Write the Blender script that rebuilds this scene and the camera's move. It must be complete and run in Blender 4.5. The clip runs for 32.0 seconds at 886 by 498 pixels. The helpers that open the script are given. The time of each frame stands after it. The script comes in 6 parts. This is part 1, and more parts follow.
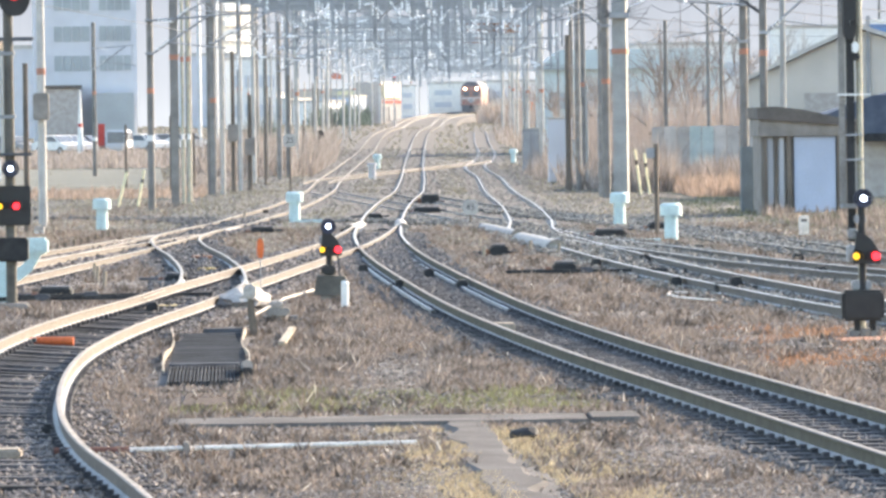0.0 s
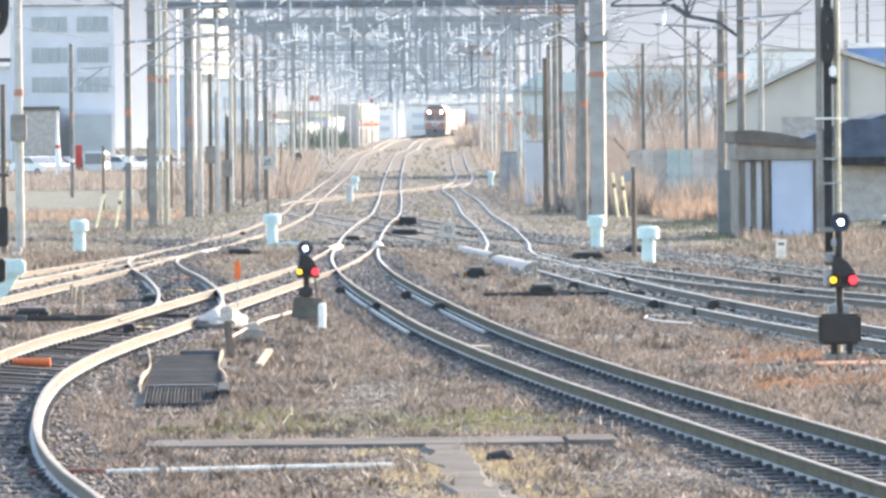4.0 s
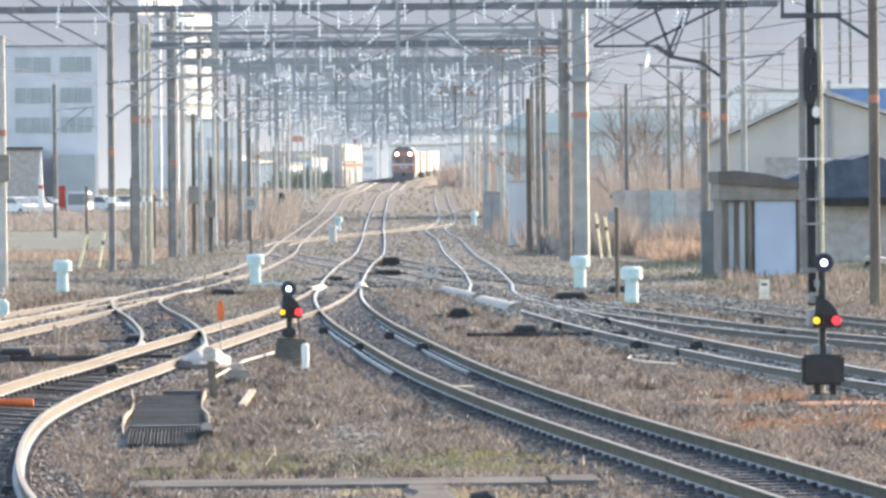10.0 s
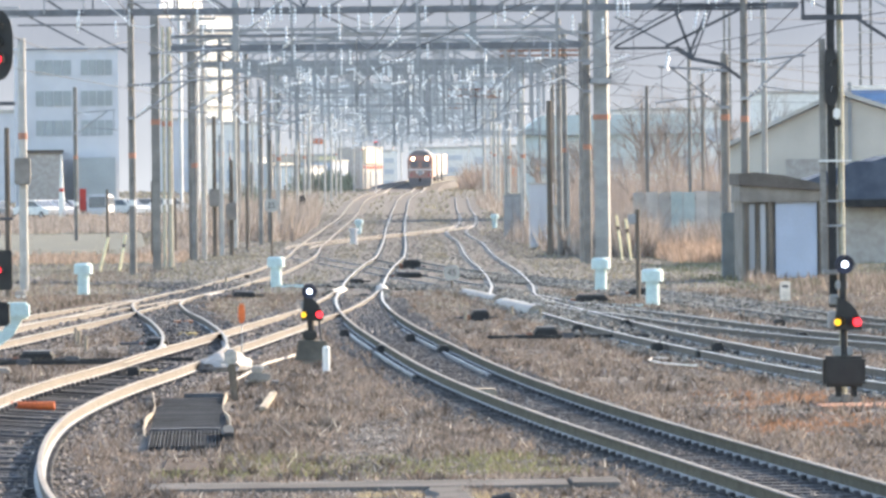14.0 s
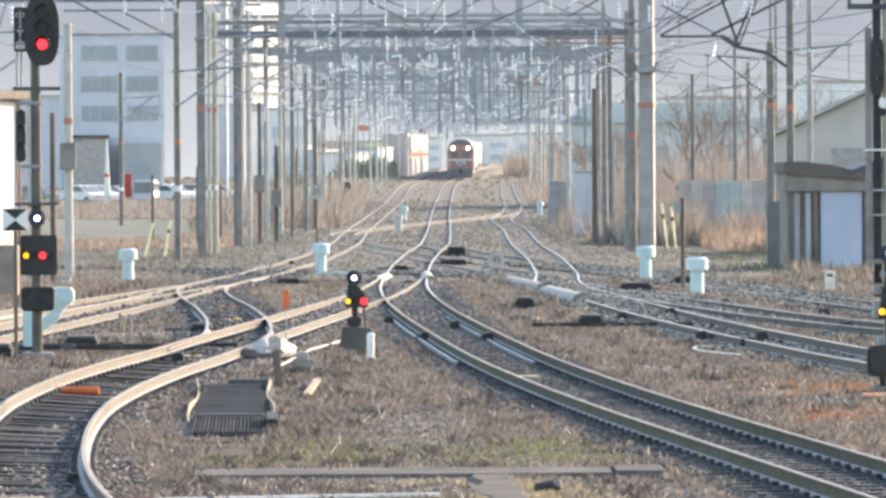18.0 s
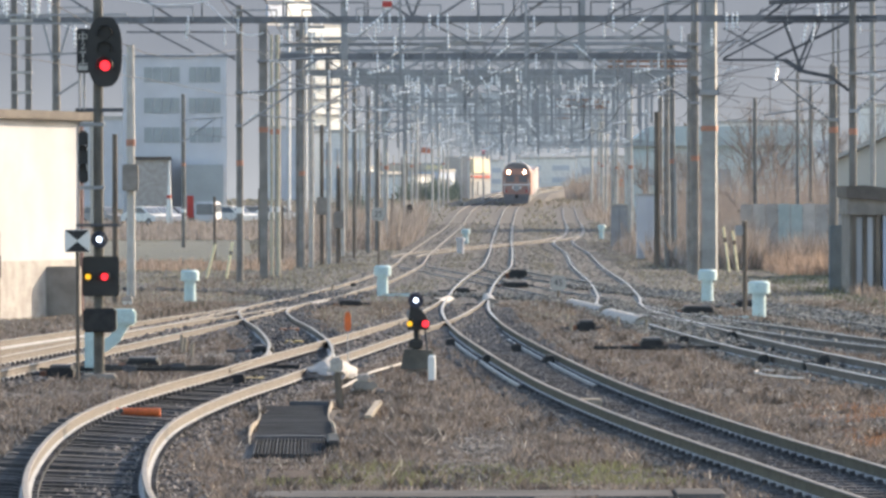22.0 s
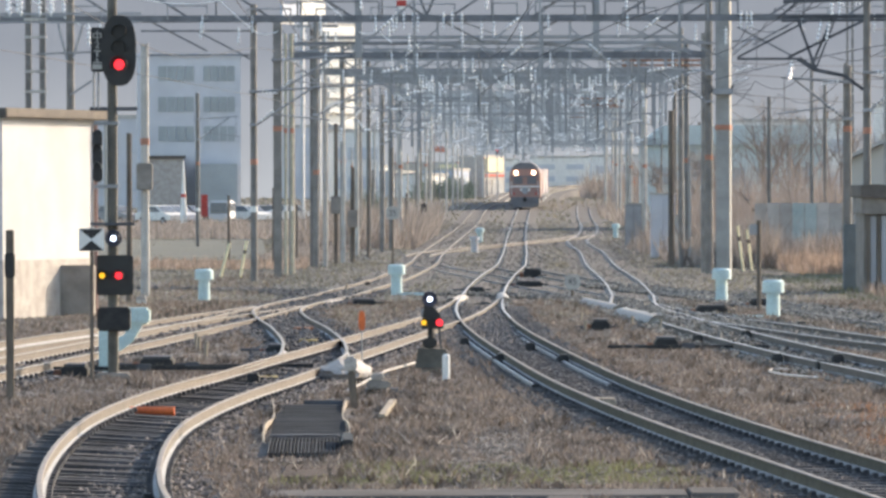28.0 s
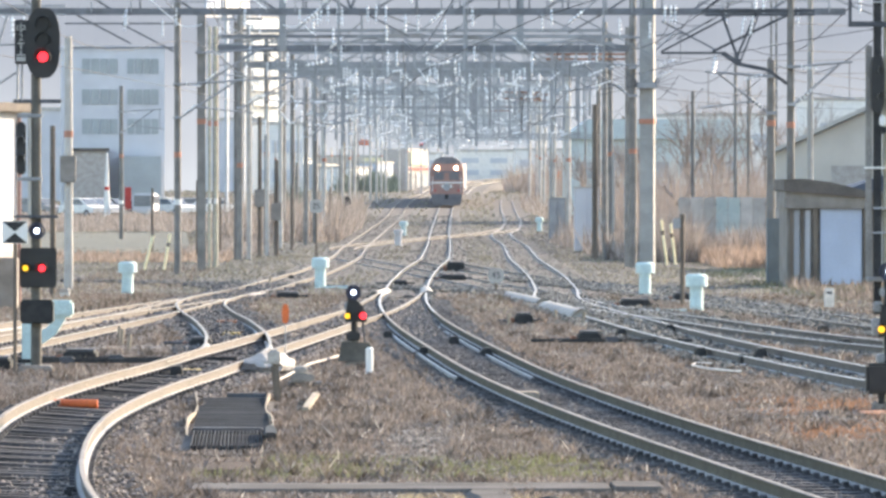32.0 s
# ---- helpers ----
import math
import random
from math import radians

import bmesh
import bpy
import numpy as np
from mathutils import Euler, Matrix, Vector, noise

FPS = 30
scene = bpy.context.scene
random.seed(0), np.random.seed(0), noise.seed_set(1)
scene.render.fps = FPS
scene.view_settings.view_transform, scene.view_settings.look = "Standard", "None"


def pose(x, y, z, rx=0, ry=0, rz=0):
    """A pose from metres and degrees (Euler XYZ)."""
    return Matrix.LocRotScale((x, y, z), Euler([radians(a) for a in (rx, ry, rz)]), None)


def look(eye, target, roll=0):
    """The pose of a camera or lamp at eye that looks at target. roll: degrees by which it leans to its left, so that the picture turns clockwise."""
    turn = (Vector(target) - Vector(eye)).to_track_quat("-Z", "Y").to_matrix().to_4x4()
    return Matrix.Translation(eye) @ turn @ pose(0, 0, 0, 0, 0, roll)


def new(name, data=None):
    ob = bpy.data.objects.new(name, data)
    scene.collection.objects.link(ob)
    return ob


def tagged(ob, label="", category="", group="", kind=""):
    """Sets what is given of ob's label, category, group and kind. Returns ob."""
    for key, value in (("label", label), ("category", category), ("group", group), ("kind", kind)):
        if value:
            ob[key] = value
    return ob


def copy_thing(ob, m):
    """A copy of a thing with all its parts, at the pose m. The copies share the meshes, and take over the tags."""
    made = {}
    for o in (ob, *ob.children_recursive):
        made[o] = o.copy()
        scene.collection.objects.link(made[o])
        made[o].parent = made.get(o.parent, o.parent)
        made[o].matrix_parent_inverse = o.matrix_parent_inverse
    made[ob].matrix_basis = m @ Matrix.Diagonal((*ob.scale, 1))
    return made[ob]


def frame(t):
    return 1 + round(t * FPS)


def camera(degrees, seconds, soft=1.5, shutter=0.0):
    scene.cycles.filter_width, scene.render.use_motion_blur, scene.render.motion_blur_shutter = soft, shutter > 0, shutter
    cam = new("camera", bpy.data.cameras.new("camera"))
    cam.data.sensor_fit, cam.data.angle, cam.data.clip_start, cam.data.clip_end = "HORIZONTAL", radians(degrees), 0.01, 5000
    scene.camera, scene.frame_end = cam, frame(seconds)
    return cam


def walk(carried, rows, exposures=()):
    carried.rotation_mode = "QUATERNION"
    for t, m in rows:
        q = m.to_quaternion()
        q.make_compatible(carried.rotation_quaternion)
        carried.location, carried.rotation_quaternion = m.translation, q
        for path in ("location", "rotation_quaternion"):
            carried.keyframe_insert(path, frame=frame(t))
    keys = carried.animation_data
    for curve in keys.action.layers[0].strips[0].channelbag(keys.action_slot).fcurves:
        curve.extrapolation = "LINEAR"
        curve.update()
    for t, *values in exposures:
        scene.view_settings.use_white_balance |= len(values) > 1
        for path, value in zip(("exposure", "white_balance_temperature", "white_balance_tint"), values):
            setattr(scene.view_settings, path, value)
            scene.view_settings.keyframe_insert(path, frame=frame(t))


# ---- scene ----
import itertools

EYE = (0.0, 0.0, 2.85)
cam = camera(8.966, 32.0, soft=2.9)
# seconds, aim (x and height 100 m ahead), lean
AIM = [
    (0.0, 1.7434, 0.6326, -0.763), (0.5, 2.0175, 0.6963, -0.65), (1.0, 2.0654, 0.693, -0.721),
    (1.5, 2.0997, 0.6769, -0.732), (2.0, 2.0188, 0.6816, -0.698), (2.5, 1.9575, 0.7024, -0.645),
    (3.0, 1.9658, 0.8189, -0.706), (3.5, 2.0803, 0.9846, -0.573), (5.5, 2.4088, 1.0763, -0.683),
    (6.0, 2.4617, 1.2183, -0.475), (6.5, 2.7102, 1.438, -0.547), (7.0, 2.6556, 1.5395, -0.596),
    (7.5, 2.5721, 1.593, -0.408), (8.0, 2.4698, 1.6641, -0.549), (8.5, 2.421, 1.7361, -0.367),
    (9.0, 2.4125, 1.6979, -0.288), (9.5, 2.3902, 1.8546, -0.404), (10.0, 2.4555, 1.7393, -0.565),
    (10.5, 2.3567, 1.7648, -0.666), (11.0, 2.4826, 1.5945, -0.729), (11.5, 2.474, 1.3621, -0.693),
    (12.0, 2.5049, 1.3782, -0.723), (12.5, 2.3803, 1.4749, -0.81), (13.0, 2.3386, 1.4613, -0.823),
    (13.5, 2.196, 1.6357, -0.608), (14.0, 2.0873, 1.7848, -0.659), (14.5, 1.9954, 1.8109, -0.532),
    (16.5, 1.4365, 1.7802, -0.803), (17.0, 1.4028, 1.7246, -0.69), (17.5, 1.4121, 1.4838, -0.522),
    (18.0, 1.2925, 1.5648, -0.363), (18.5, 1.1922, 1.8535, -0.419), (19.0, 1.1678, 1.9125, -0.455),
    (19.5, 0.8039, 2.1128, -0.427), (20.0, 0.7019, 2.159, -0.413), (20.5, 0.6508, 2.0922, -0.293),
    (21.0, 0.653, 2.0483, -0.301), (21.5, 0.5104, 1.9942, -0.173), (22.0, 0.1999, 1.9695, -0.165),
    (22.5, 0.119, 2.0836, -0.086), (23.0, 0.0, 2.24, 0.0), (23.5, 0.0732, 2.28, 0.043),
    (24.0, 0.0343, 2.3927, -0.021), (24.5, -0.193, 2.4289, -0.043), (25.0, -0.1129, 2.394, 0.014),
    (25.5, -0.1744, 2.41, -0.154), (27.5, -0.1449, 2.232, -0.094), (28.0, -0.0498, 1.951, -0.155),
    (28.5, 0.2082, 1.9646, -0.161), (29.0, 0.4346, 1.7735, -0.146), (29.5, 0.586, 1.6595, -0.006),
    (30.0, 0.6129, 1.6855, -0.214), (30.5, 0.8626, 1.6653, -0.254), (31.0, 1.0009, 1.5952, -0.27),
    (31.5, 1.2882, 1.9695, -0.08), (32.0, 1.301, 1.8316, -0.015),
]
walk(cam, [(t, look(EYE, (x, 100.0, z), r)) for t, x, z, r in AIM], exposures=[(t, e + 0.14, k + 160, 10) for t, e, k in [(0.0, 1.9, 6930), (2.0, 2.06, 6930), (6.0, 2.0, 6930), (9.0, 1.76, 6930), (12.0, 1.72, 6930), (14.0, 1.75, 6930), (17.0, 1.9, 6930), (18.0, 1.65, 7050), (19.0, 1.5, 6930), (20.0, 1.2, 6930), (23.0, 1.12, 6950), (25.0, 1.16, 6950), (28.0, 1.13, 6950), (29.0, 1.14, 6950), (30.8, 1.12, 6950), (31.3, 1.22, 6950), (32.0, 1.7, 6930)]])

# ---- light ----
SUN_EL, SUN_AZ = 23.0, 52.0          # degrees; azimuth clockwise from the line of sight
world = bpy.data.worlds.new("sky")
scene.world = world
world.use_nodes = True
sky = world.node_tree.nodes.new("ShaderNodeTexSky")
sky.sky_type, sky.sun_disc = "NISHITA", False
sky.sun_elevation, sky.sun_rotation = radians(SUN_EL), radians(SUN_AZ)
sky.air_density, sky.dust_density = 1.0, 1.0
back = world.node_tree.nodes["Background"]
world.node_tree.links.new(sky.outputs[0], back.inputs["Color"])
back.inputs["Strength"].default_value = 0.15
sun = new("sun", bpy.data.lights.new("sun", "SUN"))
sun.data.energy, sun.data.angle, sun.data.color = 3.2, radians(1.5), (1.0, 0.86, 0.7)
_e, _a = radians(SUN_EL), radians(SUN_AZ)
sun.matrix_world = look((math.sin(_a) * math.cos(_e) * 60, math.cos(_a) * math.cos(_e) * 60 + 100, math.sin(_e) * 60), (0, 100, 0))


# ---- materials ----
def mat(name, col, rough=0.8, metal=0.0, col2=None, scale=6.0, fine=60.0, bump=0.3, island=0.0, obj=0.0, stretch=(1, 1, 1), grain=0.22, spec=0.5):
    """A surface that varies at two scales, with fine relief; island and obj: spread of value by piece."""
    m = bpy.data.materials.new(name)
    m.use_nodes = True
    nt = m.node_tree
    b = nt.nodes["Principled BSDF"]
    b.inputs["Roughness"].default_value, b.inputs["Metallic"].default_value, b.inputs["Specular IOR Level"].default_value = rough, metal, spec
    col2 = col2 or tuple(c * 0.7 for c in col)
    tc = nt.nodes.new("ShaderNodeTexCoord")
    mp = nt.nodes.new("ShaderNodeMapping")
    mp.inputs["Scale"].default_value = stretch
    nt.links.new(tc.outputs["Object"], mp.inputs["Vector"])
    n1, n2 = nt.nodes.new("ShaderNodeTexNoise"), nt.nodes.new("ShaderNodeTexNoise")
    n1.inputs["Scale"].default_value, n1.inputs["Detail"].default_value = scale, 6
    n2.inputs["Scale"].default_value, n2.inputs["Detail"].default_value = fine, 3
    nt.links.new(mp.outputs[0], n1.inputs["Vector"])
    nt.links.new(mp.outputs[0], n2.inputs["Vector"])
    ramp = nt.nodes.new("ShaderNodeValToRGB")
    ramp.color_ramp.elements[0].position, ramp.color_ramp.elements[1].position = 0.36, 0.64
    ramp.color_ramp.elements[0].color, ramp.color_ramp.elements[1].color = (*col2, 1), (*col, 1)
    nt.links.new(n1.outputs["Fac"], ramp.inputs["Fac"])
    hsv = nt.nodes.new("ShaderNodeHueSaturation")
    nt.links.new(ramp.outputs["Color"], hsv.inputs["Color"])
    mr = nt.nodes.new("ShaderNodeMapRange")
    mr.inputs["To Min"].default_value, mr.inputs["To Max"].default_value = 1 - grain, 1 + grain
    mr.inputs["From Min"].default_value, mr.inputs["From Max"].default_value = 0.3, 0.7
    nt.links.new(n2.outputs["Fac"], mr.inputs["Value"])
    val = mr.outputs[0]
    for amount, kind in ((island, "ShaderNodeNewGeometry"), (obj, "ShaderNodeObjectInfo")):
        if amount:
            g = nt.nodes.new(kind)
            r = nt.nodes.new("ShaderNodeMapRange")
            r.inputs["To Min"].default_value, r.inputs["To Max"].default_value = 1 - amount, 1 + amount
            nt.links.new(g.outputs["Random Per Island" if kind.endswith("Geometry") else "Random"], r.inputs["Value"])
            mu = nt.nodes.new("ShaderNodeMath")
            mu.operation = "MULTIPLY"
            nt.links.new(val, mu.inputs[0])
            nt.links.new(r.outputs[0], mu.inputs[1])
            val = mu.outputs[0]
    nt.links.new(val, hsv.inputs["Value"])
    nt.links.new(hsv.outputs["Color"], b.inputs["Base Color"])
    if bump:
        bp = nt.nodes.new("ShaderNodeBump")
        bp.inputs["Strength"].default_value, bp.inputs["Distance"].default_value = bump, 0.01
        nt.links.new(n2.outputs["Fac"], bp.inputs["Height"])
        nt.links.new(bp.outputs["Normal"], b.inputs["Normal"])
    return m


def glow(name, col, power):
    m = bpy.data.materials.new(name)
    m.use_nodes = True
    b = m.node_tree.nodes["Principled BSDF"]
    b.inputs["Base Color"].default_value = (*col, 1)
    b.inputs["Emission Color"].default_value = (*col, 1)
    b.inputs["Emission Strength"].default_value = power
    return m


M = {
    "ballast": mat("ballast", (0.135, 0.12, 0.112), 0.95, 0, (0.068, 0.062, 0.06), 0.9, 45, 0.8),
    "stone": mat("stone", (0.265, 0.228, 0.203), 0.9, 0, (0.138, 0.118, 0.106), 3, 60, 0.3, island=0.6),
    "bluestone": mat("bluestone", (0.135, 0.13, 0.132), 0.9, 0, (0.08, 0.077, 0.08), 3, 60, 0.3, island=0.35),
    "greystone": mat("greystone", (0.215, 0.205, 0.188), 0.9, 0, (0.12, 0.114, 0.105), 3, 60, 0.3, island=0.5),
    "rustweed": mat("rustweed", (0.36, 0.2, 0.125), 0.9, 0, (0.27, 0.145, 0.09), 2, 30, 0, island=0.4),
    "weed": mat("weed", (0.28, 0.235, 0.205), 0.9, 0, (0.17, 0.14, 0.122), 2, 30, 0, island=0.55),
    "greenweed": mat("greenweed", (0.25, 0.25, 0.13), 0.9, 0, (0.18, 0.175, 0.095), 2, 30, 0, island=0.4),
    "straw": mat("straw", (0.44, 0.335, 0.27), 0.9, 0, (0.33, 0.245, 0.195), 2, 30, 0, island=0.4),
    "brush": mat("brush", (0.375, 0.325, 0.295), 0.9, 0, (0.285, 0.245, 0.22), 2, 30, 0, island=0.4),
    "railhead": mat("railhead", (0.27, 0.253, 0.237), 0.6, 0.35, (0.21, 0.197, 0.184), 4, 80, 0.05),
    "shinyhead": mat("shinyhead", (0.42, 0.4, 0.385), 0.5, 0.55, (0.32, 0.305, 0.295), 4, 80, 0.05),
    "dullhead": mat("dullhead", (0.29, 0.265, 0.25), 0.8, 0.0, (0.23, 0.21, 0.195), 4, 80, 0.1, spec=0.15),
    "railrust": mat("railrust", (0.145, 0.124, 0.109), 0.8, 0.0, (0.1, 0.086, 0.076), 6, 80, 0.2),
    "olive": mat("olive", (0.112, 0.102, 0.082), 0.85, 0.0, (0.082, 0.074, 0.06), 5, 80, 0.15, spec=0.2),
    "darksleeper": mat("darksleeper", (0.095, 0.095, 0.102), 0.95, 0, (0.06, 0.06, 0.064), 5, 60, 0.4, obj=0.35, spec=0.1),
    "tealgrey": mat("tealgrey", (0.14, 0.175, 0.2), 0.7, 0, (0.1, 0.13, 0.15), 2, 30, 0.1),
    "tealwall": mat("tealwall", (0.52, 0.58, 0.58), 0.8, 0, (0.46, 0.52, 0.53), 0.5, 8, 0.0, grain=0.06),
    "palepole": mat("palepole", (0.36, 0.36, 0.355), 0.85, 0, (0.27, 0.268, 0.262), 1.5, 40, 0.3),
    "creampole": mat("creampole", (0.47, 0.44, 0.35), 0.8, 0, (0.36, 0.335, 0.265), 3, 40, 0.3),
    "redbrown": mat("redbrown", (0.2, 0.085, 0.062), 0.85, 0, (0.13, 0.06, 0.045), 5, 50, 0.3),
    "brownearth": mat("brownearth", (0.135, 0.108, 0.095), 0.95, 0, (0.1, 0.082, 0.072), 3, 50, 0.3, spec=0.05),
    "agedwhite": mat("agedwhite", (0.8, 0.73, 0.66), 0.7, 0, (0.6, 0.54, 0.48), 5, 40, 0.1, spec=0.2),
    "sleeper": mat("sleeper", (0.24, 0.225, 0.215), 0.9, 0, (0.14, 0.13, 0.125), 5, 60, 0.4, obj=0.25, spec=0.15),
    "guardsteel": mat("guardsteel", (0.34, 0.34, 0.34), 0.6, 0, (0.25, 0.245, 0.24), 6, 80, 0.2),
    "railfoot": mat("railfoot", (0.4, 0.4, 0.405), 0.7, 0, (0.3, 0.3, 0.305), 6, 80, 0.2),
    "clip": mat("clip", (0.075, 0.075, 0.085), 0.7, 0.0, (0.05, 0.05, 0.056), 8, 80, 0.2, island=0.35, spec=0.2),
    "concrete": mat("concrete", (0.50, 0.48, 0.45), 0.9, 0, (0.38, 0.36, 0.34), 2, 40, 0.3),
    "darkconcrete": mat("darkconcrete", (0.28, 0.255, 0.235), 0.9, 0, (0.19, 0.17, 0.155), 2, 40, 0.3),
    "pole": mat("pole", (0.235, 0.222, 0.21), 0.8, 0, (0.16, 0.15, 0.142), 2, 40, 0.3, obj=0.2),
    "wood": mat("wood", (0.17, 0.14, 0.115), 0.9, 0, (0.1, 0.083, 0.07), 3, 50, 0.4, stretch=(1, 1, 0.15)),
    "steel": mat("steel", (0.31, 0.318, 0.335), 0.5, 0.0, (0.23, 0.236, 0.25), 1.5, 30, 0.2, obj=0.15),
    # lighter than the near weeds, partly painted so in place of haze
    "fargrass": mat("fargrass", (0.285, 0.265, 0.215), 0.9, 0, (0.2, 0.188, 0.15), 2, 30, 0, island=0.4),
    "dullgreen": mat("dullgreen", (0.2, 0.205, 0.13), 0.9, 0, (0.15, 0.15, 0.1), 2, 30, 0, island=0.4),
    "evergreen": mat("evergreen", (0.26, 0.28, 0.23), 0.9, 0, (0.19, 0.21, 0.17), 2, 30, 0, island=0.4),
    # window tone drawn close to the wall's: haze painted into the colour
    "hazewindow": mat("hazewindow", (0.5, 0.53, 0.58), 0.4, 0, (0.46, 0.49, 0.54), 0.5, 8, 0.0, grain=0.05),
    # steel lightened to stand in for haze on far structures
    "hazesteel": mat("hazesteel", (0.46, 0.475, 0.495), 0.7, 0.0, (0.38, 0.39, 0.41), 1.5, 30, 0.1, obj=0.15),
    "chord": mat("chord", (0.17, 0.178, 0.2), 0.6, 0.0, (0.12, 0.125, 0.14), 2, 30, 0.2),
    "darksteel": mat("darksteel", (0.10, 0.105, 0.12), 0.75, 0.0, (0.065, 0.067, 0.075), 2, 30, 0.2, spec=0.15),
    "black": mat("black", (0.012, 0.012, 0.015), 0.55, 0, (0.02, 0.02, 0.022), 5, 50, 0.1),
    "blackbox": mat("blackbox", (0.03, 0.031, 0.034), 0.7, 0, (0.05, 0.05, 0.052), 5, 50, 0.15, spec=0.15),
    "porcelain": mat("porcelain", (0.84, 0.85, 0.86), 0.3, 0, (0.72, 0.73, 0.74), 5, 50, 0.0),
    "bluegreen": mat("bluegreen", (0.50, 0.63, 0.64), 0.6, 0, (0.42, 0.55, 0.57), 3, 40, 0.1),
    "bandpaint": mat("bandpaint", (0.46, 0.21, 0.145), 0.8, 0, (0.34, 0.17, 0.12), 6, 50, 0.1),
    "twig": mat("twig", (0.36, 0.31, 0.285), 0.9, 0, (0.27, 0.23, 0.21), 3, 40, 0.0),
    "orange": mat("orange", (0.75, 0.16, 0.04), 0.6, 0, (0.55, 0.11, 0.03), 4, 50, 0.1),
    "rustorange": mat("rustorange", (0.33, 0.16, 0.1), 0.9, 0, (0.22, 0.105, 0.07), 4, 40, 0.4),
    "white": mat("white", (0.76, 0.75, 0.73), 0.7, 0, (0.66, 0.65, 0.63), 2, 40, 0.1, grain=0.06),
    "cream": mat("cream", (0.52, 0.52, 0.535), 0.85, 0, (0.45, 0.448, 0.46), 0.8, 30, 0.15, grain=0.06),
    "creamwall": mat("creamwall", (0.52, 0.485, 0.44), 0.85, 0, (0.45, 0.42, 0.38), 0.6, 20, 0.1, grain=0.06),
    "bluepanel": mat("bluepanel", (0.42, 0.48, 0.60), 0.6, 0, (0.37, 0.42, 0.53), 0.8, 20, 0.05, grain=0.06),
    "blueroof": mat("blueroof", (0.13, 0.25, 0.48), 0.6, 0, (0.1, 0.2, 0.4), 1, 20, 0.1),
    "slate": mat("slate", (0.10, 0.12, 0.16), 0.7, 0, (0.07, 0.085, 0.12), 2, 20, 0.3, grain=0.06, spec=0.1),
    "brownroof": mat("brownroof", (0.13, 0.11, 0.098), 0.8, 0, (0.09, 0.078, 0.07), 2, 20, 0.2),
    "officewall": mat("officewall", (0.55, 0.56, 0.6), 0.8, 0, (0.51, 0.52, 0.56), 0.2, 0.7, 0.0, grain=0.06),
    "window": mat("window", (0.33, 0.365, 0.39), 0.35, 0, (0.28, 0.31, 0.33), 0.5, 8, 0.0, grain=0.06),
    "hillhaze": None,
    "red": mat("red", (0.5, 0.05, 0.04), 0.5, 0, (0.4, 0.04, 0.035), 2, 20, 0.1),
    # train paints lightened and greyed, distance haze mixed into the colour
    "locored": mat("locored", (0.36, 0.215, 0.185), 0.7, 0, (0.3, 0.18, 0.16), 1, 20, 0.1),
    "locodark": mat("locodark", (0.17, 0.165, 0.18), 0.6, 0, (0.135, 0.135, 0.15), 2, 20, 0.1),
    "glass": mat("glass", (0.03, 0.035, 0.04), 0.1, 0, (0.025, 0.03, 0.035), 2, 20, 0.0),
    "lamp_white": glow("lamp_white", (0.66, 0.8, 1.0), 1.7),
    "lamp_warm": glow("lamp_warm", (1.0, 0.75, 0.55), 5.0),
    "lamp_red": glow("lamp_red", (1.0, 0.03, 0.05), 0.8),
    "lamp_yellow": glow("lamp_yellow", (1.0, 0.55, 0.03), 0.45),
    "cover": mat("cover", (0.42, 0.395, 0.375), 0.8, 0, (0.33, 0.3, 0.28), 3, 40, 0.2),
    "agedwood": mat("agedwood", (0.34, 0.29, 0.23), 0.9, 0, (0.24, 0.2, 0.16), 3, 50, 0.4),
    "board": mat("board", (0.075, 0.078, 0.085), 0.95, 0, (0.05, 0.052, 0.057), 2, 50, 0.3, obj=0.25, spec=0.05),
    "navy": mat("navy", (0.015, 0.022, 0.06), 0.5, 0, (0.02, 0.025, 0.05), 4, 40, 0.1),
    "path": mat("path", (0.155, 0.146, 0.142), 0.98, 0, (0.11, 0.102, 0.098), 1.2, 50, 0.0, spec=0.03),
    "mast": mat("mast", (0.125, 0.115, 0.1), 0.8, 0, (0.075, 0.07, 0.062), 3, 40, 0.3),
    "pathstraw": mat("pathstraw", (0.44, 0.36, 0.24), 0.9, 0, (0.32, 0.26, 0.175), 2, 30, 0, island=0.4),
    "paleweed": mat("paleweed", (0.68, 0.62, 0.55), 0.9, 0, (0.55, 0.49, 0.43), 2, 30, 0, island=0.3),
    "darkweed": mat("darkweed", (0.24, 0.185, 0.15), 0.9, 0, (0.14, 0.108, 0.088), 2, 30, 0, island=0.5),
    # grey-blue tint paints in the haze that the car windows reflect
    "carglass": mat("carglass", (0.16, 0.18, 0.21), 0.15, 0, (0.14, 0.16, 0.19), 2, 20, 0.0),
    "road": mat("road", (0.115, 0.118, 0.1), 0.95, 0, (0.08, 0.082, 0.07), 0.4, 20, 0.2),
    "fenceboard": mat("fenceboard", (0.45, 0.415, 0.39), 0.9, 0, (0.36, 0.33, 0.31), 2, 30, 0.2, obj=0.15),
    "greenpanel": mat("greenpanel", (0.42, 0.47, 0.46), 0.8, 0, (0.34, 0.4, 0.4), 2, 30, 0.1),
    "paleyellow": mat("paleyellow", (0.82, 0.74, 0.5), 0.7, 0, (0.7, 0.62, 0.4), 4, 40, 0.1),
    "yellow": mat("yellow", (0.42, 0.33, 0.13), 0.85, 0, (0.28, 0.21, 0.11), 4, 40, 0.1),
}


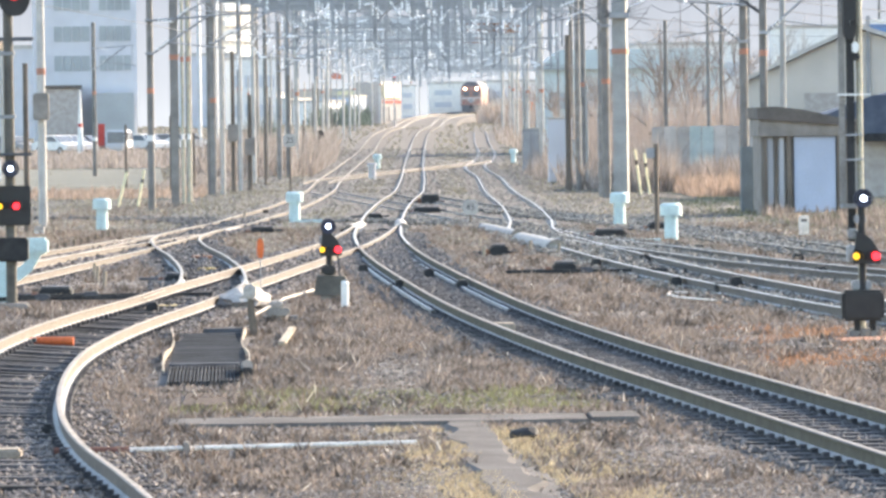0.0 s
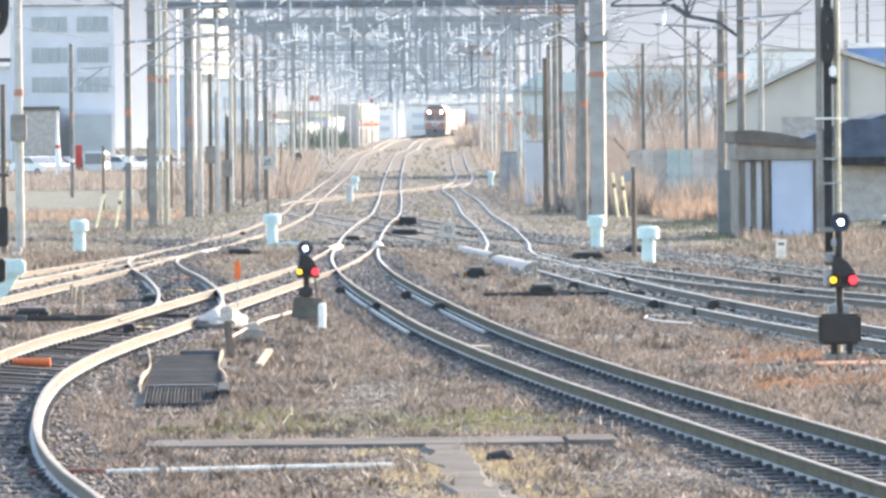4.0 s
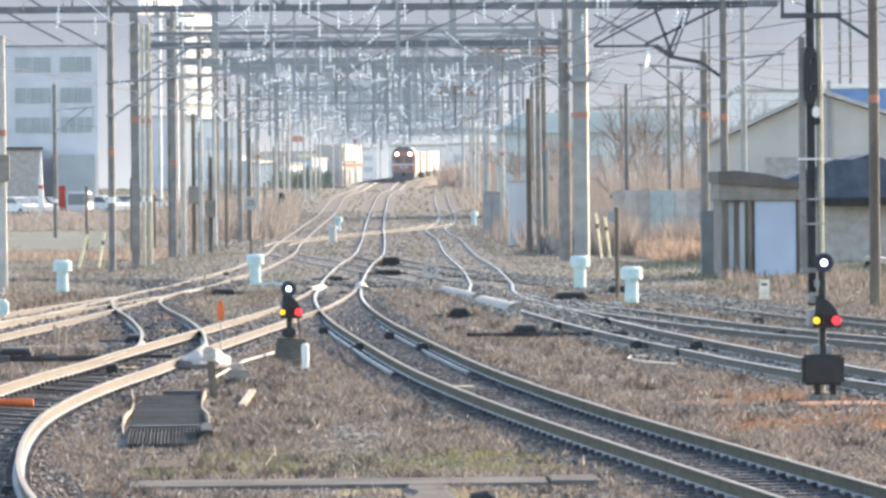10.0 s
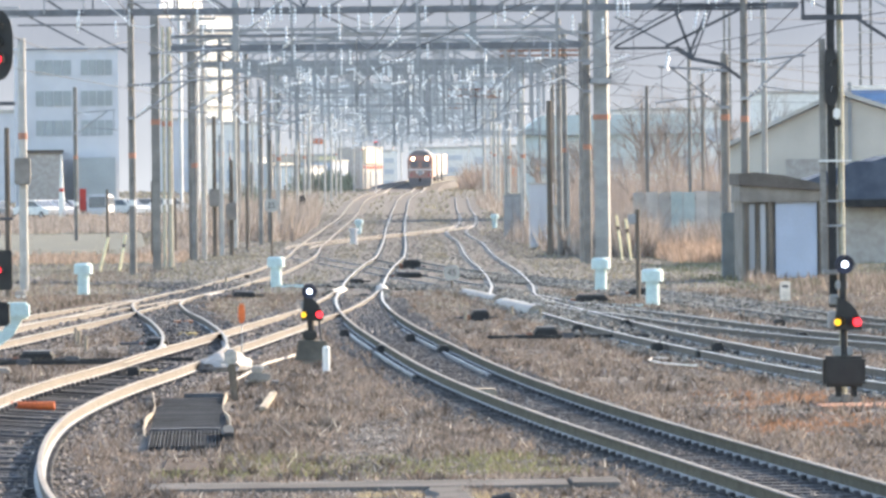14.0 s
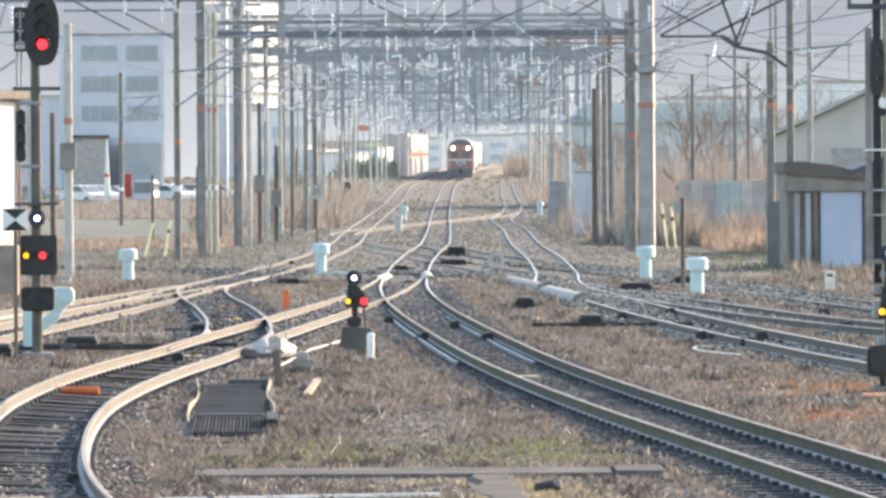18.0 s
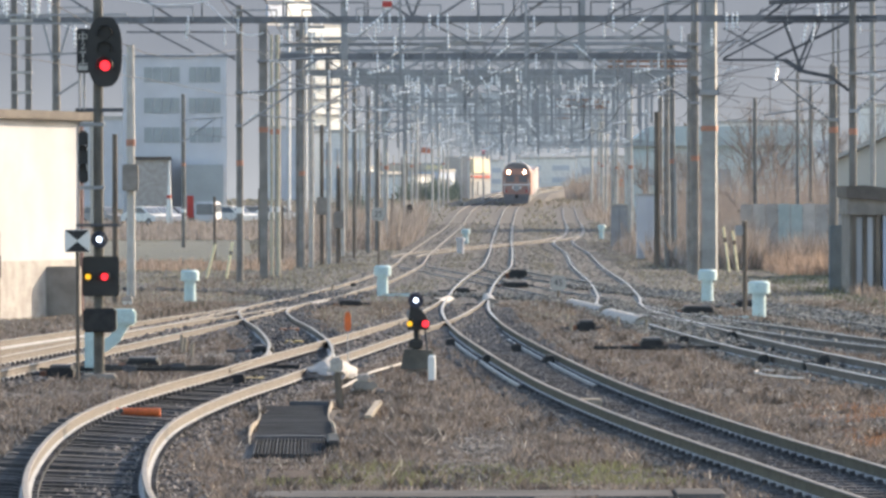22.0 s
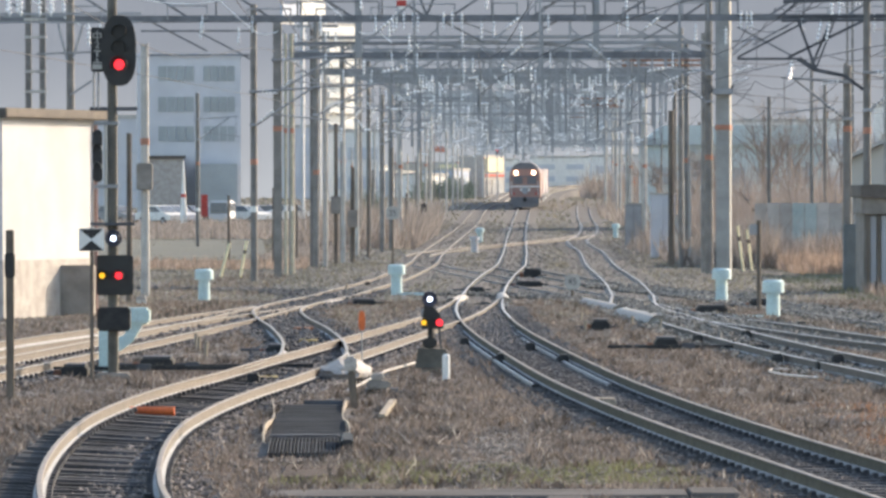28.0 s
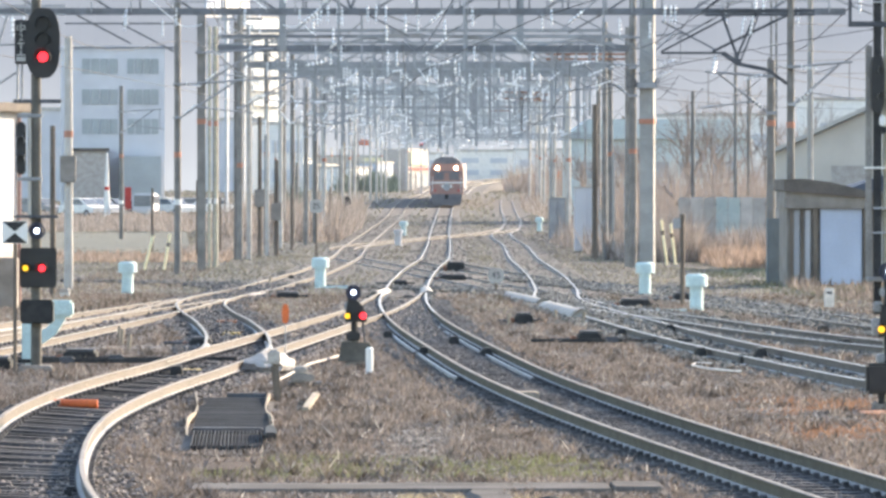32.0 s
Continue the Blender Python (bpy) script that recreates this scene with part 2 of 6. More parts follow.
def distance():
    """Hazy distance behind everything: pale near the ground, greyer up the hills."""
    m = bpy.data.materials.new("hillhaze")
    m.use_nodes = True
    nt = m.node_tree
    b = nt.nodes["Principled BSDF"]
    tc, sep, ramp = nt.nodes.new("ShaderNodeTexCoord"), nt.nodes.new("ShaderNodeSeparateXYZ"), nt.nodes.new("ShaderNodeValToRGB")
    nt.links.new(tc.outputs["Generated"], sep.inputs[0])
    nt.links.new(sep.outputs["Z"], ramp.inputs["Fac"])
    # emission carries the haze as paint, brightest at the foot of the hills
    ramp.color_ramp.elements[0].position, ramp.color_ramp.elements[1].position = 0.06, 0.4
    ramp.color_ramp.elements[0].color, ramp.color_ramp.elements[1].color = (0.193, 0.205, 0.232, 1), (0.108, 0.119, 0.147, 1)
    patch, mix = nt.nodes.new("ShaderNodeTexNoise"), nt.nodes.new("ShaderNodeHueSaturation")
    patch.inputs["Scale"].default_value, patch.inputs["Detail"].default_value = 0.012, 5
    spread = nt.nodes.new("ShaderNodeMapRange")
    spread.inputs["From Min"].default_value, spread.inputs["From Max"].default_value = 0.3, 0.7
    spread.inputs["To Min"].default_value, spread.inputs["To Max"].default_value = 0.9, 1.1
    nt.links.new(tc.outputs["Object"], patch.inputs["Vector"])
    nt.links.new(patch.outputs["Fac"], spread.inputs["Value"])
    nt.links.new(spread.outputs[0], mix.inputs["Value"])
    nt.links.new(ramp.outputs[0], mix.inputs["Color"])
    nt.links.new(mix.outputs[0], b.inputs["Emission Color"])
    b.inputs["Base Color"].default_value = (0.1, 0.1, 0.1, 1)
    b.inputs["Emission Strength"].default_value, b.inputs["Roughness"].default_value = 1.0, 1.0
    return m


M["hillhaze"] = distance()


def let_light_through(m, share):
    """Dry leaves pass part of the light that falls on their far side."""
    nt = m.node_tree
    b, out = nt.nodes["Principled BSDF"], nt.nodes["Material Output"]
    col = b.inputs["Base Color"].links[0].from_socket
    tr, mx = nt.nodes.new("ShaderNodeBsdfTranslucent"), nt.nodes.new("ShaderNodeMixShader")
    nt.links.new(col, tr.inputs["Color"])
    mx.inputs["Fac"].default_value = share
    nt.links.new(b.outputs[0], mx.inputs[1])
    nt.links.new(tr.outputs[0], mx.inputs[2])
    nt.links.new(mx.outputs[0], out.inputs["Surface"])


for key in ("weed", "rustweed", "greenweed", "straw", "pathstraw", "paleweed", "fargrass", "brush", "twig"):
    let_light_through(M[key], 0.3)


# ---- building helpers ----
def rise(d):
    t = min(max((d - 260.0) / 480.0, 0.0), 1.0)
    return 2.7 * t * t * (3 - 2 * t)


def line_z(d):
    """The height of the track bed, which climbs on along a bank past the crest."""
    return rise(d) + 0.0085 * max(0.0, min(d, 1100.0) - 630.0)


def ground_z(d):
    """The ground's height: the ballast lies higher against the rails past the first switches."""
    t = min(max((d - 100.0) / 30.0, 0.0), 1.0)
    return rise(d) + 0.1 * t * t * (3 - 2 * t)


def shown(name, bm, material, parent=None, at=None):
    me = bpy.data.meshes.new(name)
    bm.to_mesh(me)
    bm.free()
    for m in material if isinstance(material, (list, tuple)) else [material]:
        me.materials.append(m)
    ob = new(name, me)
    if parent is not None:
        ob.parent = parent
    if at is not None:
        ob.matrix_basis = at
    return ob


def part(name, bm, material, parent, label="", at=None):
    """One mesh under a thing or a part."""
    return tagged(shown(name, bm, material, parent, at), label)


def thing(name, x, y, label, category, group="", z=None, rz=0.0, kind=""):
    """An empty at the base of a thing that holds its parts."""
    ob = new(name)
    ob.matrix_basis = pose(x, y, rise(y) if z is None else z, 0, 0, rz)
    return tagged(ob, label, category, group, kind)


def box(bm, x0, x1, y0, y1, z0, z1, bevel=0.0):
    g = bmesh.ops.create_cube(bm, size=1.0, matrix=Matrix.Translation(((x0 + x1) / 2, (y0 + y1) / 2, (z0 + z1) / 2)) @ Matrix.Diagonal((x1 - x0, y1 - y0, z1 - z0, 1)))
    if bevel:
        ed = list({e for v in g["verts"] for e in v.link_edges})
        bmesh.ops.bevel(bm, geom=ed, offset=bevel, segments=2, affect="EDGES")
    return bm


def rod(bm, a, b, r, r2=None, n=8):
    a, b = Vector(a), Vector(b)
    d = b - a
    m = Matrix.Translation((a + b) / 2) @ d.to_track_quat("Z", "Y").to_matrix().to_4x4()
    bmesh.ops.create_cone(bm, cap_ends=True, segments=n, radius1=r, radius2=r if r2 is None else r2, depth=d.length, matrix=m)
    return bm


def disc(bm, x, y, z, r, depth, n=20):
    """A short cylinder whose face looks back along the track."""
    return rod(bm, (x, y, z), (x, y - depth, z), r, n=n)


def nb():
    return bmesh.new()


def joined(name, verts, faces, material, label, category, kind="stuff"):
    me = bpy.data.meshes.new(name)
    me.from_pydata(verts, [], faces)
    me.materials.append(material)
    return tagged(new(name, me), label, category, kind=kind)


def spline(pts):
    """A smooth curve through (distance, x) points: a function of the distance."""
    p = np.array(sorted(pts), float)
    d, x = p[:, 0], p[:, 1]
    h = np.diff(d)
    k = np.diff(x) / h
    m = np.empty(len(d))
    m[0], m[-1] = k[0], k[-1]
    m[1:-1] = (k[:-1] * h[1:] + k[1:] * h[:-1]) / (h[:-1] + h[1:])

    def f(q):
        i = int(np.clip(np.searchsorted(d, q) - 1, 0, len(h) - 1))
        t = (q - d[i]) / h[i]
        return (x[i] * (1 + 2 * t) * (1 - t) ** 2 + x[i + 1] * t * t * (3 - 2 * t) + h[i] * (m[i] * t * (1 - t) ** 2 - m[i + 1] * t * t * (1 - t)))
    f.lo, f.hi = d[0], d[-1]
    return f


# ---- ground ----
def make_ground():
    xs = np.concatenate([np.linspace(-900, -40, 20), np.arange(-36, 37, 1.0), np.linspace(40, 900, 20)])
    ys = np.concatenate([np.linspace(-300, 30, 12), np.arange(34, 260, 1.0), np.arange(260, 760, 8.0), np.linspace(780, 3000, 20)])
    rng = np.random.default_rng(3)
    verts, faces = [], []
    for y in ys:
        for x in xs:
            verts.append((x, y, ground_z(y) + (0.03 * noise.noise((x * 0.4, y * 0.4, 0)) if abs(x) < 40 and y < 260 else 0) - 0.01))
    nx = len(xs)
    for j in range(len(ys) - 1):
        for i in range(nx - 1):
            a = j * nx + i
            faces.append((a, a + 1, a + nx + 1, a + nx))
    return joined("ground", verts, faces, M["ballast"], "brown-grey gravel ground strewn with dead weeds", "ground", "structure")


make_ground()

# ---- tracks ----
HEAD = 0.20
GAUGE = 1.067 + 0.065
LINES = {
    "platform": spline([(30, 6.0), (38, 5.36), (44, 4.86), (50, 4.37), (57, 3.80), (64, 3.24), (79, 2.28), (98, 1.53), (120, 0.94), (133, 0.81), (156, 1.03), (196, 1.82), (221, 2.50), (252, 3.02),
                        (346, 4.32), (482, 6.53), (530, 7.4), (572, 8.4), (640, 10.5), (678, 11.6), (716, 12.9), (746, 14.4), (770, 16.0), (800, 18.2), (850, 23.2), (900, 29.5), (1000, 43)]),
    "curve": spline([(34, -1.2), (38, -1.7), (41, -2.04), (44, -2.38), (47, -2.74), (51, -3.11), (54.5, -3.34), (58, -3.50), (64, -3.66), (67, -3.68), (72, -3.57), (79, -3.22), (85, -2.79),
                     (93, -2.33), (102, -1.73), (113, -0.98), (126, -0.07), (139, 0.50), (156, 1.03)]),
    "main": spline([(80, -7.9), (87, -7.37), (94, -6.9), (104, -6.2), (113, -5.6), (122, -5.0), (136, -4.25), (147, -3.7), (154, -3.2), (166, -2.7), (183, -2.0), (208, -1.37), (230, -0.98),
                    (265, -0.76), (346, 0.36), (417, 1.67), (490, 2.65), (530, 3.25), (580, 4.4), (636, 6.2), (716, 9.2), (770, 12.1), (800, 14.4), (850, 19.4), (900, 25.6)]),
    "yard": spline([(60, 10.4), (66, 9.5), (75, 8.22), (80, 7.65), (92, 6.70), (104, 5.95), (117, 5.38), (131, 4.90), (139, 4.72), (156, 5.15), (177, 5.58), (221, 6.13), (277, 7.16), (346, 8.23),
                    (357, 8.8), (376, 9.47), (482, 11.8), (560, 13.6)]),
    "siding": spline([(85, 11.8), (94, 10.1), (100, 9.0), (108, 7.85), (119, 6.73), (126, 5.95), (134, 5.2), (142, 4.82)]),
    "far_siding": spline([(92, 13.4), (100, 12.2), (106, 11.4), (110, 10.8), (127, 9.35), (146, 8.0), (156, 7.2), (166, 6.1), (178, 5.0), (200, 3.5), (221, 2.4)]),
    "link": spline([(88, -2.6), (93, -2.36), (96, -2.29), (102, -2.38), (116, -3.0), (128, -3.75), (136, -4.05), (143, -3.9), (150, -3.45)]),
    "crossover": spline([(139, 5.0), (150, 4.6), (163, 3.6), (180, 2.4), (204, 0.82), (230, -0.8)]),
    "far_crossover": spline([(262, -1.3), (272, -1.0), (282, -0.3), (311, 3.03), (342, 7.33), (361, 8.92)]),
    "outer": spline([(85, -9.9), (103, -8.0), (111, -7.2), (125, -5.7), (140, -4.15)]),
}
CANT = {"curve": spline([(34, 0.0), (50, 0.03), (60, 0.06), (72, 0.08), (85, 0.06), (100, 0.02), (120, 0.0), (156, 0.0)])}


def rail_mesh(name, f, side, cant, step, head, sunk=0.0, web="railrust", dull=False):
    """A rail swept along its line: foot, web and worn head."""
    prof = [(-0.063, 0.0), (0.063, 0.0), (0.063, 0.012), (0.012, 0.03), (0.010, 0.115), (0.032, 0.125), (0.032, 0.146), (0.022, 0.153), (-0.022, 0.153), (-0.032, 0.146), (-0.032, 0.125), (-0.010, 0.115), (-0.012, 0.03), (-0.063, 0.012)]
    ds = np.arange(f.lo, f.hi + step / 2, step)
    verts, faces, mats = [], [], []
    n = len(prof)
    for d in ds:
        x = f(d) + side * GAUGE / 2
        z = line_z(d) + HEAD - sunk - 0.153 + (cant(d) if cant and side < 0 else 0)
        verts += [(x + px, d, z + pz) for px, pz in prof]
    for j in range(len(ds) - 1):
        for i in range(n):
            a, b = j * n + i, j * n + (i + 1) % n
            faces.append((a, a + n, b + n, b))
            # far glint is put into the material: dull tops nearer than 125 m
            mats.append((3 if dull and ds[j] < 125 else 1) if i in (6, 7, 8) else 2 if i in (1, 2, 12, 13) else 0)
    me = bpy.data.meshes.new(name)
    me.from_pydata(verts, [], faces)
    me.materials.append(M[web])
    me.materials.append(M[head])
    me.materials.append(M["railfoot"])
    me.materials.append(M["dullhead"])
    me.polygons.foreach_set("material_index", mats)
    return me


def make_track(key, label, sleepers_to):
    f, cant = LINES[key], CANT.get(key)
    top = tagged(new("railway_track"), label, "railway track", "tracks of the station throat")
    for side in (-1, 1):
        ob = new("rail", rail_mesh("rail", f, side, cant, 0.5 if f.lo < 200 else 2.0, "shinyhead" if key in ("platform", "yard", "siding", "far_crossover") else "railhead", 0.055 if key == "crossover" else 0.035 if key in ("yard", "siding", "far_siding") else 0.0, "olive" if key == "platform" else "railrust", key in ("platform", "curve")))
        ob.parent = top
    clips = []
    bm = box(nb(), -1.0, 1.0, -0.11, 0.11, -0.12, 0.045 if key == "platform" else 0.03, 0.012)
    me = bpy.data.meshes.new("sleeper")
    bm.to_mesh(me)
    bm.free()
    me.materials.append(M["darksleeper" if key in ("platform", "yard", "siding", "curve") else "sleeper"])
    rng = random.Random(key)
    d = f.lo
    while d < min(sleepers_to, f.hi):
        s = new("sleeper", me)
        s.parent = top
        c = cant(d) if cant else 0.0
        slope = (f(d + 0.3) - f(d - 0.3)) / 0.6
        s.matrix_basis = pose(f(d), d, rise(d) + c / 2 + (0.0 if key == "platform" else rng.uniform(-0.025, 0.012)), 0, math.degrees(math.asin(c / GAUGE)), -math.degrees(math.atan(slope)))
        for side in (-1, 1) if key in ("platform", "curve", "main") else ():
            for o in (-0.09, 0.09):
                clips.append((f(d) + side * GAUGE / 2 + o, d, rise(d) + 0.055 + (c if side < 0 else 0)))
        d += 0.58
    verts, faces = [], []
    for x, y, z in clips:
        k = len(verts)
        verts += [(x + a, y + b, z + c) for a in (-0.027, 0.027) for b in (-0.07, 0.07) for c in (-0.03, 0.028)]
        faces += [(k, k + 1, k + 3, k + 2), (k + 4, k + 6, k + 7, k + 5), (k, k + 4, k + 5, k + 1), (k + 2, k + 3, k + 7, k + 6), (k + 1, k + 5, k + 7, k + 3)]
    if clips:
        ob = joined("rail_fastening", verts, faces, M["clip"], "dark steel clips that hold the rail foot", "", "stuff")
        ob.parent = top
    if f.hi > 220:
        verts, faces = [], []
        for q in np.arange(max(f.lo, 120), min(f.hi, 430), 1.16):
            for x in (-0.65, -0.48, 0.48, 0.65):
                k, x = len(verts), f(q) + x
                verts += [(x + a, q + b, line_z(q) + c) for a in (-0.05, 0.05) for b in (-0.1, 0.1) for c in (0.02, 0.12)]
                faces += [(k, k + 1, k + 3, k + 2), (k + 4, k + 6, k + 7, k + 5), (k, k + 4, k + 5, k + 1), (k + 2, k + 3, k + 7, k + 6), (k + 1, k + 5, k + 7, k + 3)]
        ob = joined("rail_chair", verts, faces, M["railfoot"], "pale rail chairs along the far rails", "", "stuff")
        ob.parent = top
    return top


make_track("platform", "shiny running rails on grey sleepers in dark ballast, curving away", 200)
def guard_bar(y0, y1, off):
    f = LINES["platform"]
    bm = nb()
    prev = None
    for y in np.arange(y0, y1 + 0.1, 1.0):
        x = f(y) + off
        cur = [bm.verts.new(v) for v in ((x - 0.03, y, 0.03), (x - 0.025, y, 0.085), (x + 0.025, y, 0.085), (x + 0.03, y, 0.03))]
        if prev:
            for k in range(3):
                bm.faces.new((prev[k], prev[k + 1], cur[k + 1], cur[k]))
        prev = cur
    part("guard_bar", bm, M["guardsteel"], bpy.data.objects["railway_track"], "pale bar laid along the rail foot")


for a, b in ((84, 97), (98, 112), (114, 124)):
    for side in (-1, 1):
        guard_bar(a, b, side * GAUGE / 2 - 0.17)
make_track("curve", "canted curved track with sunlit rusty rails in brown gravel", 156)
make_track("main", "long straightening main track with worn rails", 180)
make_track("yard", "yard track that bends between the point machines", 190)
make_track("siding", "siding that leaves the yard track at a switch", 142)
make_track("far_siding", "outermost siding beside the sheds", 190)
make_track("link", "short switch track between two running lines", 150)
make_track("crossover", "crossover with dark rails across the main tracks", 200)
make_track("far_crossover", "far crossover of bright rails over the crest", 100)
make_track("outer", "outer track with dull dark rails beside a hut", 140)



def make_bank():
    """The bank that carries the two running lines beyond the crest."""
    lo, hi = LINES["main"], LINES["platform"]
    ds = np.arange(625, 991, 5.0)
    verts, faces = [], []
    for d in ds:
        a, b = lo(min(d, 900)) + max(0, d - 900) * 0.13 - 2.2, hi(d) + 2.2
        h = line_z(d) - rise(d)
        verts += [(a - 1.5 * h, d, rise(d) - 0.05), (a, d, line_z(d) + 0.02), (b, d, line_z(d) + 0.02), (b + 1.5 * h, d, rise(d) - 0.05)]
    for j in range(len(ds) - 1):
        for i in range(3):
            k = 4 * j + i
            faces.append((k, k + 1, k + 5, k + 4))
    joined("embankment", verts, faces, M["ballast"], "low gravel bank under the far tracks", "embankment", "structure")


make_bank()

# ---- signals ----
def tri_plate(bm, pts, y0, y1):
    """A flat plate of any outline in the x-z plane, with thickness."""
    a = [bm.verts.new((x, y0, z)) for x, z in pts]
    b = [bm.verts.new((x, y1, z)) for x, z in pts]
    bm.faces.new(a)
    bm.faces.new(b[::-1])
    n = len(pts)
    for i in range(n):
        bm.faces.new((a[i], b[i], b[(i + 1) % n], a[(i + 1) % n]))
    bmesh.ops.recalc_face_normals(bm, faces=bm.faces)
    return bm


def oval(cx, cz, rx, rz, n=32, p=2.6):
    out = []
    for i in range(n):
        a = 2 * math.pi * i / n
        c, s = math.cos(a), math.sin(a)
        out.append((cx + rx * math.copysign(abs(c) ** (2 / p), c), cz + rz * math.copysign(abs(s) ** (2 / p), s)))
    return out


def hood(bm, x, y, z, r, depth):
    """An open visor over a lens."""
    n = 14
    for i in range(n):
        a0, a1 = math.pi * (-0.15 + 1.3 * i / n), math.pi * (-0.15 + 1.3 * (i + 1) / n)
        vs = [bm.verts.new((x + r * math.cos(a), yy, z + r * math.sin(a))) for a, yy in ((a0, y), (a1, y), (a1, y - depth), (a0, y - depth))]
        bm.faces.new(vs)
    return bm


def lens(top, name, x, y, z, r, material, label, hood_r=None, hood_d=0.16):
    p = part(name, disc(nb(), x, y, z, r, 0.03), material, top, label)
    part("lens_hood", hood(nb(), x, y, z, hood_r or r * 1.35, hood_d), M["black"], top)
    return p


def shunting_heads(top, dx, z_white, z_low, back):
    """A white lamp above a quarter-round plate with a yellow and a red lamp."""
    part("white_lamp_housing", disc(nb(), dx, back, z_white, 0.125, 0.1), M["navy"], top)
    lens(top, "white_lamp", dx, back - 0.1, z_white, 0.043, M["lamp_white"], "round white signal lamp, lit", 0.1)
    cx, cz = dx - 0.14, z_low - 0.1
    pts = [(cx, cz), (cx + 0.36, cz)] + [(cx + 0.36 * math.cos(a), cz + 0.42 * math.sin(a)) for a in np.linspace(0.25, math.pi / 2, 9)] + [(cx + 0.05, cz + 0.4)]
    part("back_plate", tri_plate(nb(), pts, back - 0.06, back + 0.06), M["black"], top, "black quarter-round signal plate")
    lens(top, "yellow_lamp", dx - 0.1, back - 0.07, z_low, 0.044, M["lamp_yellow"], "round yellow signal lamp, lit", 0.085, 0.12)
    lens(top, "red_lamp", dx + 0.155, back - 0.07, z_low, 0.056, M["lamp_red"], "round red signal lamp, lit", 0.09, 0.12)


def text_on(body, x, z, size, y, parent, material, label="dark speed figure"):
    c = bpy.data.curves.new("numeral", "FONT")
    c.body, c.size, c.align_x, c.align_y, c.extrude = body, size, "CENTER", "CENTER", 0.003
    ob = new("numeral", c)
    ob.data.materials.append(material)
    ob.parent = parent
    ob.matrix_basis = pose(x, y, z, 90, 0, 0)
    return tagged(ob, label)


def make_home_signal():
    t = thing("signal_mast", -5.28, 89.6, "tall grey signal mast with black oval head showing red", "railway signal")
    part("mast", rod(nb(), (0, 0, -0.1), (0, 0, 6.2), 0.088, 0.075, 14), M["mast"], t, "weathered concrete mast")
    part("oval_plate", tri_plate(nb(), oval(0.115, 5.2, 0.275, 0.56), -0.16, -0.12), M["black"], t, "black oval signal face")
    part("lamp_box", tri_plate(nb(), oval(0.115, 5.2, 0.2, 0.47), -0.12, 0.1), M["black"], t)
    lens(t, "red_lamp", 0.12, -0.17, 4.98, 0.082, M["lamp_red"], "large red signal lamp, lit", 0.13, 0.22)
    for z in (5.25, 5.5):
        lens(t, "dark_lens", 0.12, -0.17, z, 0.095, M["black"], "unlit dark lens", 0.115, 0.12)
    part("route_box", box(nb(), -0.33, -0.13, -0.14, 0.06, 4.87, 5.57, 0.015), M["blackbox"], t, "black route indicator box")
    # two legible characters above three worn marks
    for x0, x1, z0, z1 in ((-0.30, -0.16, 5.405, 5.42), (-0.30, -0.16, 5.465, 5.48), (-0.30, -0.283, 5.405, 5.48), (-0.177, -0.16, 5.405, 5.48), (-0.239, -0.221, 5.36, 5.52)):
        part("character_stroke", box(nb(), x0, x1, -0.15, -0.142, z0, z1), M["concrete"], t, "pale stroke of the character for middle")
    text_on("2", -0.23, 5.285, 0.16, -0.146, t, M["concrete"], "pale figure 2")
    for z, w, h in ((5.195, 0.11, 0.02), (5.15, 0.025, 0.09), (5.045, 0.025, 0.07), (5.01, 0.15, 0.02), (4.945, 0.15, 0.075)):
        part("indicator_bar", box(nb(), -0.23 - w / 2, -0.23 + w / 2, -0.15, -0.142, z - h / 2, z + h / 2), M["concrete"], t, "pale bar of an unreadable mark")
    for dx in (-0.29, -0.22):
        part("indicator_stay", rod(nb(), (dx, -0.04, 4.28), (dx, -0.04, 4.9), 0.018), M["steel"], t)
    part("cross_arm", box(nb(), -0.36, 0.4, -0.05, 0.05, 4.25, 4.31, 0.01), M["darksteel"], t)
    part("step", box(nb(), -0.34, 0.36, -0.2, 0.1, 2.43, 2.48, 0.01), M["darksteel"], t)
    for z in (4.05, 3.05):
        part("bracket", box(nb(), -0.3, 0.1, -0.1, 0.1, z - 0.03, z + 0.03, 0.01), M["steel"], t)
    part("repeater_box", box(nb(), -0.31, -0.16, -0.1, 0.05, 3.12, 3.95, 0.03), M["black"], t)
    for z in (3.36, 3.66):
        part("visor", hood(nb(), -0.235, -0.1, z, 0.07, 0.12), M["porcelain"], t, "bright rim of a small lamp")
    part("conduit", rod(nb(), (-0.1, -0.05, 2.4), (-0.1, -0.05, 4.1), 0.03), M["creamwall"], t, "pale conduit pipe")
    part("white_lamp_housing", disc(nb(), 0.02, -0.1, 2.23, 0.135, 0.1), M["navy"], t)
    lens(t, "white_lamp", 0.02, -0.2, 2.23, 0.045, M["lamp_white"], "round white signal lamp, lit", 0.1)
    part("lower_plate", box(nb(), -0.25, 0.33, -0.16, -0.1, 1.33, 1.96, 0.02), M["black"], t, "black square signal plate")
    lens(t, "yellow_lamp", -0.16, -0.17, 1.64, 0.046, M["lamp_yellow"], "round yellow signal lamp, lit", 0.085)
    lens(t, "red_lamp", 0.1, -0.17, 1.64, 0.056, M["lamp_red"], "round red signal lamp, lit", 0.09)
    part("relay_box", box(nb(), -0.24, 0.28, -0.24, 0.1, 0.76, 1.14, 0.03), M["blackbox"], t, "black relay box")
    part("footing", box(nb(), -0.28, 0.28, -0.28, 0.28, -0.1, 0.1, 0.03), M["darkconcrete"], t)


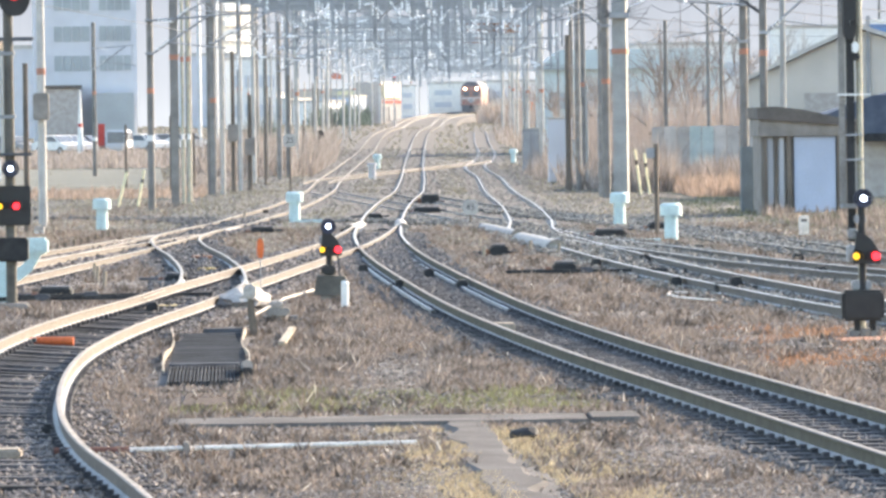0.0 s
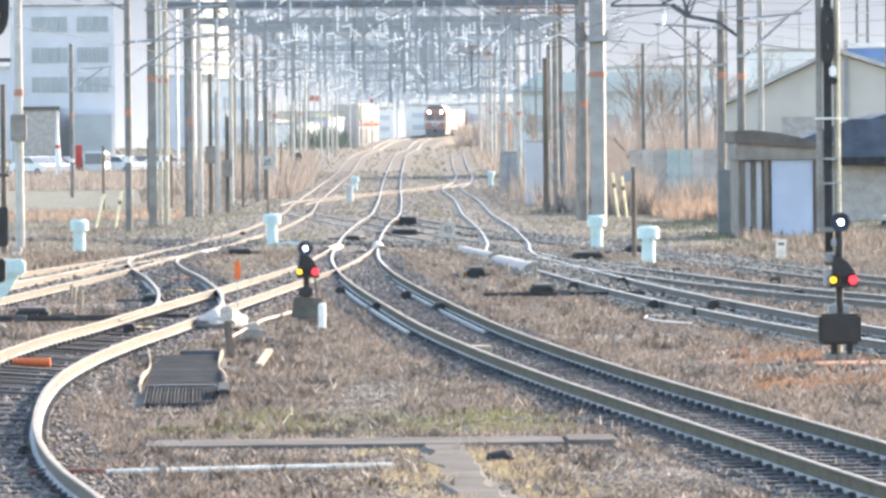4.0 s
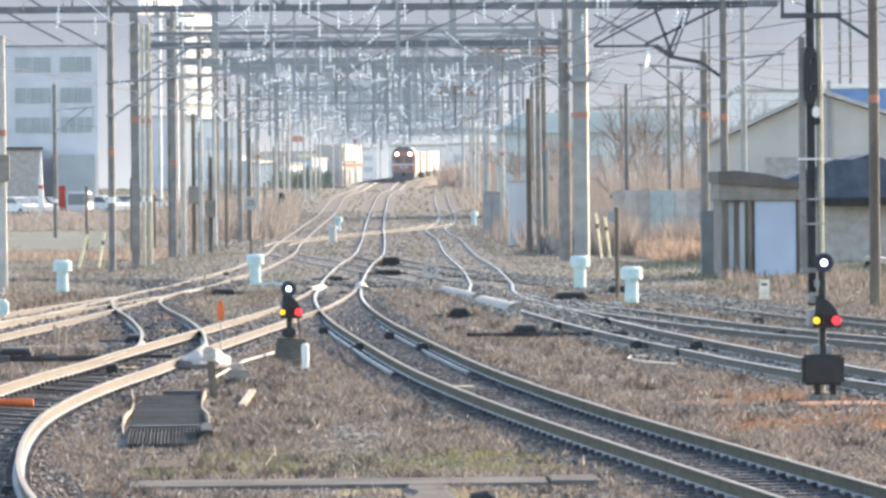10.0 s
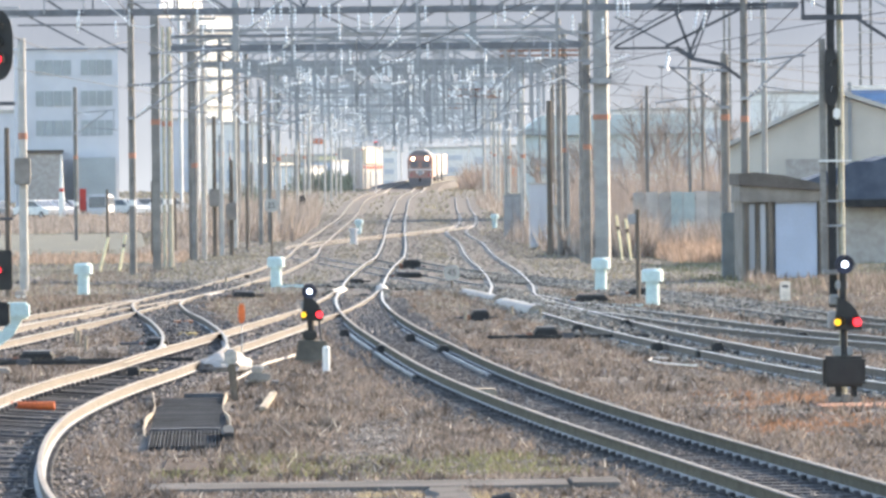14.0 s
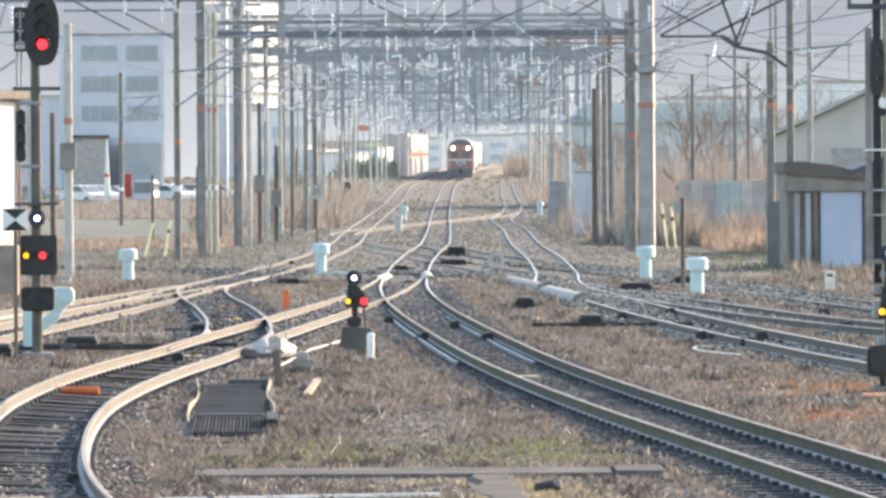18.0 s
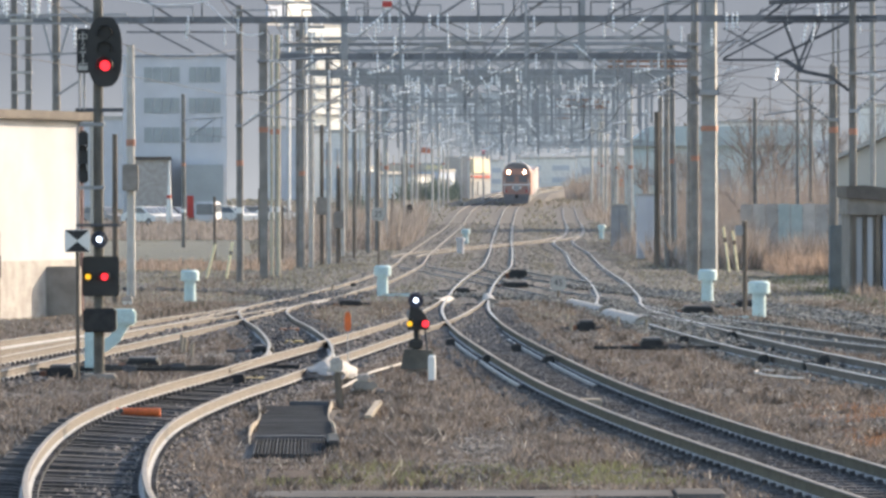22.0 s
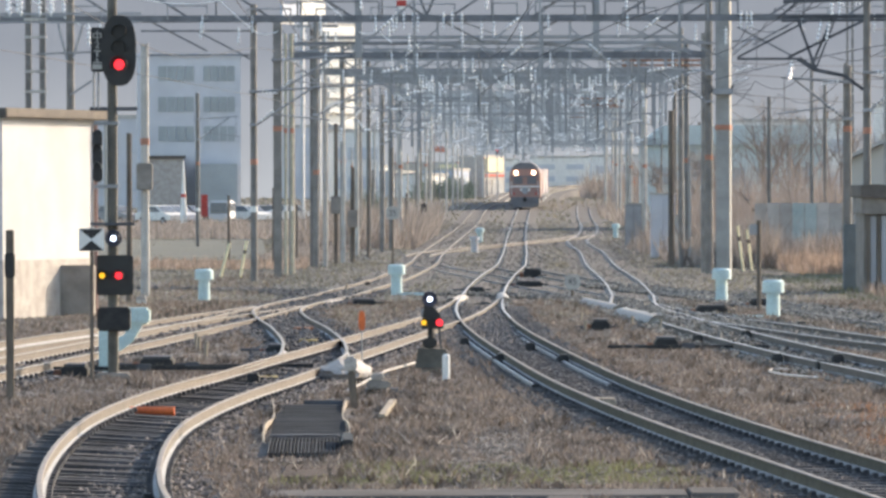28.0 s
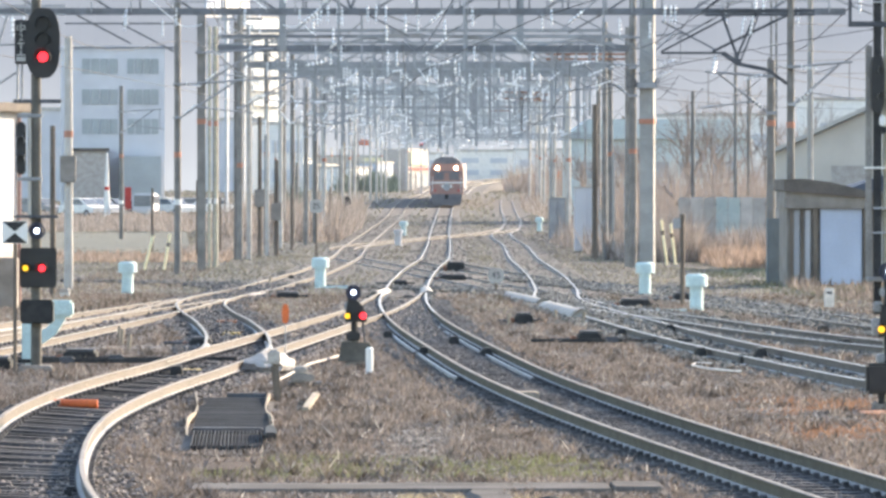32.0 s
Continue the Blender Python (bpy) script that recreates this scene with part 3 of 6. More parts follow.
def make_limit_sign():
    t = thing("limit_sign", -5.59, 89.2, "square white sign with two black triangles on a thin post", "sign")
    part("post", rod(nb(), (0, 0, -0.05), (0, 0, 2.4), 0.03), M["wood"], t)
    part("board", box(nb(), -0.2, 0.2, -0.06, -0.035, 2.03, 2.39, 0.008), M["white"], t, "white square board")
    for s in (-1, 1):
        part("triangle", tri_plate(nb(), [(-0.19, 2.21 + s * 0.17), (0.19, 2.21 + s * 0.17), (0.0, 2.21 + s * 0.01)], -0.068, -0.062), M["black"], t, "black triangle")


def make_dwarf_signal():
    t = thing("dwarf_signal", -0.25, 91.9, "low black shunting signal with white yellow and red lamps", "railway signal", "shunting signals")
    shunting_heads(t, -0.01, 1.21, 0.83, -0.05)
    part("stem", rod(nb(), (0.0, 0, 0.4), (0.0, 0, 1.15), 0.05), M["blackbox"], t)
    part("rear_box", box(nb(), -0.16, -0.02, 0.02, 0.2, 0.9, 1.05, 0.02), M["steel"], t, "small grey rear box")
    part("cable_gland", box(nb(), -0.13, 0.1, -0.1, 0.1, 0.42, 0.58, 0.03), M["black"], t)
    part("side_stay", rod(nb(), (0.17, -0.03, 0.4), (0.14, -0.03, 0.75), 0.018), M["darksteel"], t)
    part("base_box", tri_plate(nb(), [(-0.26, 0.09), (0.26, 0.09), (0.28, 0.34), (0.24, 0.4), (-0.2, 0.42)], -0.2, 0.2), M["mast"], t, "dark olive-grey base box")
    part("footing", box(nb(), -0.15, 0.18, -0.15, 0.15, -0.1, 0.1), M["darkconcrete"], t)
    p = thing("marker_post", 0.0, 88.5, "short round white-painted post in the weeds", "post")
    part("shaft", rod(nb(), (0, 0, -0.05), (0, 0, 0.38), 0.06, n=16), M["white"], p)
    part("cap", rod(nb(), (0, 0, 0.38), (0, 0, 0.41), 0.06, 0.035, 16), M["white"], p)


def make_right_signal():
    t = thing("signal_mast", 6.75, 73.4, "dark signal mast with lamps at mid height over rusty ground", "railway signal")
    part("mast", rod(nb(), (-0.015, 0.12, -0.1), (-0.015, 0.12, 6.6), 0.045, 0.04, 12), M["creampole"], t, "pale olive-cream round mast")
    part("cable_trunk", box(nb(), -0.19, -0.09, 0.02, 0.14, 1.25, 6.5, 0.01), M["blackbox"], t, "dark cable trunk")
    part("side_channel", box(nb(), -0.29, -0.21, 0.06, 0.14, 1.7, 4.75, 0.008), M["pole"], t, "grey steel side channel")
    for z in (2.3, 2.62, 5.3, 6.0):
        part("clamp", box(nb(), -0.2, 0.02, 0.0, 0.17, z, z + 0.025), M["steel"], t)
    for x0, x1, z0, z1 in ((-0.2, -0.08, 1.28, 1.42), (-0.12, 0.04, 1.48, 1.6), (-0.22, -0.1, 0.98, 1.2), (-0.16, 0.1, 0.62, 0.74), (-0.3, 0.02, 1.68, 1.74)):
        part("fitting", box(nb(), x0, x1, -0.1, 0.1, z0, z1, 0.02), M["steel"], t, "grey lamp fitting")
    part("mast_fitting", box(nb(), -0.12, -0.03, -0.04, 0.06, 3.7, 3.84, 0.02), M["porcelain"], t, "white mast fitting")
    part("mast_socket", box(nb(), -0.11, -0.02, -0.03, 0.06, 3.6, 3.7, 0.02), M["black"], t)
    shunting_heads(t, -0.01, 1.81, 1.06, -0.12)
    part("lamp_stem", rod(nb(), (-0.02, -0.08, 0.6), (-0.02, -0.08, 1.75), 0.045), M["blackbox"], t)
    part("relay_box", box(nb(), -0.31, 0.24, -0.28, 0.0, 0.22, 0.62, 0.04), M["black"], t, "black relay box")
    part("cross_arm", box(nb(), -0.31, 0.115, 0.0, 0.06, 3.145, 3.17), M["white"], t, "pale cross arm")
    part("bracket", box(nb(), -0.52, 0.27, 0.0, 0.08, 4.99, 5.06), M["darksteel"], t)
    part("bracket_post", box(nb(), -0.52, -0.48, 0.0, 0.05, 5.06, 5.9), M["darksteel"], t)
    part("upper_lamp_box", box(nb(), -0.3, 0.2, -0.1, 0.1, 5.42, 6.3, 0.05), M["black"], t, "black lamp box above a bracket")
    part("lamp_unit", tri_plate(nb(), oval(-0.15, 4.25, 0.085, 0.38, 24, 3.5), -0.1, 0.06), M["black"], t, "long black lamp unit seen from the side")
    for z in (4.08, 4.42):
        part("visor", hood(nb(), -0.1, -0.1, z, 0.055, 0.05), M["porcelain"], t, "bright lamp rim")
    for s in (-1, 1):
        part("leg", box(nb(), s * 0.1 - 0.04, s * 0.1 + 0.04, -0.14, -0.06, 0.0, 0.25, 0.01), M["blackbox"], t)
    part("footing", box(nb(), -0.2, 0.2, -0.15, 0.25, -0.1, 0.12, 0.03), M["darkconcrete"], t)
    s = thing("base_slab", 6.75, 72.3, "rust-stained reddish slab lying on the ground", "slab")
    part("slab", box(nb(), -0.45, 0.75, -0.6, 0.6, -0.05, 0.025, 0.01), M["rustorange"], s)


make_home_signal()
make_limit_sign()
make_dwarf_signal()
make_right_signal()


# ---- pillars, signs, small track gear ----
def make_pillar():
    t = thing("cable_pillar", 7.24, 148.4, "pale blue-green round pillar with a wide cap", "pillar", "cable pillars beside the tracks")
    part("shaft", rod(nb(), (0, 0, -0.05), (0, 0, 0.78), 0.165, 0.15, 20), M["bluegreen"], t)
    bm = rod(nb(), (0, 0, 0.7), (0, 0, 0.94), 0.25, 0.25, 24)
    rod(bm, (0, 0, 0.94), (0, 0, 0.99), 0.25, 0.19, 24)
    part("cap", bm, M["bluegreen"], t)
    part("base_plate", box(nb(), -0.4, 0.2, -0.2, 0.2, -0.03, 0.05, 0.01), M["bluegreen"], t)
    return t


pillar = make_pillar()
for x, y, k in ((7.5, 129.5, 0), (-1.41, 161.9, 0), (-6.52, 152.4, 0), (-2.63, 324.6, 0), (10.64, 353.6, 0), (2.0, 330, 0)):
    copy_thing(pillar, pose(x, y, rise(y) - 0.03, 0, 0, 180 if x > 7 and y < 140 else 0))
t = thing("cable_riser", -5.59, 92.6, "pale blue-green cable riser with a capped elbow behind a mast", "riser")
part("case", box(nb(), -0.1, 0.1, -0.1, 0.1, -0.05, 0.72, 0.03), M["bluegreen"], t)
part("elbow", tri_plate(nb(), [(0.1, 0.3), (0.28, 0.38), (0.46, 0.52), (0.64, 0.82), (0.46, 0.82), (0.3, 0.62), (0.1, 0.54)], -0.1, 0.1), M["bluegreen"], t)
part("cap", box(nb(), 0.36, 0.74, -0.18, 0.18, 0.8, 1.07, 0.04), M["bluegreen"], t)
t = thing("cable_marker", -7.98, 148, "small white marker box with a slanted lid", "marker")
part("box", box(nb(), -0.13, 0.13, -0.1, 0.1, -0.05, 0.2, 0.01), M["white"], t)
part("lid", tri_plate(nb(), [(-0.16, 0.2), (0.16, 0.2), (0.1, 0.32), (-0.1, 0.32)], -0.12, 0.12), M["cover"], t)
t = thing("concrete_pillar", 1.44, 282.5, "cream concrete pillar with a flat cap beside the crossing tracks", "pillar")
part("shaft", rod(nb(), (0, 0, -0.05), (0, 0, 0.75), 0.19, 0.18, 16), M["cream"], t)
part("cap", rod(nb(), (0, 0, 0.75), (0, 0, 0.92), 0.25, 0.23, 16), M["cream"], t)


def speed_sign(x, y, z, size, figure, post, label):
    t = thing("speed_sign", x, y, label, "sign", "speed signs")
    part("post", rod(nb(), (0, 0, -0.05), (0, 0, z), post), M["wood"], t)
    part("board", tri_plate(nb(), oval(0, z, size / 2, size / 2, 28, 3.2), -post - 0.03, -post), M["concrete"], t, "weathered pale board")
    text_on(figure, 0, z, size * 0.62, -post - 0.036, t, M["darksteel"])


speed_sign(3.45, 154.1, 0.56, 0.42, "45", 0.035, "low round grey speed sign reading 45")
speed_sign(-2.06, 219.2, 2.28, 0.52, "25", 0.035, "round pale speed sign reading 25 on a thin post")


def half_pipe(x, y, r, length, rz, label):
    """A bright half-round hood over a rod joint beside a rail."""
    t = thing("rod_cover", x, y, label, "cover", "half-round covers beside the rails", z=ground_z(y) - 0.03, rz=-rz)
    bm = nb()
    n = 10
    for r0, flip in ((r, 1), (r - 0.02, 0)):
        ring = [[bm.verts.new((r0 * math.cos(math.pi * i / n), yy, r0 * math.sin(math.pi * i / n))) for i in range(n + 1)] for yy in (-length / 2, length / 2)]
        for i in range(n):
            q = (ring[0][i], ring[1][i], ring[1][i + 1], ring[0][i + 1])
            bm.faces.new(q if flip else q[::-1])
    part("shell", bm, M["cover"], t, "pale half-round shell")
    for yy in (-length / 2 + 0.1, length / 2 - 0.1):
        part("strap", tri_plate(nb(), [((r + 0.008) * math.cos(a), (r + 0.008) * math.sin(a)) for a in np.linspace(0, math.pi, 12)], yy - 0.03, yy + 0.03), M["concrete"], t)


for x, y, r, ln, rz in ((3.9, 141, 0.2, 10, -3.2), (4.36, 127, 0.23, 9, -3), (5.2, 135, 0.1, 5, -3), (5.75, 122, 0.09, 4, -3), (-2.95, 148, 0.11, 4, 5), (0.3, 151, 0.16, 6, 3),
                        (1.55, 152, 0.18, 8, 0)):
    half_pipe(x, y, r, ln, rz, "pale half-round cover over switch rods beside a rail")


def point_machine(x, y, w, h, label, rz=0):
    t = thing("point_machine", x, y, label, "point machine", "point machines", z=ground_z(y) - 0.03, rz=rz)
    part("case", box(nb(), -w / 2, w / 2, -0.5, 0.5, 0.02, h, 0.03), M["blackbox"], t, "dark metal case")
    part("lid", box(nb(), -w / 2 + 0.03, w / 2 - 0.03, -0.4, 0.4, h, h + 0.04, 0.015), M["darksteel"], t, "dusty dark lid")
    part("rod", rod(nb(), (-w / 2 - 0.5, 0.2, 0.09), (w / 2 + 0.2, 0.2, 0.09), 0.025), M["darksteel"], t)
    part("lug", box(nb(), -w / 2 - 0.14, -w / 2 - 0.02, -0.2, 0.2, 0.0, h * 0.7, 0.02), M["rustorange"], t)


for x, y, w, h in ((4.12, 106, 0.42, 0.22), (3.25, 119, 0.36, 0.22), (6.3, 134, 0.7, 0.2), (7.9, 141, 0.6, 0.22), (-4.85, 95, 0.55, 0.2), (-5.95, 90.8, 0.42, 0.2), (-2.1, 146, 0.6, 0.15), (0.9, 166, 0.45, 0.14),
                   (2.6, 176, 0.8, 0.16), (-3.1, 104, 0.4, 0.16), (3.0, 196, 0.6, 0.3)):
    point_machine(x, y, w, h, "dark point machine with a dusty lid in the gravel")


for x0, x1, y in ((-1.3, -0.62, 161.2), (6.6, 7.4, 129.2), (-5.36, -4.78, 95), (-6.05, -5.75, 93.5)):
    t = thing("cable_duct", (x0 + x1) / 2, y, "pale blue-green duct running from a pillar foot", "duct", "cable ducts", z=ground_z(y) - 0.03)
    part("duct", box(nb(), (x0 - x1) / 2, (x1 - x0) / 2, -0.08, 0.08, 0.0, 0.09, 0.02), M["bluegreen"], t)
    part("end_cap", box(nb(), (x0 - x1) / 2 - 0.04, (x0 - x1) / 2, -0.1, 0.1, 0.0, 0.11, 0.02), M["bluegreen"], t)


def joint_box(x, y):
    t = thing("joint_box", x, y, "small black bond box clamped to a rail", "box", "bond boxes on the rails")
    k = 0.6 if y < 60 else 1.0
    part("box", box(nb(), -0.09 * k, 0.09 * k, -0.3 * k, 0.3 * k, 0.02, 0.17 * k, 0.02), M["blackbox"], t)
    part("lid", box(nb(), -0.07 * k, 0.07 * k, -0.25 * k, 0.25 * k, 0.17 * k, 0.185 * k), M["blackbox"], t)


for x, y in ((5.65, 96.5), (6.65, 96), (6.15, 92.5), (4.9, 110), (6.0, 113), (8.6, 102), (9.0, 112), (7.6, 121), (9.8, 127), (8.0, 146), (0.95, 97), (2.0, 96.3), (-0.6, 112), (0.35, 108), (-2.95, 86.5), (-1.2, 103),
             (-2.78, 52.6), (1.55, 104), (-5.3, 128), (-3.4, 160), (-2.5, 180)):
    joint_box(x, y)


def board_walk():
    t = thing("walkway", -1.7, 70, "narrow grey boarded walkway beside a curved track, edges curling up", "walkway", rz=1.2)
    for i in range(46):
        y = -3.15 + i * 0.22
        part("slat", box(nb(), -0.45, 0.45, y, y + 0.1, -0.02, 0.05), M["board"], t)
    for i in range(22):
        x = -0.44 + i * 0.041
        part("slat", box(nb(), x, x + 0.018, -7.8, -3.6, -0.02, 0.05), M["board"], t)
    # black sheet that shows through the gaps between the slats
    part("tray", box(nb(), -0.44, 0.44, -7.8, 7.0, -0.06, -0.022), M["black"], t, "black sheet under the slats")
    # patch of bare earth, built as a thin flat sheet
    r = thing("rubber_mat", -1.4, 58.6, "flat patch of bare brown earth at the foot of a walkway", "mat")
    part("sheet", box(nb(), -0.29, 0.29, -1.3, 1.3, -0.02, 0.03, 0.01), M["brownearth"], r)
    part("frame_bar", box(nb(), -0.46, 0.46, -3.6, -3.3, 0.0, 0.07, 0.01), M["darksteel"], t)
    part("frame_bar", box(nb(), -0.1, 0.44, 7.0, 7.2, 0.0, 0.1, 0.01), M["darksteel"], t)
    part("end_block", box(nb(), 0.38, 0.52, -7.0, -5.0, 0.0, 0.16, 0.02), M["blackbox"], t)
    for s, x0 in ((-1, -0.5), (1, 0.46)):
        bm = nb()
        prev = None
        for i in range(14):
            y = -5.0 + i * 0.95
            w = x0 + s * (0.0 + 0.035 * math.sin(i * 0.55))
            h = 0.05 + 0.06 * math.sin(i * 0.4) ** 2
            cur = (bm.verts.new((w - 0.015, y, 0.03)), bm.verts.new((w - 0.01, y, h)), bm.verts.new((w + 0.01, y, h)), bm.verts.new((w + 0.015, y, 0.03)))
            if prev:
                for k in range(3):
                    bm.faces.new((prev[k], prev[k + 1], cur[k + 1], cur[k]))
            prev = cur
        part("edging", bm, M["agedwood"], t, "pale warped edging strip")
    p = thing("leaning_post", -1.25, 77, "leaning weathered concrete post with a pale head", "post")
    part("shaft", box(nb(), -0.05, 0.05, -0.06, 0.06, -0.1, 0.5, 0.02), M["wood"], p)
    part("head", box(nb(), -0.085, 0.085, -0.09, 0.09, 0.5, 0.7, 0.03), M["concrete"], p, "pale post head")
    p.matrix_basis = pose(-1.25, 77, 0, 0, -5, 0)
    q = thing("plank", -0.78, 78, "pale plank lying slantwise in the weeds", "plank", rz=0)
    part("board", box(nb(), -0.05, 0.05, -2.7, 2.7, 0.05, 0.10, 0.01), M["agedwood"], q)
    q.matrix_basis = pose(-0.77, 74.2, 0.02, 0, 0, -0.9)
    q = thing("fitting_box", -0.96, 82.5, "stained grey pipe fitting box on short feet", "box")
    part("case", box(nb(), -0.2, 0.16, -0.15, 0.15, 0.06, 0.2, 0.03), M["darkconcrete"], q)
    part("lid", box(nb(), -0.16, 0.05, -0.12, 0.12, 0.2, 0.3, 0.03), M["cover"], q, "pale bent lid")
    for x in (-0.16, 0.12):
        part("foot", box(nb(), x - 0.03, x + 0.03, -0.1, 0.1, -0.03, 0.06), M["blackbox"], q)
    part("tray", box(nb(), -0.32, 0.34, -0.2, 0.2, -0.02, 0.03, 0.008), M["blackbox"], q)
    q = thing("concrete_slab", 0.55, 54.1, "long flat concrete slab crossing the gravel", "slab")
    part("slab", box(nb(), -2.25, 1.75, -0.62, 0.55, -0.06, 0.035, 0.012), M["path"], q)
    part("kerb_block", box(nb(), 1.77, 2.25, -0.55, 0.5, -0.06, 0.05, 0.012), M["path"], q, "slightly raised end block")
    q = thing("footpath", 1.15, 49, "worn grey footpath toward the slab", "path", kind="structure")
    bm = nb()
    prev = None
    for i in range(57):
        y = -9 + i * 0.25
        c = -0.1 + 0.002 * (y + 9) ** 2 - 0.05 * (y + 4)
        a = c - 0.27 + 0.16 * noise.noise((y * 0.8, 1, 0))
        b = c + 0.29 + 0.16 * noise.noise((y * 0.8, 7, 0))
        cur = [bm.verts.new(v) for v in ((a, y, -0.03), (a + 0.1, y, 0.03), (b - 0.1, y, 0.03), (b, y, -0.03))]
        if prev:
            for k in range(3):
                bm.faces.new((prev[k], prev[k + 1], cur[k + 1], cur[k]))
        prev = cur
    part("paving", bm, M["path"], q)
    q.matrix_basis = pose(1.3, 49, 0, 0, 0, 0)
    q = thing("barrier_pole", -0.7, 49.2, "long white pole with a dull red-brown end lying on gravel", "pole")
    part("white_length", rod(nb(), (-1.2, 0, 0.045), (1.3, 0.3, 0.06), 0.023, n=12), M["agedwhite"], q)
    part("red_length", rod(nb(), (-1.85, -0.08, 0.05), (-1.2, 0, 0.045), 0.03, n=12), M["redbrown"], q, "dull red-brown end")
    part("clamp", box(nb(), -0.73, -0.67, -0.04, 0.12, 0.0, 0.11, 0.01), M["darkconcrete"], q)
    q = thing("rusty_beam", -3.0, 48.6, "weathered brown timber lying under the curved rails", "beam")
    part("beam", box(nb(), -1.2, 0.2, -0.15, 0.15, 0.02, 0.11, 0.02), M["agedwood"], q)
    q = thing("stone_lump", 1.6, 50.7, "dark lump of tarred stone on the ground", "stone")
    bm = nb()
    bmesh.ops.create_icosphere(bm, subdivisions=2, radius=0.13)
    for v in bm.verts:
        v.co = Vector((v.co.x * 1.1, v.co.y, v.co.z * 0.55)) * (1 + 0.3 * noise.noise(v.co * 14))
    part("lump", bm, M["blackbox"], q, at=pose(0, 0, 0.05))
    q = thing("canvas_sack", -1.6, 88.6, "pale lumpy canvas sack lying against a rail", "sack")
    bm = nb()
    bmesh.ops.create_icosphere(bm, subdivisions=3, radius=1.0)
    for v in bm.verts:
        k = 1 + 0.22 * noise.noise(v.co * 2.3) + 0.08 * noise.noise(v.co * 6)
        v.co = Vector((v.co.x * 0.42 * k, v.co.y * 0.75 * k, max(v.co.z, -0.5) * (0.2 + 0.05 * v.co.x) * k))
    part("sack", bm, M["cover"], q, at=pose(0, 0, 0.12))
    q = thing("rail_lubricator", -3.82, 73, "orange cylinder clamped beside a rusty rail", "device")
    part("cylinder", rod(nb(), (-0.3, 0, 0.11), (0.31, -0.03, 0.11), 0.056, n=16), M["orange"], q)
    part("end_cap", rod(nb(), (-0.42, 0.01, 0.11), (-0.3, 0, 0.11), 0.065, n=16), M["blackbox"], q)
    part("bracket", box(nb(), -0.3, -0.2, -0.2, 0.2, 0.0, 0.1), M["darksteel"], q)
    q = thing("track_box", 2.1, 76, "weathered brown box between the rails", "box")
    part("box", box(nb(), -0.18, 0.18, -0.25, 0.25, 0.02, 0.16, 0.02), M["agedwood"], q)
    q = thing("rod_bundle", -0.75, 88, "bent pale pipes and fittings beside a dwarf signal", "pipes")
    for a, b in (((-0.5, -4, 0.1), (-0.2, 0, 0.16)), ((-0.2, 0, 0.16), (0.25, 6, 0.12)), ((-0.5, -4, 0.1), (-0.7, -6, 0.05)), ((-0.35, -3, 0.05), (-0.2, -3, 0.22))):
        part("pipe", rod(nb(), a, b, 0.02), M["cover"], q)
    part("bracket", box(nb(), -0.45, 0.05, -5.3, -4.7, 0.0, 0.06), M["darksteel"], q)
    q = thing("orange_flag", -1.37, 92, "small orange paddle marker on a thin rod", "marker")
    part("rod", rod(nb(), (0, 0, -0.05), (0, 0, 0.75), 0.01), M["steel"], q)
    part("paddle", tri_plate(nb(), oval(0, 0.86, 0.055, 0.16, 18, 3), -0.012, 0.012), M["orange"], q)


board_walk()
for x, y, w, m, lab in ((-2.78, 88.5, 0.3, "yellow", "small yellow plate between the rails"), (-2.7, 110.5, 0.34, "yellow", "small yellow plate between the rails"), (-3.0, 119, 0.42, "rustorange", "rusty orange plate between the rails")):
    q = thing("track_plate", x, y, lab, "plate", "painted plates between the rails", z=ground_z(y))
    part("plate", box(nb(), -w / 2, w / 2, -0.3, 0.3, 0.0, 0.07, 0.01), M[m], q)
    part("bolt", rod(nb(), (0, 0, 0.07), (0, 0, 0.1), 0.03), M["blackbox"], q)
q = new("loose_cable", bpy.data.curves.new("loose_cable", "CURVE"))
q.data.dimensions, q.data.bevel_depth = "3D", 0.018
q.data.splines.new("POLY").points.add(5)
for v, (x, y) in zip(q.data.splines[0].points, ((5.55, 91.5), (5.3, 91.8), (5.18, 90.6), (5.3, 89.0), (5.55, 88.0), (5.75, 87.4))):
    v.co = (x, y, 0.06, 1)
q.data.materials.append(M["agedwhite"])
tagged(q, "pale loose cable curled in the weeds", "cable")
for y, x0, x1 in ((92.5, -6.9, -3.0), (93.6, -6.2, -2.2), (105, 3.0, 6.0), (140, 3.2, 7.6), (147, -0.6, 2.6), (163, -1.0, 4.6), (178, 0.6, 5.4)):
    t = thing("point_rod", (x0 + x1) / 2, y, "dark switch rod laid across the sleepers", "rod", "switch rods")
    part("bar", box(nb(), (x0 - x1) / 2, (x1 - x0) / 2, -0.06, 0.06, 0.05, 0.11, 0.01), M["blackbox"], t)
    part("joint", box(nb(), -0.12, 0.12, -0.12, 0.12, 0.03, 0.15, 0.02), M["darksteel"], t)


def stake(x, y, h, lean, material, label, cap=None):
    t = thing("stake", x, y, label, "stake", "leaning stakes")
    part("shaft", rod(nb(), (0, 0, -0.05), (0, 0, h), 0.05 if h > 1 else 0.035, n=8), M[material], t)
    if cap:
        part("band", rod(nb(), (0, 0, h * 0.68), (0, 0, h * 0.78), 0.054, n=8), M[cap], t)
    t.matrix_basis = pose(x, y, rise(y), 0, lean, 0)


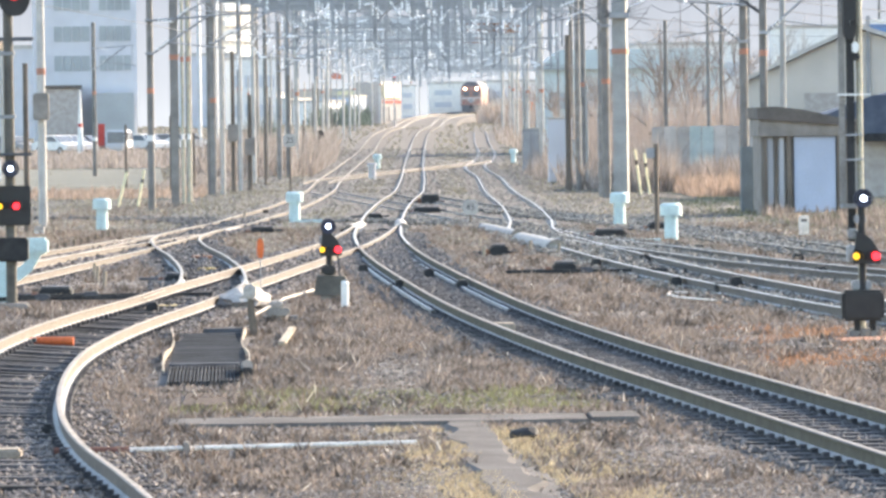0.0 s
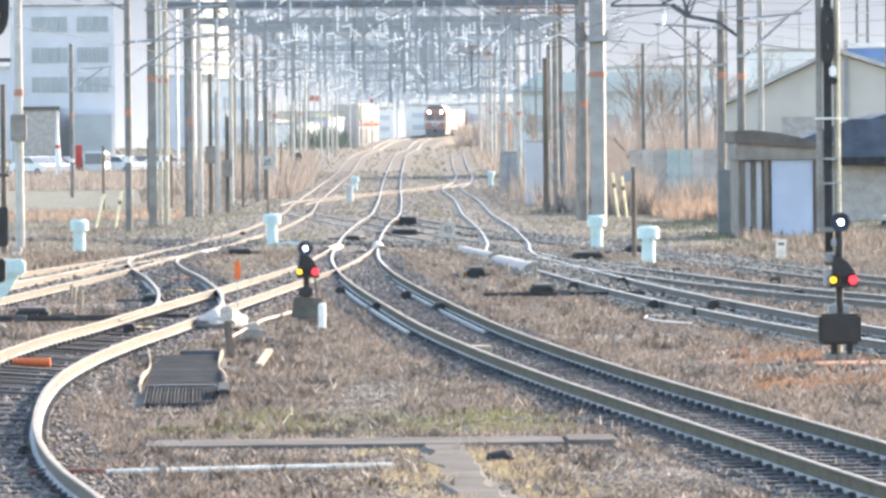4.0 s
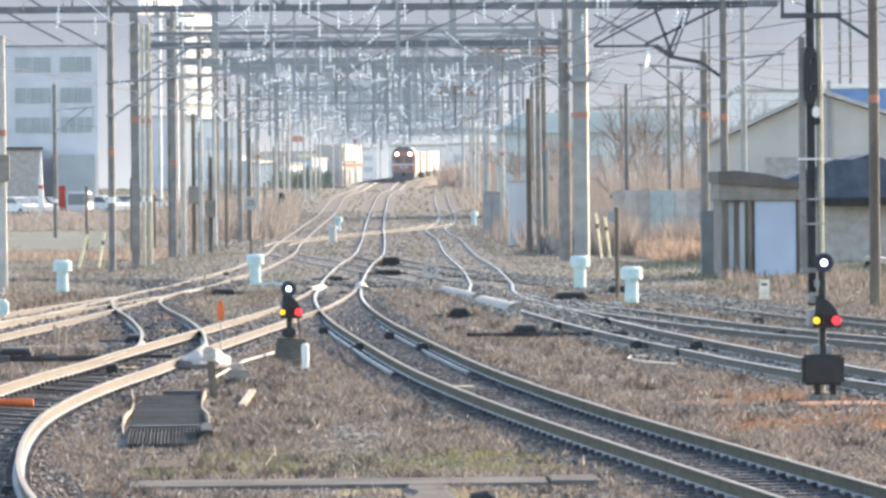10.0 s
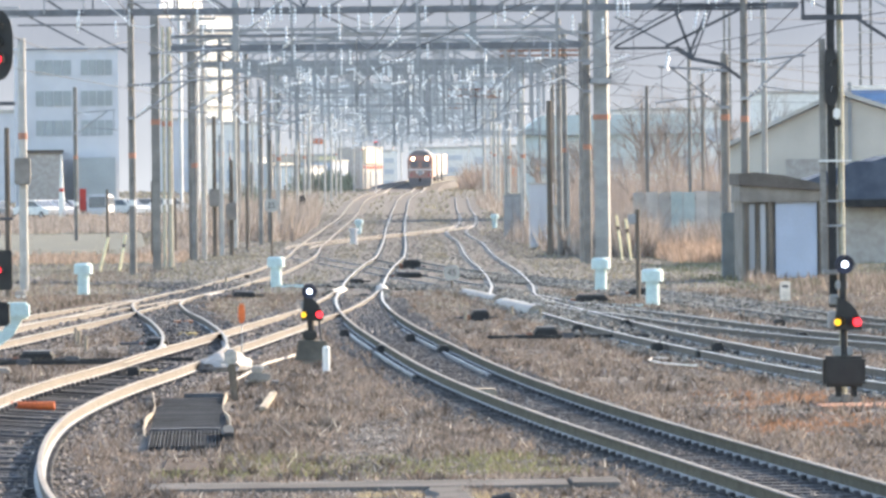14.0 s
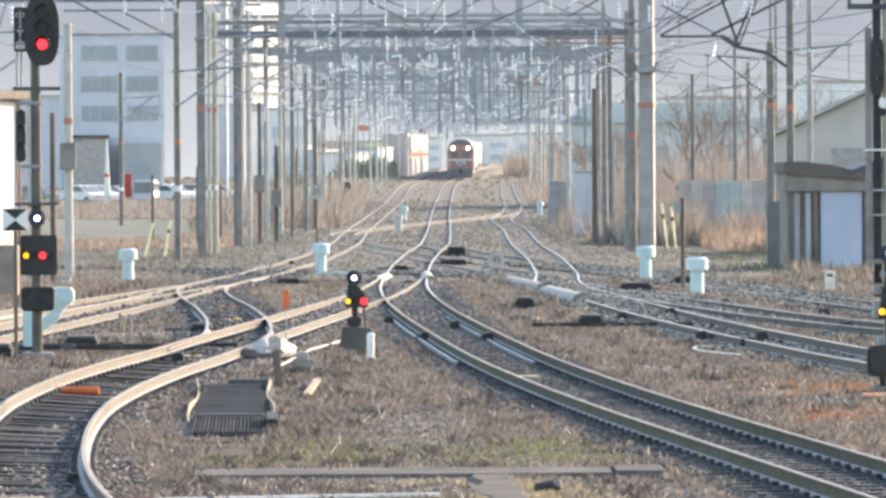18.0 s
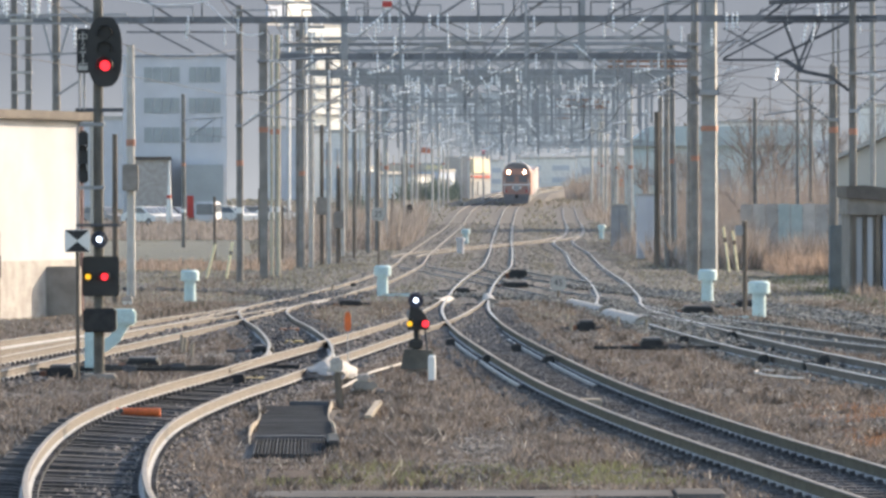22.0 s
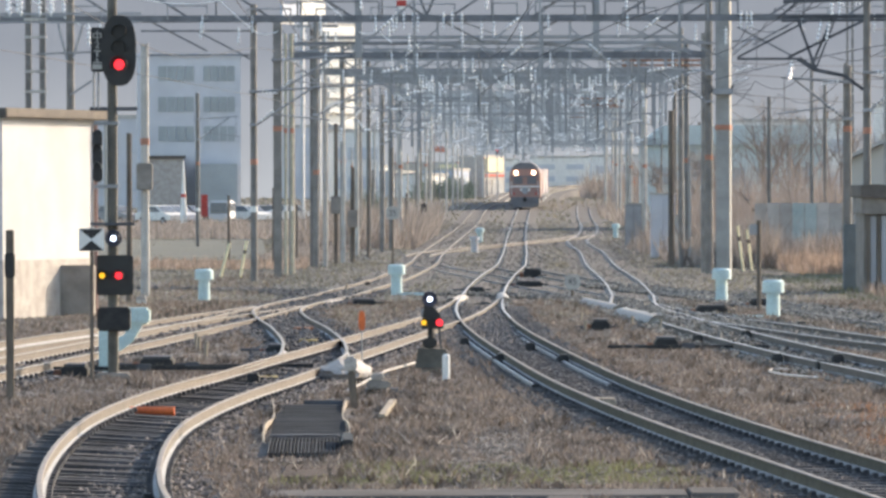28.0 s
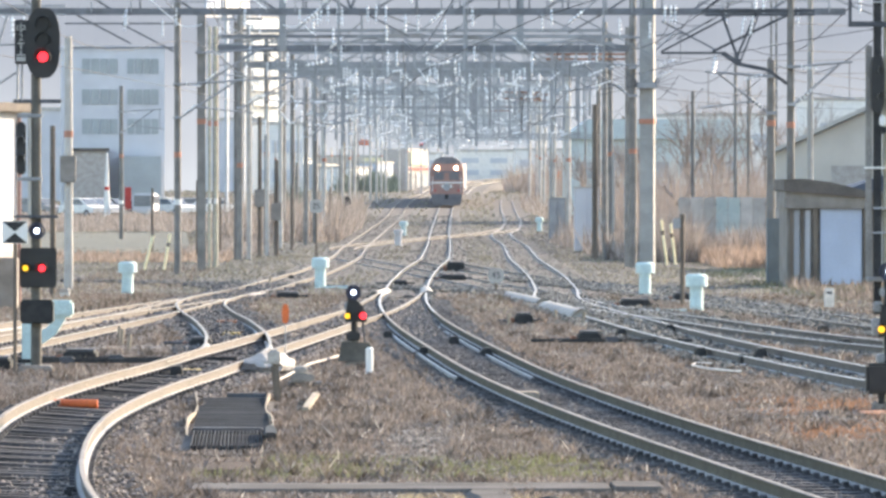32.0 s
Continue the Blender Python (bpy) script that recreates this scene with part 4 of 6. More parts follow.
stake(-7.85, 196, 1.35, 15, "paleyellow", "leaning pale yellow wooden stake in dry grass")
stake(-7.15, 196, 1.4, 10, "paleyellow", "leaning pale stake with a dark band", "wood")
stake(11.12, 211, 1.8, -7, "paleyellow", "leaning yellow stake beside tall poles", "wood")
stake(11.5, 212, 1.65, -7, "paleyellow", "leaning pale stake beside tall poles", "wood")
for i in range(10):
    stake(-6.46 + i * 0.072, 124 + i * 2.2, 0.28, 0, "wood", "short brown stub stake in a row by the track")
for x, y in ((-4.6, 105), (-4.75, 107), (-4.3, 101), (3.0, 126), (4.0, 122), (4.5, 119), (2.9, 118), (-1.9, 130), (-1.2, 132), (-3.0, 170), (-5.4, 175)):
    stake(x, y, 0.3, 4, "agedwood", "small pale marker stake in the weeds")
q = thing("number_marker", 10.8, 132.6, "small white marker block beside the siding", "marker")
part("block", box(nb(), -0.12, 0.12, -0.06, 0.06, -0.05, 0.58, 0.02), M["agedwhite"], q)
part("number_bar", box(nb(), -0.07, 0.07, -0.066, -0.061, 0.44, 0.5), M["darksteel"], q)
q = thing("guard_post", -6.11, 79.2, "weathered brown post with a black clamp box", "post")
part("shaft", box(nb(), -0.055, 0.055, -0.055, 0.055, -0.1, 2.42, 0.01), M["wood"], q)
part("clamp_box", box(nb(), -0.07, 0.07, -0.09, 0.06, 1.75, 2.1, 0.02), M["blackbox"], q)
q = thing("junction_post", 7.52, 135.7, "thin dark post with a small grey box on top", "post")
part("shaft", rod(nb(), (0, 0, -0.05), (0, 0, 2.3), 0.055), M["wood"], q)
part("box", box(nb(), -0.24, -0.04, -0.1, 0.1, 1.95, 2.2, 0.02), M["steel"], q)
q = thing("dwarf_signal", -1.48, 379, "far black shunting signal seen beside the main track", "railway signal", "shunting signals")
part("stem", rod(nb(), (0, 0, 0), (0, 0, 1.2), 0.06), M["darksteel"], q)
part("head", tri_plate(nb(), oval(0, 1.6, 0.22, 0.5, 20), -0.1, 0.1), M["blackbox"], q)


# ---- poles ----
def insulator_mesh():
    bm = nb()
    for i in range(4):
        rod(bm, (0, 0, -0.08 - i * 0.13), (0, 0, -0.13 - i * 0.13), 0.03, 0.068, 10)
    rod(bm, (0, 0, 0), (0, 0, -0.6), 0.02, n=6)
    me = bpy.data.meshes.new("insulator")
    bm.to_mesh(me)
    bm.free()
    me.materials.append(M["porcelain"])
    return me


INSULATOR = insulator_mesh()


def insulator(parent, x, y, z, rx=0.0, ry=0.0):
    ob = new("insulator", INSULATOR)
    ob.parent = parent
    ob.matrix_basis = pose(x, y, z, rx, ry, 0)


def pole(x, y, h, r, band, label, material="pole", square=False, arms=0, kind="pole", box_z=None, low_band=None):
    t = thing("utility_pole" if kind == "pole" else kind, x, y, label, "pole", "poles along the tracks")
    if square:
        part("shaft", box(nb(), -r, r, -r, r, -0.1, h, 0.03), M[material], t)
    else:
        part("shaft", rod(nb(), (0, 0, -0.1), (0, 0, h), r * 1.08, r * 0.9, 14), M[material], t)
    if band:
        w = r * 1.09
        part("band", box(nb(), -w, w, -w, w, band - 0.09, band + 0.09) if square else rod(nb(), (0, 0, band - 0.09), (0, 0, band + 0.09), w * 1.0, n=14), M["bandpaint"], t, "faded orange painted band")
    if low_band:
        part("band", rod(nb(), (0, 0, low_band - 0.1), (0, 0, low_band + 0.1), r * 1.1, n=14), M["white"], t, "white painted band")
    for i in range(arms):
        z = h - 0.35 - i * 0.75
        part("cross_arm", box(nb(), -0.9, 0.9, -0.05, 0.05, z - 0.05, z + 0.05), M["steel"], t)
        for dx in (-0.8, -0.4, 0.4, 0.8):
            insulator(t, dx, 0, z + 0.5)
    if box_z:
        part("switch_box", box(nb(), -0.22, 0.22, -r - 0.3, -r, box_z, box_z + 0.75, 0.03), M["darkconcrete"], t, "grey-brown box")
        part("box_strap", box(nb(), -0.2, 0.2, -r - 0.01, r + 0.02, box_z + 0.3, box_z + 0.36), M["steel"], t)
    return t


C_, W_ = "grey concrete pole with an orange band beside the tracks", "dark wooden pole beside the tracks"
pole(-6.36, 187.5, 9.3, 0.115, 4.07, C_, low_band=2.5)
pole(-5.88, 197.9, 9.2, 0.145, 5.3, C_, square=True)
for x in (-5.76, -5.53):
    pole(x, 203.6, 8.8, 0.06, 5.3, "pale steel tube of a braced pole group", "creampole", low_band=2.5)
pole(-5.18, 226.2, 10.1, 0.115, 3.9, C_, arms=2)
pole(-4.85, 228, 9.6, 0.1, None, "pale thin steel pole by the wires", "concrete")
pole(-4.61, 237.5, 6.0, 0.09, None, W_, "wood", box_z=2.2)
pole(-4.35, 240, 6.6, 0.09, None, "pale thin steel pole by the wires", "concrete")
pole(-4.0, 243, 4.2, 0.1, None, W_, "wood", box_z=1.6)
pole(-4.65, 305.8, 13.0, 0.13, None, C_)
pole(-3.22, 287.2, 8.1, 0.13, None, C_)
pole(-2.82, 294.1, 8.2, 0.13, None, C_)
pole(-13.42, 305.8, 8.5, 0.115, 4.7, C_, low_band=2.2)
pole(-8.42, 158.3, 7.2, 0.12, 4.46, "pale concrete pole with an orange band and a box", "concrete", box_z=3.1)
pole(-8.4, 150, 4.6, 0.075, None, W_, "wood")
pole(-9.95, 150, 9.5, 0.11, None, C_)
pole(9.03, 226.2, 6.33, 0.12, None, W_, "wood")
pole(9.49, 203.6, 10.8, 0.14, 4.3, C_)
broad = pole(9.74, 197.9, 10.9, 0.245, 5.3, "broad square concrete pole lit along one edge", "palepole", square=True, low_band=None)
broad.matrix_basis = pose(9.74, 197.9, 0, 0, 0, -12)
pole(12.06, 169.6, 6.8, 0.13, 4.9, C_)
pole(12.36, 165.7, 9.4, 0.115, 4.8, C_)
pole(12.7, 125.5, 9.0, 0.115, 4.7, C_, "wood")
pole(13.35, 171, 9.6, 0.09, None, "pale thin steel pole by the wires", "palepole")
for x, y, h in ((9.8, 233, 3.6), (10.26, 237.5, 4.5), (10.7, 236, 3.2), (10.95, 225, 0.9), (14.6, 255, 7.4), (17.5, 270, 9.4), (18.8, 280, 8.6), (20.2, 285, 9.6), (19.6, 262, 6.0)):
    pole(x, y, h, 0.06 if h < 5 else 0.09, None, "thin weathered pole by the dry grass", "palepole" if h < 5 else "wood" if h < 6 else "pole")
for x, y, h in ((-7.6, 260, 3.4), (-6.6, 250, 2.6), (-7.0, 230, 3.3), (-2.3, 330, 3.0), (-3.6, 262, 3.0), (-9.6, 250, 3.0)):
    pole(x, y, h, 0.06, None, "thin weathered pole by the dry grass", "wood")


rng_far = random.Random(91)
for i in range(34):
    d = 380 + 330 * (i / 34) + rng_far.uniform(0, 9)
    left = i % 2
    x = (-6.5 + (d - 380) * 0.016 + rng_far.uniform(-2.5, 2.0)) if left else (15.5 + (d - 380) * 0.02 + rng_far.uniform(-2.0, 4.0))
    pole(x, d, rng_far.uniform(3.0, 8.5), rng_far.uniform(0.06, 0.11), rng_far.choice((None, None, 4.5)), "thin far pole beside the tracks", rng_far.choice(("pole", "wood", "concrete", "pole")))


def bar(bm, a, b, w):
    a, b = Vector(a), Vector(b)
    d = b - a
    m = Matrix.Translation((a + b) / 2) @ d.to_track_quat("Z", "Y").to_matrix().to_4x4() @ Matrix.Diagonal((w, w, d.length, 1))
    bmesh.ops.create_cube(bm, size=1.0, matrix=m)
    return bm


def lattice_pole(x, y, h, w, bars=()):
    t = thing("lattice_pole", x, y, "pair of grey steel uprights joined by cross bars", "pole", "poles along the tracks")
    for s in (-1, 1):
        part("upright", box(nb(), s * w / 2 - 0.085, s * w / 2 + 0.085, -0.06, 0.06, -0.1, h), M["pole"], t)
    for z in bars or [0.5 + i * 0.55 for i in range(int(h / 0.55))]:
        part("cross_bar", box(nb(), -w / 2 - 0.12, w / 2 + 0.12, -0.09, 0.03, z, z + 0.08), M["concrete"], t)
    for z in (h - 0.4, h - 1.2):
        part("cross_arm", box(nb(), -0.9, 0.9, -0.05, 0.05, z, z + 0.08), M["steel"], t)
        for dx in (-0.8, -0.5, 0.5, 0.8):
            insulator(t, dx, 0, z + 0.6)


lattice_pole(-11.6, 160, 9.2, 0.4, (2.4, 3.6, 4.9, 5.86, 6.43, 7.4, 7.9))
q = thing("wire_bracket", -9.95, 150, "steel cross arms and stays with white insulators on a pole", "bracket")
for a, b, w in (((-0.32, 7.5), (-0.08, 6.54), 0.06), ((0.35, 7.5), (0.08, 6.6), 0.06), ((0.01, 5.62), (0.6, 6.01), 0.06), ((-1.9, 7.77), (1.9, 7.77), 0.06), ((-1.9, 7.54), (1.9, 7.54), 0.05), ((-1.9, 7.5), (-1.9, 7.8), 0.05), ((-0.9, 6.7), (0.6, 6.75), 0.05)):
    part("stay", bar(nb(), (a[0], -0.1, a[1]), (b[0], -0.1, b[1]), w), M["steel"], q)
for x in (-1.6, -1.3, -0.8, -0.5, 0.5, 0.8, 1.4):
    insulator(q, x, -0.12, 8.3 if x < 0 else 7.5)


# ---- gantries over the tracks ----
def gantry(y, x0, x1, z_low, depth, panel, seed, columns="both", heavy=0.14, truss=True):
    """A steel truss on two columns, with frames, drop arms and insulators."""
    rng = random.Random(seed)
    # past 290 m the haze is put into a paler steel colour
    steel = "steel" if y < 290 else "hazesteel"
    t = thing("wire_gantry", 0, y, "grey steel truss gantry with white insulators over the tracks", "gantry", "gantries over the tracks", z=line_z(y))
    if columns:
        far = y > 300
        dl, dr = (rng.uniform(-0.9, 0.5), rng.uniform(-0.4, 0.9)) if y > 215 else (0, 0)
        x0, x1 = x0 + dl, x1 + dr
        for x in ((x0 + 0.1, x1 - 0.1) if columns == "both" else (x0 + 0.1,)):
            # columns past 300 m take pale concrete, haze put into their colour
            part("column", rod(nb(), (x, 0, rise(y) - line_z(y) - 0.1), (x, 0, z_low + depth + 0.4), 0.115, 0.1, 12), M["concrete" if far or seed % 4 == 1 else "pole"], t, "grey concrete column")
            if seed % 3 == 0:
                part("band", rod(nb(), (x, 0, 4.4), (x, 0, 4.6), 0.125, n=12), M["bandpaint"], t, "faded orange painted band")
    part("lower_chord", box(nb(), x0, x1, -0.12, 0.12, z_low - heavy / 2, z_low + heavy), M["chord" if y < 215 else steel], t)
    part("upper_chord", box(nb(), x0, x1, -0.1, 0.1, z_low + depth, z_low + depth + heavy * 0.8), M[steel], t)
    n = max(4, round((x1 - x0) / panel))
    for i in range(n if truss else 0):
        a, b = x0 + (x1 - x0) * i / n, x0 + (x1 - x0) * (i + 1) / n
        lo, hi = z_low + heavy * 0.5, z_low + depth
        s = (a, 0, lo), (b, 0, hi)
        if i % 2:
            s = (a, 0, hi), (b, 0, lo)
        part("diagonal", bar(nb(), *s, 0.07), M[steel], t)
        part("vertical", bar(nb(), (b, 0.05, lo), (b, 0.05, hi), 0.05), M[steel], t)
    # small frames above the chord, each with two insulators
    x = x0 + 1.2
    while x < x1 - 1.5:
        w = rng.uniform(0.7, 1.5)
        if rng.random() < 0.7:
            h = rng.uniform(0.35, 0.6)
            bm = bar(nb(), (x, -0.15, z_low), (x, -0.15, z_low + h), 0.045)
            bar(bm, (x + w, -0.15, z_low), (x + w, -0.15, z_low + h), 0.045)
            bar(bm, (x - 0.02, -0.15, z_low + h), (x + w + 0.02, -0.15, z_low + h), 0.045)
            part("insulator_frame", bm, M[steel], t)
            if rng.random() < 0.6:
                insulator(t, x + 0.15, -0.2, z_low + 0.15)
            if rng.random() < 0.35:
                insulator(t, x + w - 0.15, -0.2, z_low + 0.15)
        x += w + rng.uniform(0.5, 1.4)
    # drop posts and slanted arms that carry the wires
    for key in ("main", "platform", "yard"):
        f = LINES[key]
        if not f.lo < y < f.hi:
            continue
        xc = f(y)
        s = -1 if rng.random() < 0.5 else 1
        bm = bar(nb(), (xc + s * 1.6, 0, z_low), (xc + s * 1.6, 0, z_low - 2.6), 0.07)
        bar(bm, (xc + s * 1.6, 0, z_low - 0.3), (xc + s * 0.2, 0, z_low - 1.5), 0.05)
        bar(bm, (xc + s * 1.6, 0, z_low - 2.5), (xc + s * 0.1, 0, z_low - 2.3), 0.045)
        part("drop_arm", bm, M[steel], t)
        insulator(t, xc + s * 1.0, -0.1, z_low - 0.8, 0, s * 50)
        insulator(t, xc + s * 1.2, -0.1, z_low - 2.35, 0, s * 80)
        insulator(t, xc, -0.1, z_low)
    for i in range(4):
        insulator(t, rng.uniform(x0 + 0.5, x1 - 0.5), -0.15, z_low - rng.uniform(0.0, 0.4))
    # thin bars and drops below the chord
    if y > 200:
        for k in range(2):
            a = rng.uniform(x0, x1 - 4)
            b = min(x1, a + rng.uniform(3, 9))
            z = z_low - rng.uniform(0.4, 3.0)
            part("span_bar", box(nb(), a, b, -0.03, 0.03, z - 0.03, z + 0.03), M[steel], t)
            for q in range(5):
                xx = rng.uniform(a, b)
                part("hanger", box(nb(), xx - 0.025, xx + 0.025, -0.025, 0.025, min(z, z_low), z_low), M[steel], t)
        # carrier arms with pale tube insulators, and hanging insulator strings
        for k in range(6):
            xx, z = rng.uniform(x0 + 0.5, x1 - 1.5), z_low - rng.uniform(0.3, 3.4)
            ln = rng.uniform(0.2, 0.45)
            part("tube_insulator", rod(nb(), (xx, -0.15, z), (xx + ln, -0.15, z + rng.uniform(-0.05, 0.08)), 0.038, n=8), M["porcelain"], t, "white tube insulator")
            part("carrier_arm", bar(nb(), (xx + ln, -0.1, z), (xx + ln + rng.uniform(0.6, 1.4), -0.1, z + rng.uniform(-0.1, 0.5)), 0.04), M[steel], t)
        for k in range(9):
            insulator(t, rng.uniform(x0 + 0.5, x1 - 0.5), -0.2, z_low - rng.uniform(0.3, 2.6), 0, rng.choice((0, 0, 35, -35)))
        for k in range(6):
            xx = rng.uniform(x0 + 1, x1 - 1)
            part("drop_post", box(nb(), xx - 0.05, xx + 0.05, -0.05, 0.05, z_low - rng.uniform(1.5, 3.6), z_low), M[steel], t)
        if seed in (15, 17, 20):
            a = x1 - rng.uniform(3.0, 5.0)
            for dz in (0.1, 0.45):
                part("rusty_bar", box(nb(), a, a + 2.6, -0.16, -0.1, z_low - dz - 0.04, z_low - dz + 0.04), M["rustorange"], t, "rust-red painted bar")
    # diagonal stays in the lower bays
    for i in range(3):
        a = rng.uniform(x0, x1 - 3)
        part("stay", bar(nb(), (a, 0.1, z_low), (a + rng.uniform(1.5, 3), 0.1, z_low - rng.uniform(0.8, 1.5)), 0.05), M[steel], t)
    return t


near = gantry(187.5, -15.5, 15.8, 8.78, 1.75, 2.6, 1, columns="", heavy=0.15, truss=False)
# every diagonal leans towards the middle of the span
for x in (-13.6, -10.9, -8.5, -5.8, -3.05, -0.62):
    part("diagonal", bar(nb(), (x, 0, 8.85), (x - 2.65, 0, 10.55), 0.075), M["chord"], near)
for x in (0.15, 2.88, 5.75, 7.9, 10.7, 13.3):
    part("diagonal", bar(nb(), (x, 0, 8.85), (x + 2.6, 0, 10.55), 0.075), M["chord"], near)
for x in (-1.2, 0.05):
    part("diagonal", bar(nb(), (-0.62, -0.05, 8.9), (x, -0.05, 10.5), 0.09), M["chord"], near)
for x in (-7.6, -4.9, -2.1, 1.55, 2.75, 4.3, 6.6, 9.1, 11.9):
    part("vertical", bar(nb(), (x, 0.06, 8.85), (x, 0.06, 10.55), 0.06), M["chord"], near)
for x in (-2.88, 5.0):
    part("drop_post", box(nb(), x - 0.115, x + 0.115, -0.1, 0.1, 7.5, 10.6), M["steel"], near, "grey drop post through the truss")
for x0, x1, z in ((-9.9, -6.35, 7.62), (-10.1, -6.35, 8.42), (-4.9, -0.4, 8.0)):
    part("tie_bar", box(nb(), x0, x1, -0.03, 0.03, z - 0.03, z + 0.03), M["chord"], near)
for x, z in ((-9.4, 8.5), (-7.9, 8.2), (-0.2, 8.75), (10.0, 8.3)):
    part("lower_stay", bar(nb(), (x - 0.3, 0.05, z + 0.2), (x + 1.5, 0.05, z - 0.75), 0.06), M["chord"], near)
for x, z in ((2.6, 8.1), (6.6, 8.1), (10.2, 7.9)):
    part("lower_stay", bar(nb(), (x, 0.05, z), (x + 1.2, 0.05, z + 0.68), 0.06), M["chord"], near)
for x in (-1.61, -1.37, -1.05, -0.05, 0.23, 0.55, 9.8, 10.0, 10.15):
    insulator(near, x, -0.2, 9.03)
for x, z in ((3.42, 10.5), (-8.1, 8.75), (1.2, 8.7), (8.3, 8.6), (9.3, 8.5), (-1.2, 8.3)):
    insulator(near, x, -0.2, z)
for x0, x1 in ((-4.8, -2.2), (3.0, 4.9), (5.3, 6.4), (7.8, 9.7)):
    bm = bar(nb(), (x0, -0.15, 8.85), (x0, -0.15, 9.38), 0.05)
    bar(bm, (x1, -0.15, 8.85), (x1, -0.15, 9.38), 0.05)
    bar(bm, (x0, -0.15, 9.38), (x1, -0.15, 9.38), 0.055)
    part("insulator_frame", bm, M["chord"], near)
gantry(170, 10.9, 19.0, 9.1, 1.6, 2.2, 3, columns="")
side_l = spline([(180, -6.3), (226, -5.2), (290, -3.2), (345, -2.9), (450, -1.4), (560, 0.6), (660, 3.0), (760, 6.0), (900, 11.0), (1100, 19.0)])
side_r = spline([(180, 12.4), (205, 9.6), (268, 11.0), (345, 11.6), (450, 13.4), (560, 16.0), (660, 19.0), (760, 23), (900, 29.0), (1100, 38.0)])
for i, y in enumerate((206, 227, 250, 268, 287, 308, 330, 352, 380, 408, 438, 470, 505, 540, 580, 625, 670, 720, 770, 830, 900, 980)):
    made = gantry(y, side_l(y), side_r(y), (8.02, 7.9)[i] if i < 2 else 8.5 + 0.25 * math.sin(i * 2.1), 0.42 if i == 0 else 1.1 + 0.25 * (i % 2), 2.0, 10 + i, heavy=0.16 if i < 2 else 0.13)
    if i == 1:
        for z in (8.16, 8.36):
            part("rusty_bar", box(nb(), 7.1, 10.3, -0.2, -0.14, z - 0.04, z + 0.04), M["rustorange"], made, "rust-red painted bar")


def wire(pts, r, name, label, material="darksteel"):
    c = bpy.data.curves.new(name, "CURVE")
    c.dimensions, c.bevel_depth, c.bevel_resolution = "3D", r, 1
    p = c.splines.new("POLY")
    p.points.add(len(pts) - 1)
    for q, v in zip(p.points, pts):
        q.co = (*v, 1)
    c.materials.append(M[material])
    return tagged(new(name, c), label, "wire", "overhead wires")


for key in ("main", "platform", "yard"):
    f = LINES[key]
    ds = np.linspace(max(f.lo, 60), min(f.hi, 640), 34)
    wire([(f(d), d, rise(d) + 5.25) for d in ds], 0.007, "contact_wire", "thin dark contact wire strung above a track")
    wire([(f(d), d, rise(d) + 6.1 + 0.35 * math.cos((d - 183) / 46 * 2 * math.pi)) for d in np.linspace(max(f.lo, 60), min(f.hi, 640), 140)], 0.007, "messenger_wire", "sagging carrier wire strung above a track")
for x, z in ((-7.0, 9.6), (-6.0, 10.2), (-5.2, 8.9), (10.6, 9.2), (11.6, 9.9), (13.2, 8.2), (14.2, 7.6)):
    wire([(x * (1 + (d - 60) * (0.0004 if x > 0 else -0.0007)), d, rise(d) + z - 0.8 * math.sin(((d - 60) / 50.0) % 1 * math.pi)) for d in np.linspace(60, 520, 93)], 0.014, "feeder_wire", "sagging feeder wire between poles")
for (xa, ya, za), (xb, yb, zb), sag in (((-12.0, 186, 10.2), (-7.42, 186, 9.38), 0.42), ((-7.42, 186, 9.38), (-6.17, 186, 8.29), 0.04), ((-6.3, 186, 8.36), (-5.5, 186, 8.36), 0.1), ((-6.6, 186, 10.4), (-3.9, 186, 9.27), 0.25), ((-3.9, 186, 9.27), (-3.4, 186, 8.85), 0.02), ((-2.85, 186, 8.34), (-2.2, 186, 8.38), 0.1), ((-2.2, 186, 8.38), (-1.75, 186, 7.98), 0.03), ((-13.9, 186, 9.57), (-11.85, 186, 8.52), 0.05),
                                        ((12.2, 170, 6.6), (26, 210, 6.7), 0.25), ((12.2, 170, 6.3), (26, 210, 6.2), 0.25), ((9.9, 198, 6.5), (26, 220, 6.6), 0.3), ((9.9, 198, 6.1), (26, 220, 6.3), 0.3), ((9.7, 198, 7.6), (24, 215, 8.3), 0.3), ((9.7, 198, 7.2), (24, 215, 7.7), 0.3), ((12.4, 166, 7.0), (26, 200, 8.6), 0.35), ((12.4, 166, 7.8), (26, 200, 9.4), 0.35), ((12.7, 125, 7.4), (20, 190, 9.6), 0.3)):
    wire([(xa + (xb - xa) * u, ya + (yb - ya) * u, za + (zb - za) * u - sag * 4 * u * (1 - u)) for u in np.linspace(0, 1, 12)], 0.02 if xa < 0 else 0.011, "span_wire", "slack span wire between poles", "porcelain" if xa < 0 else "darksteel")
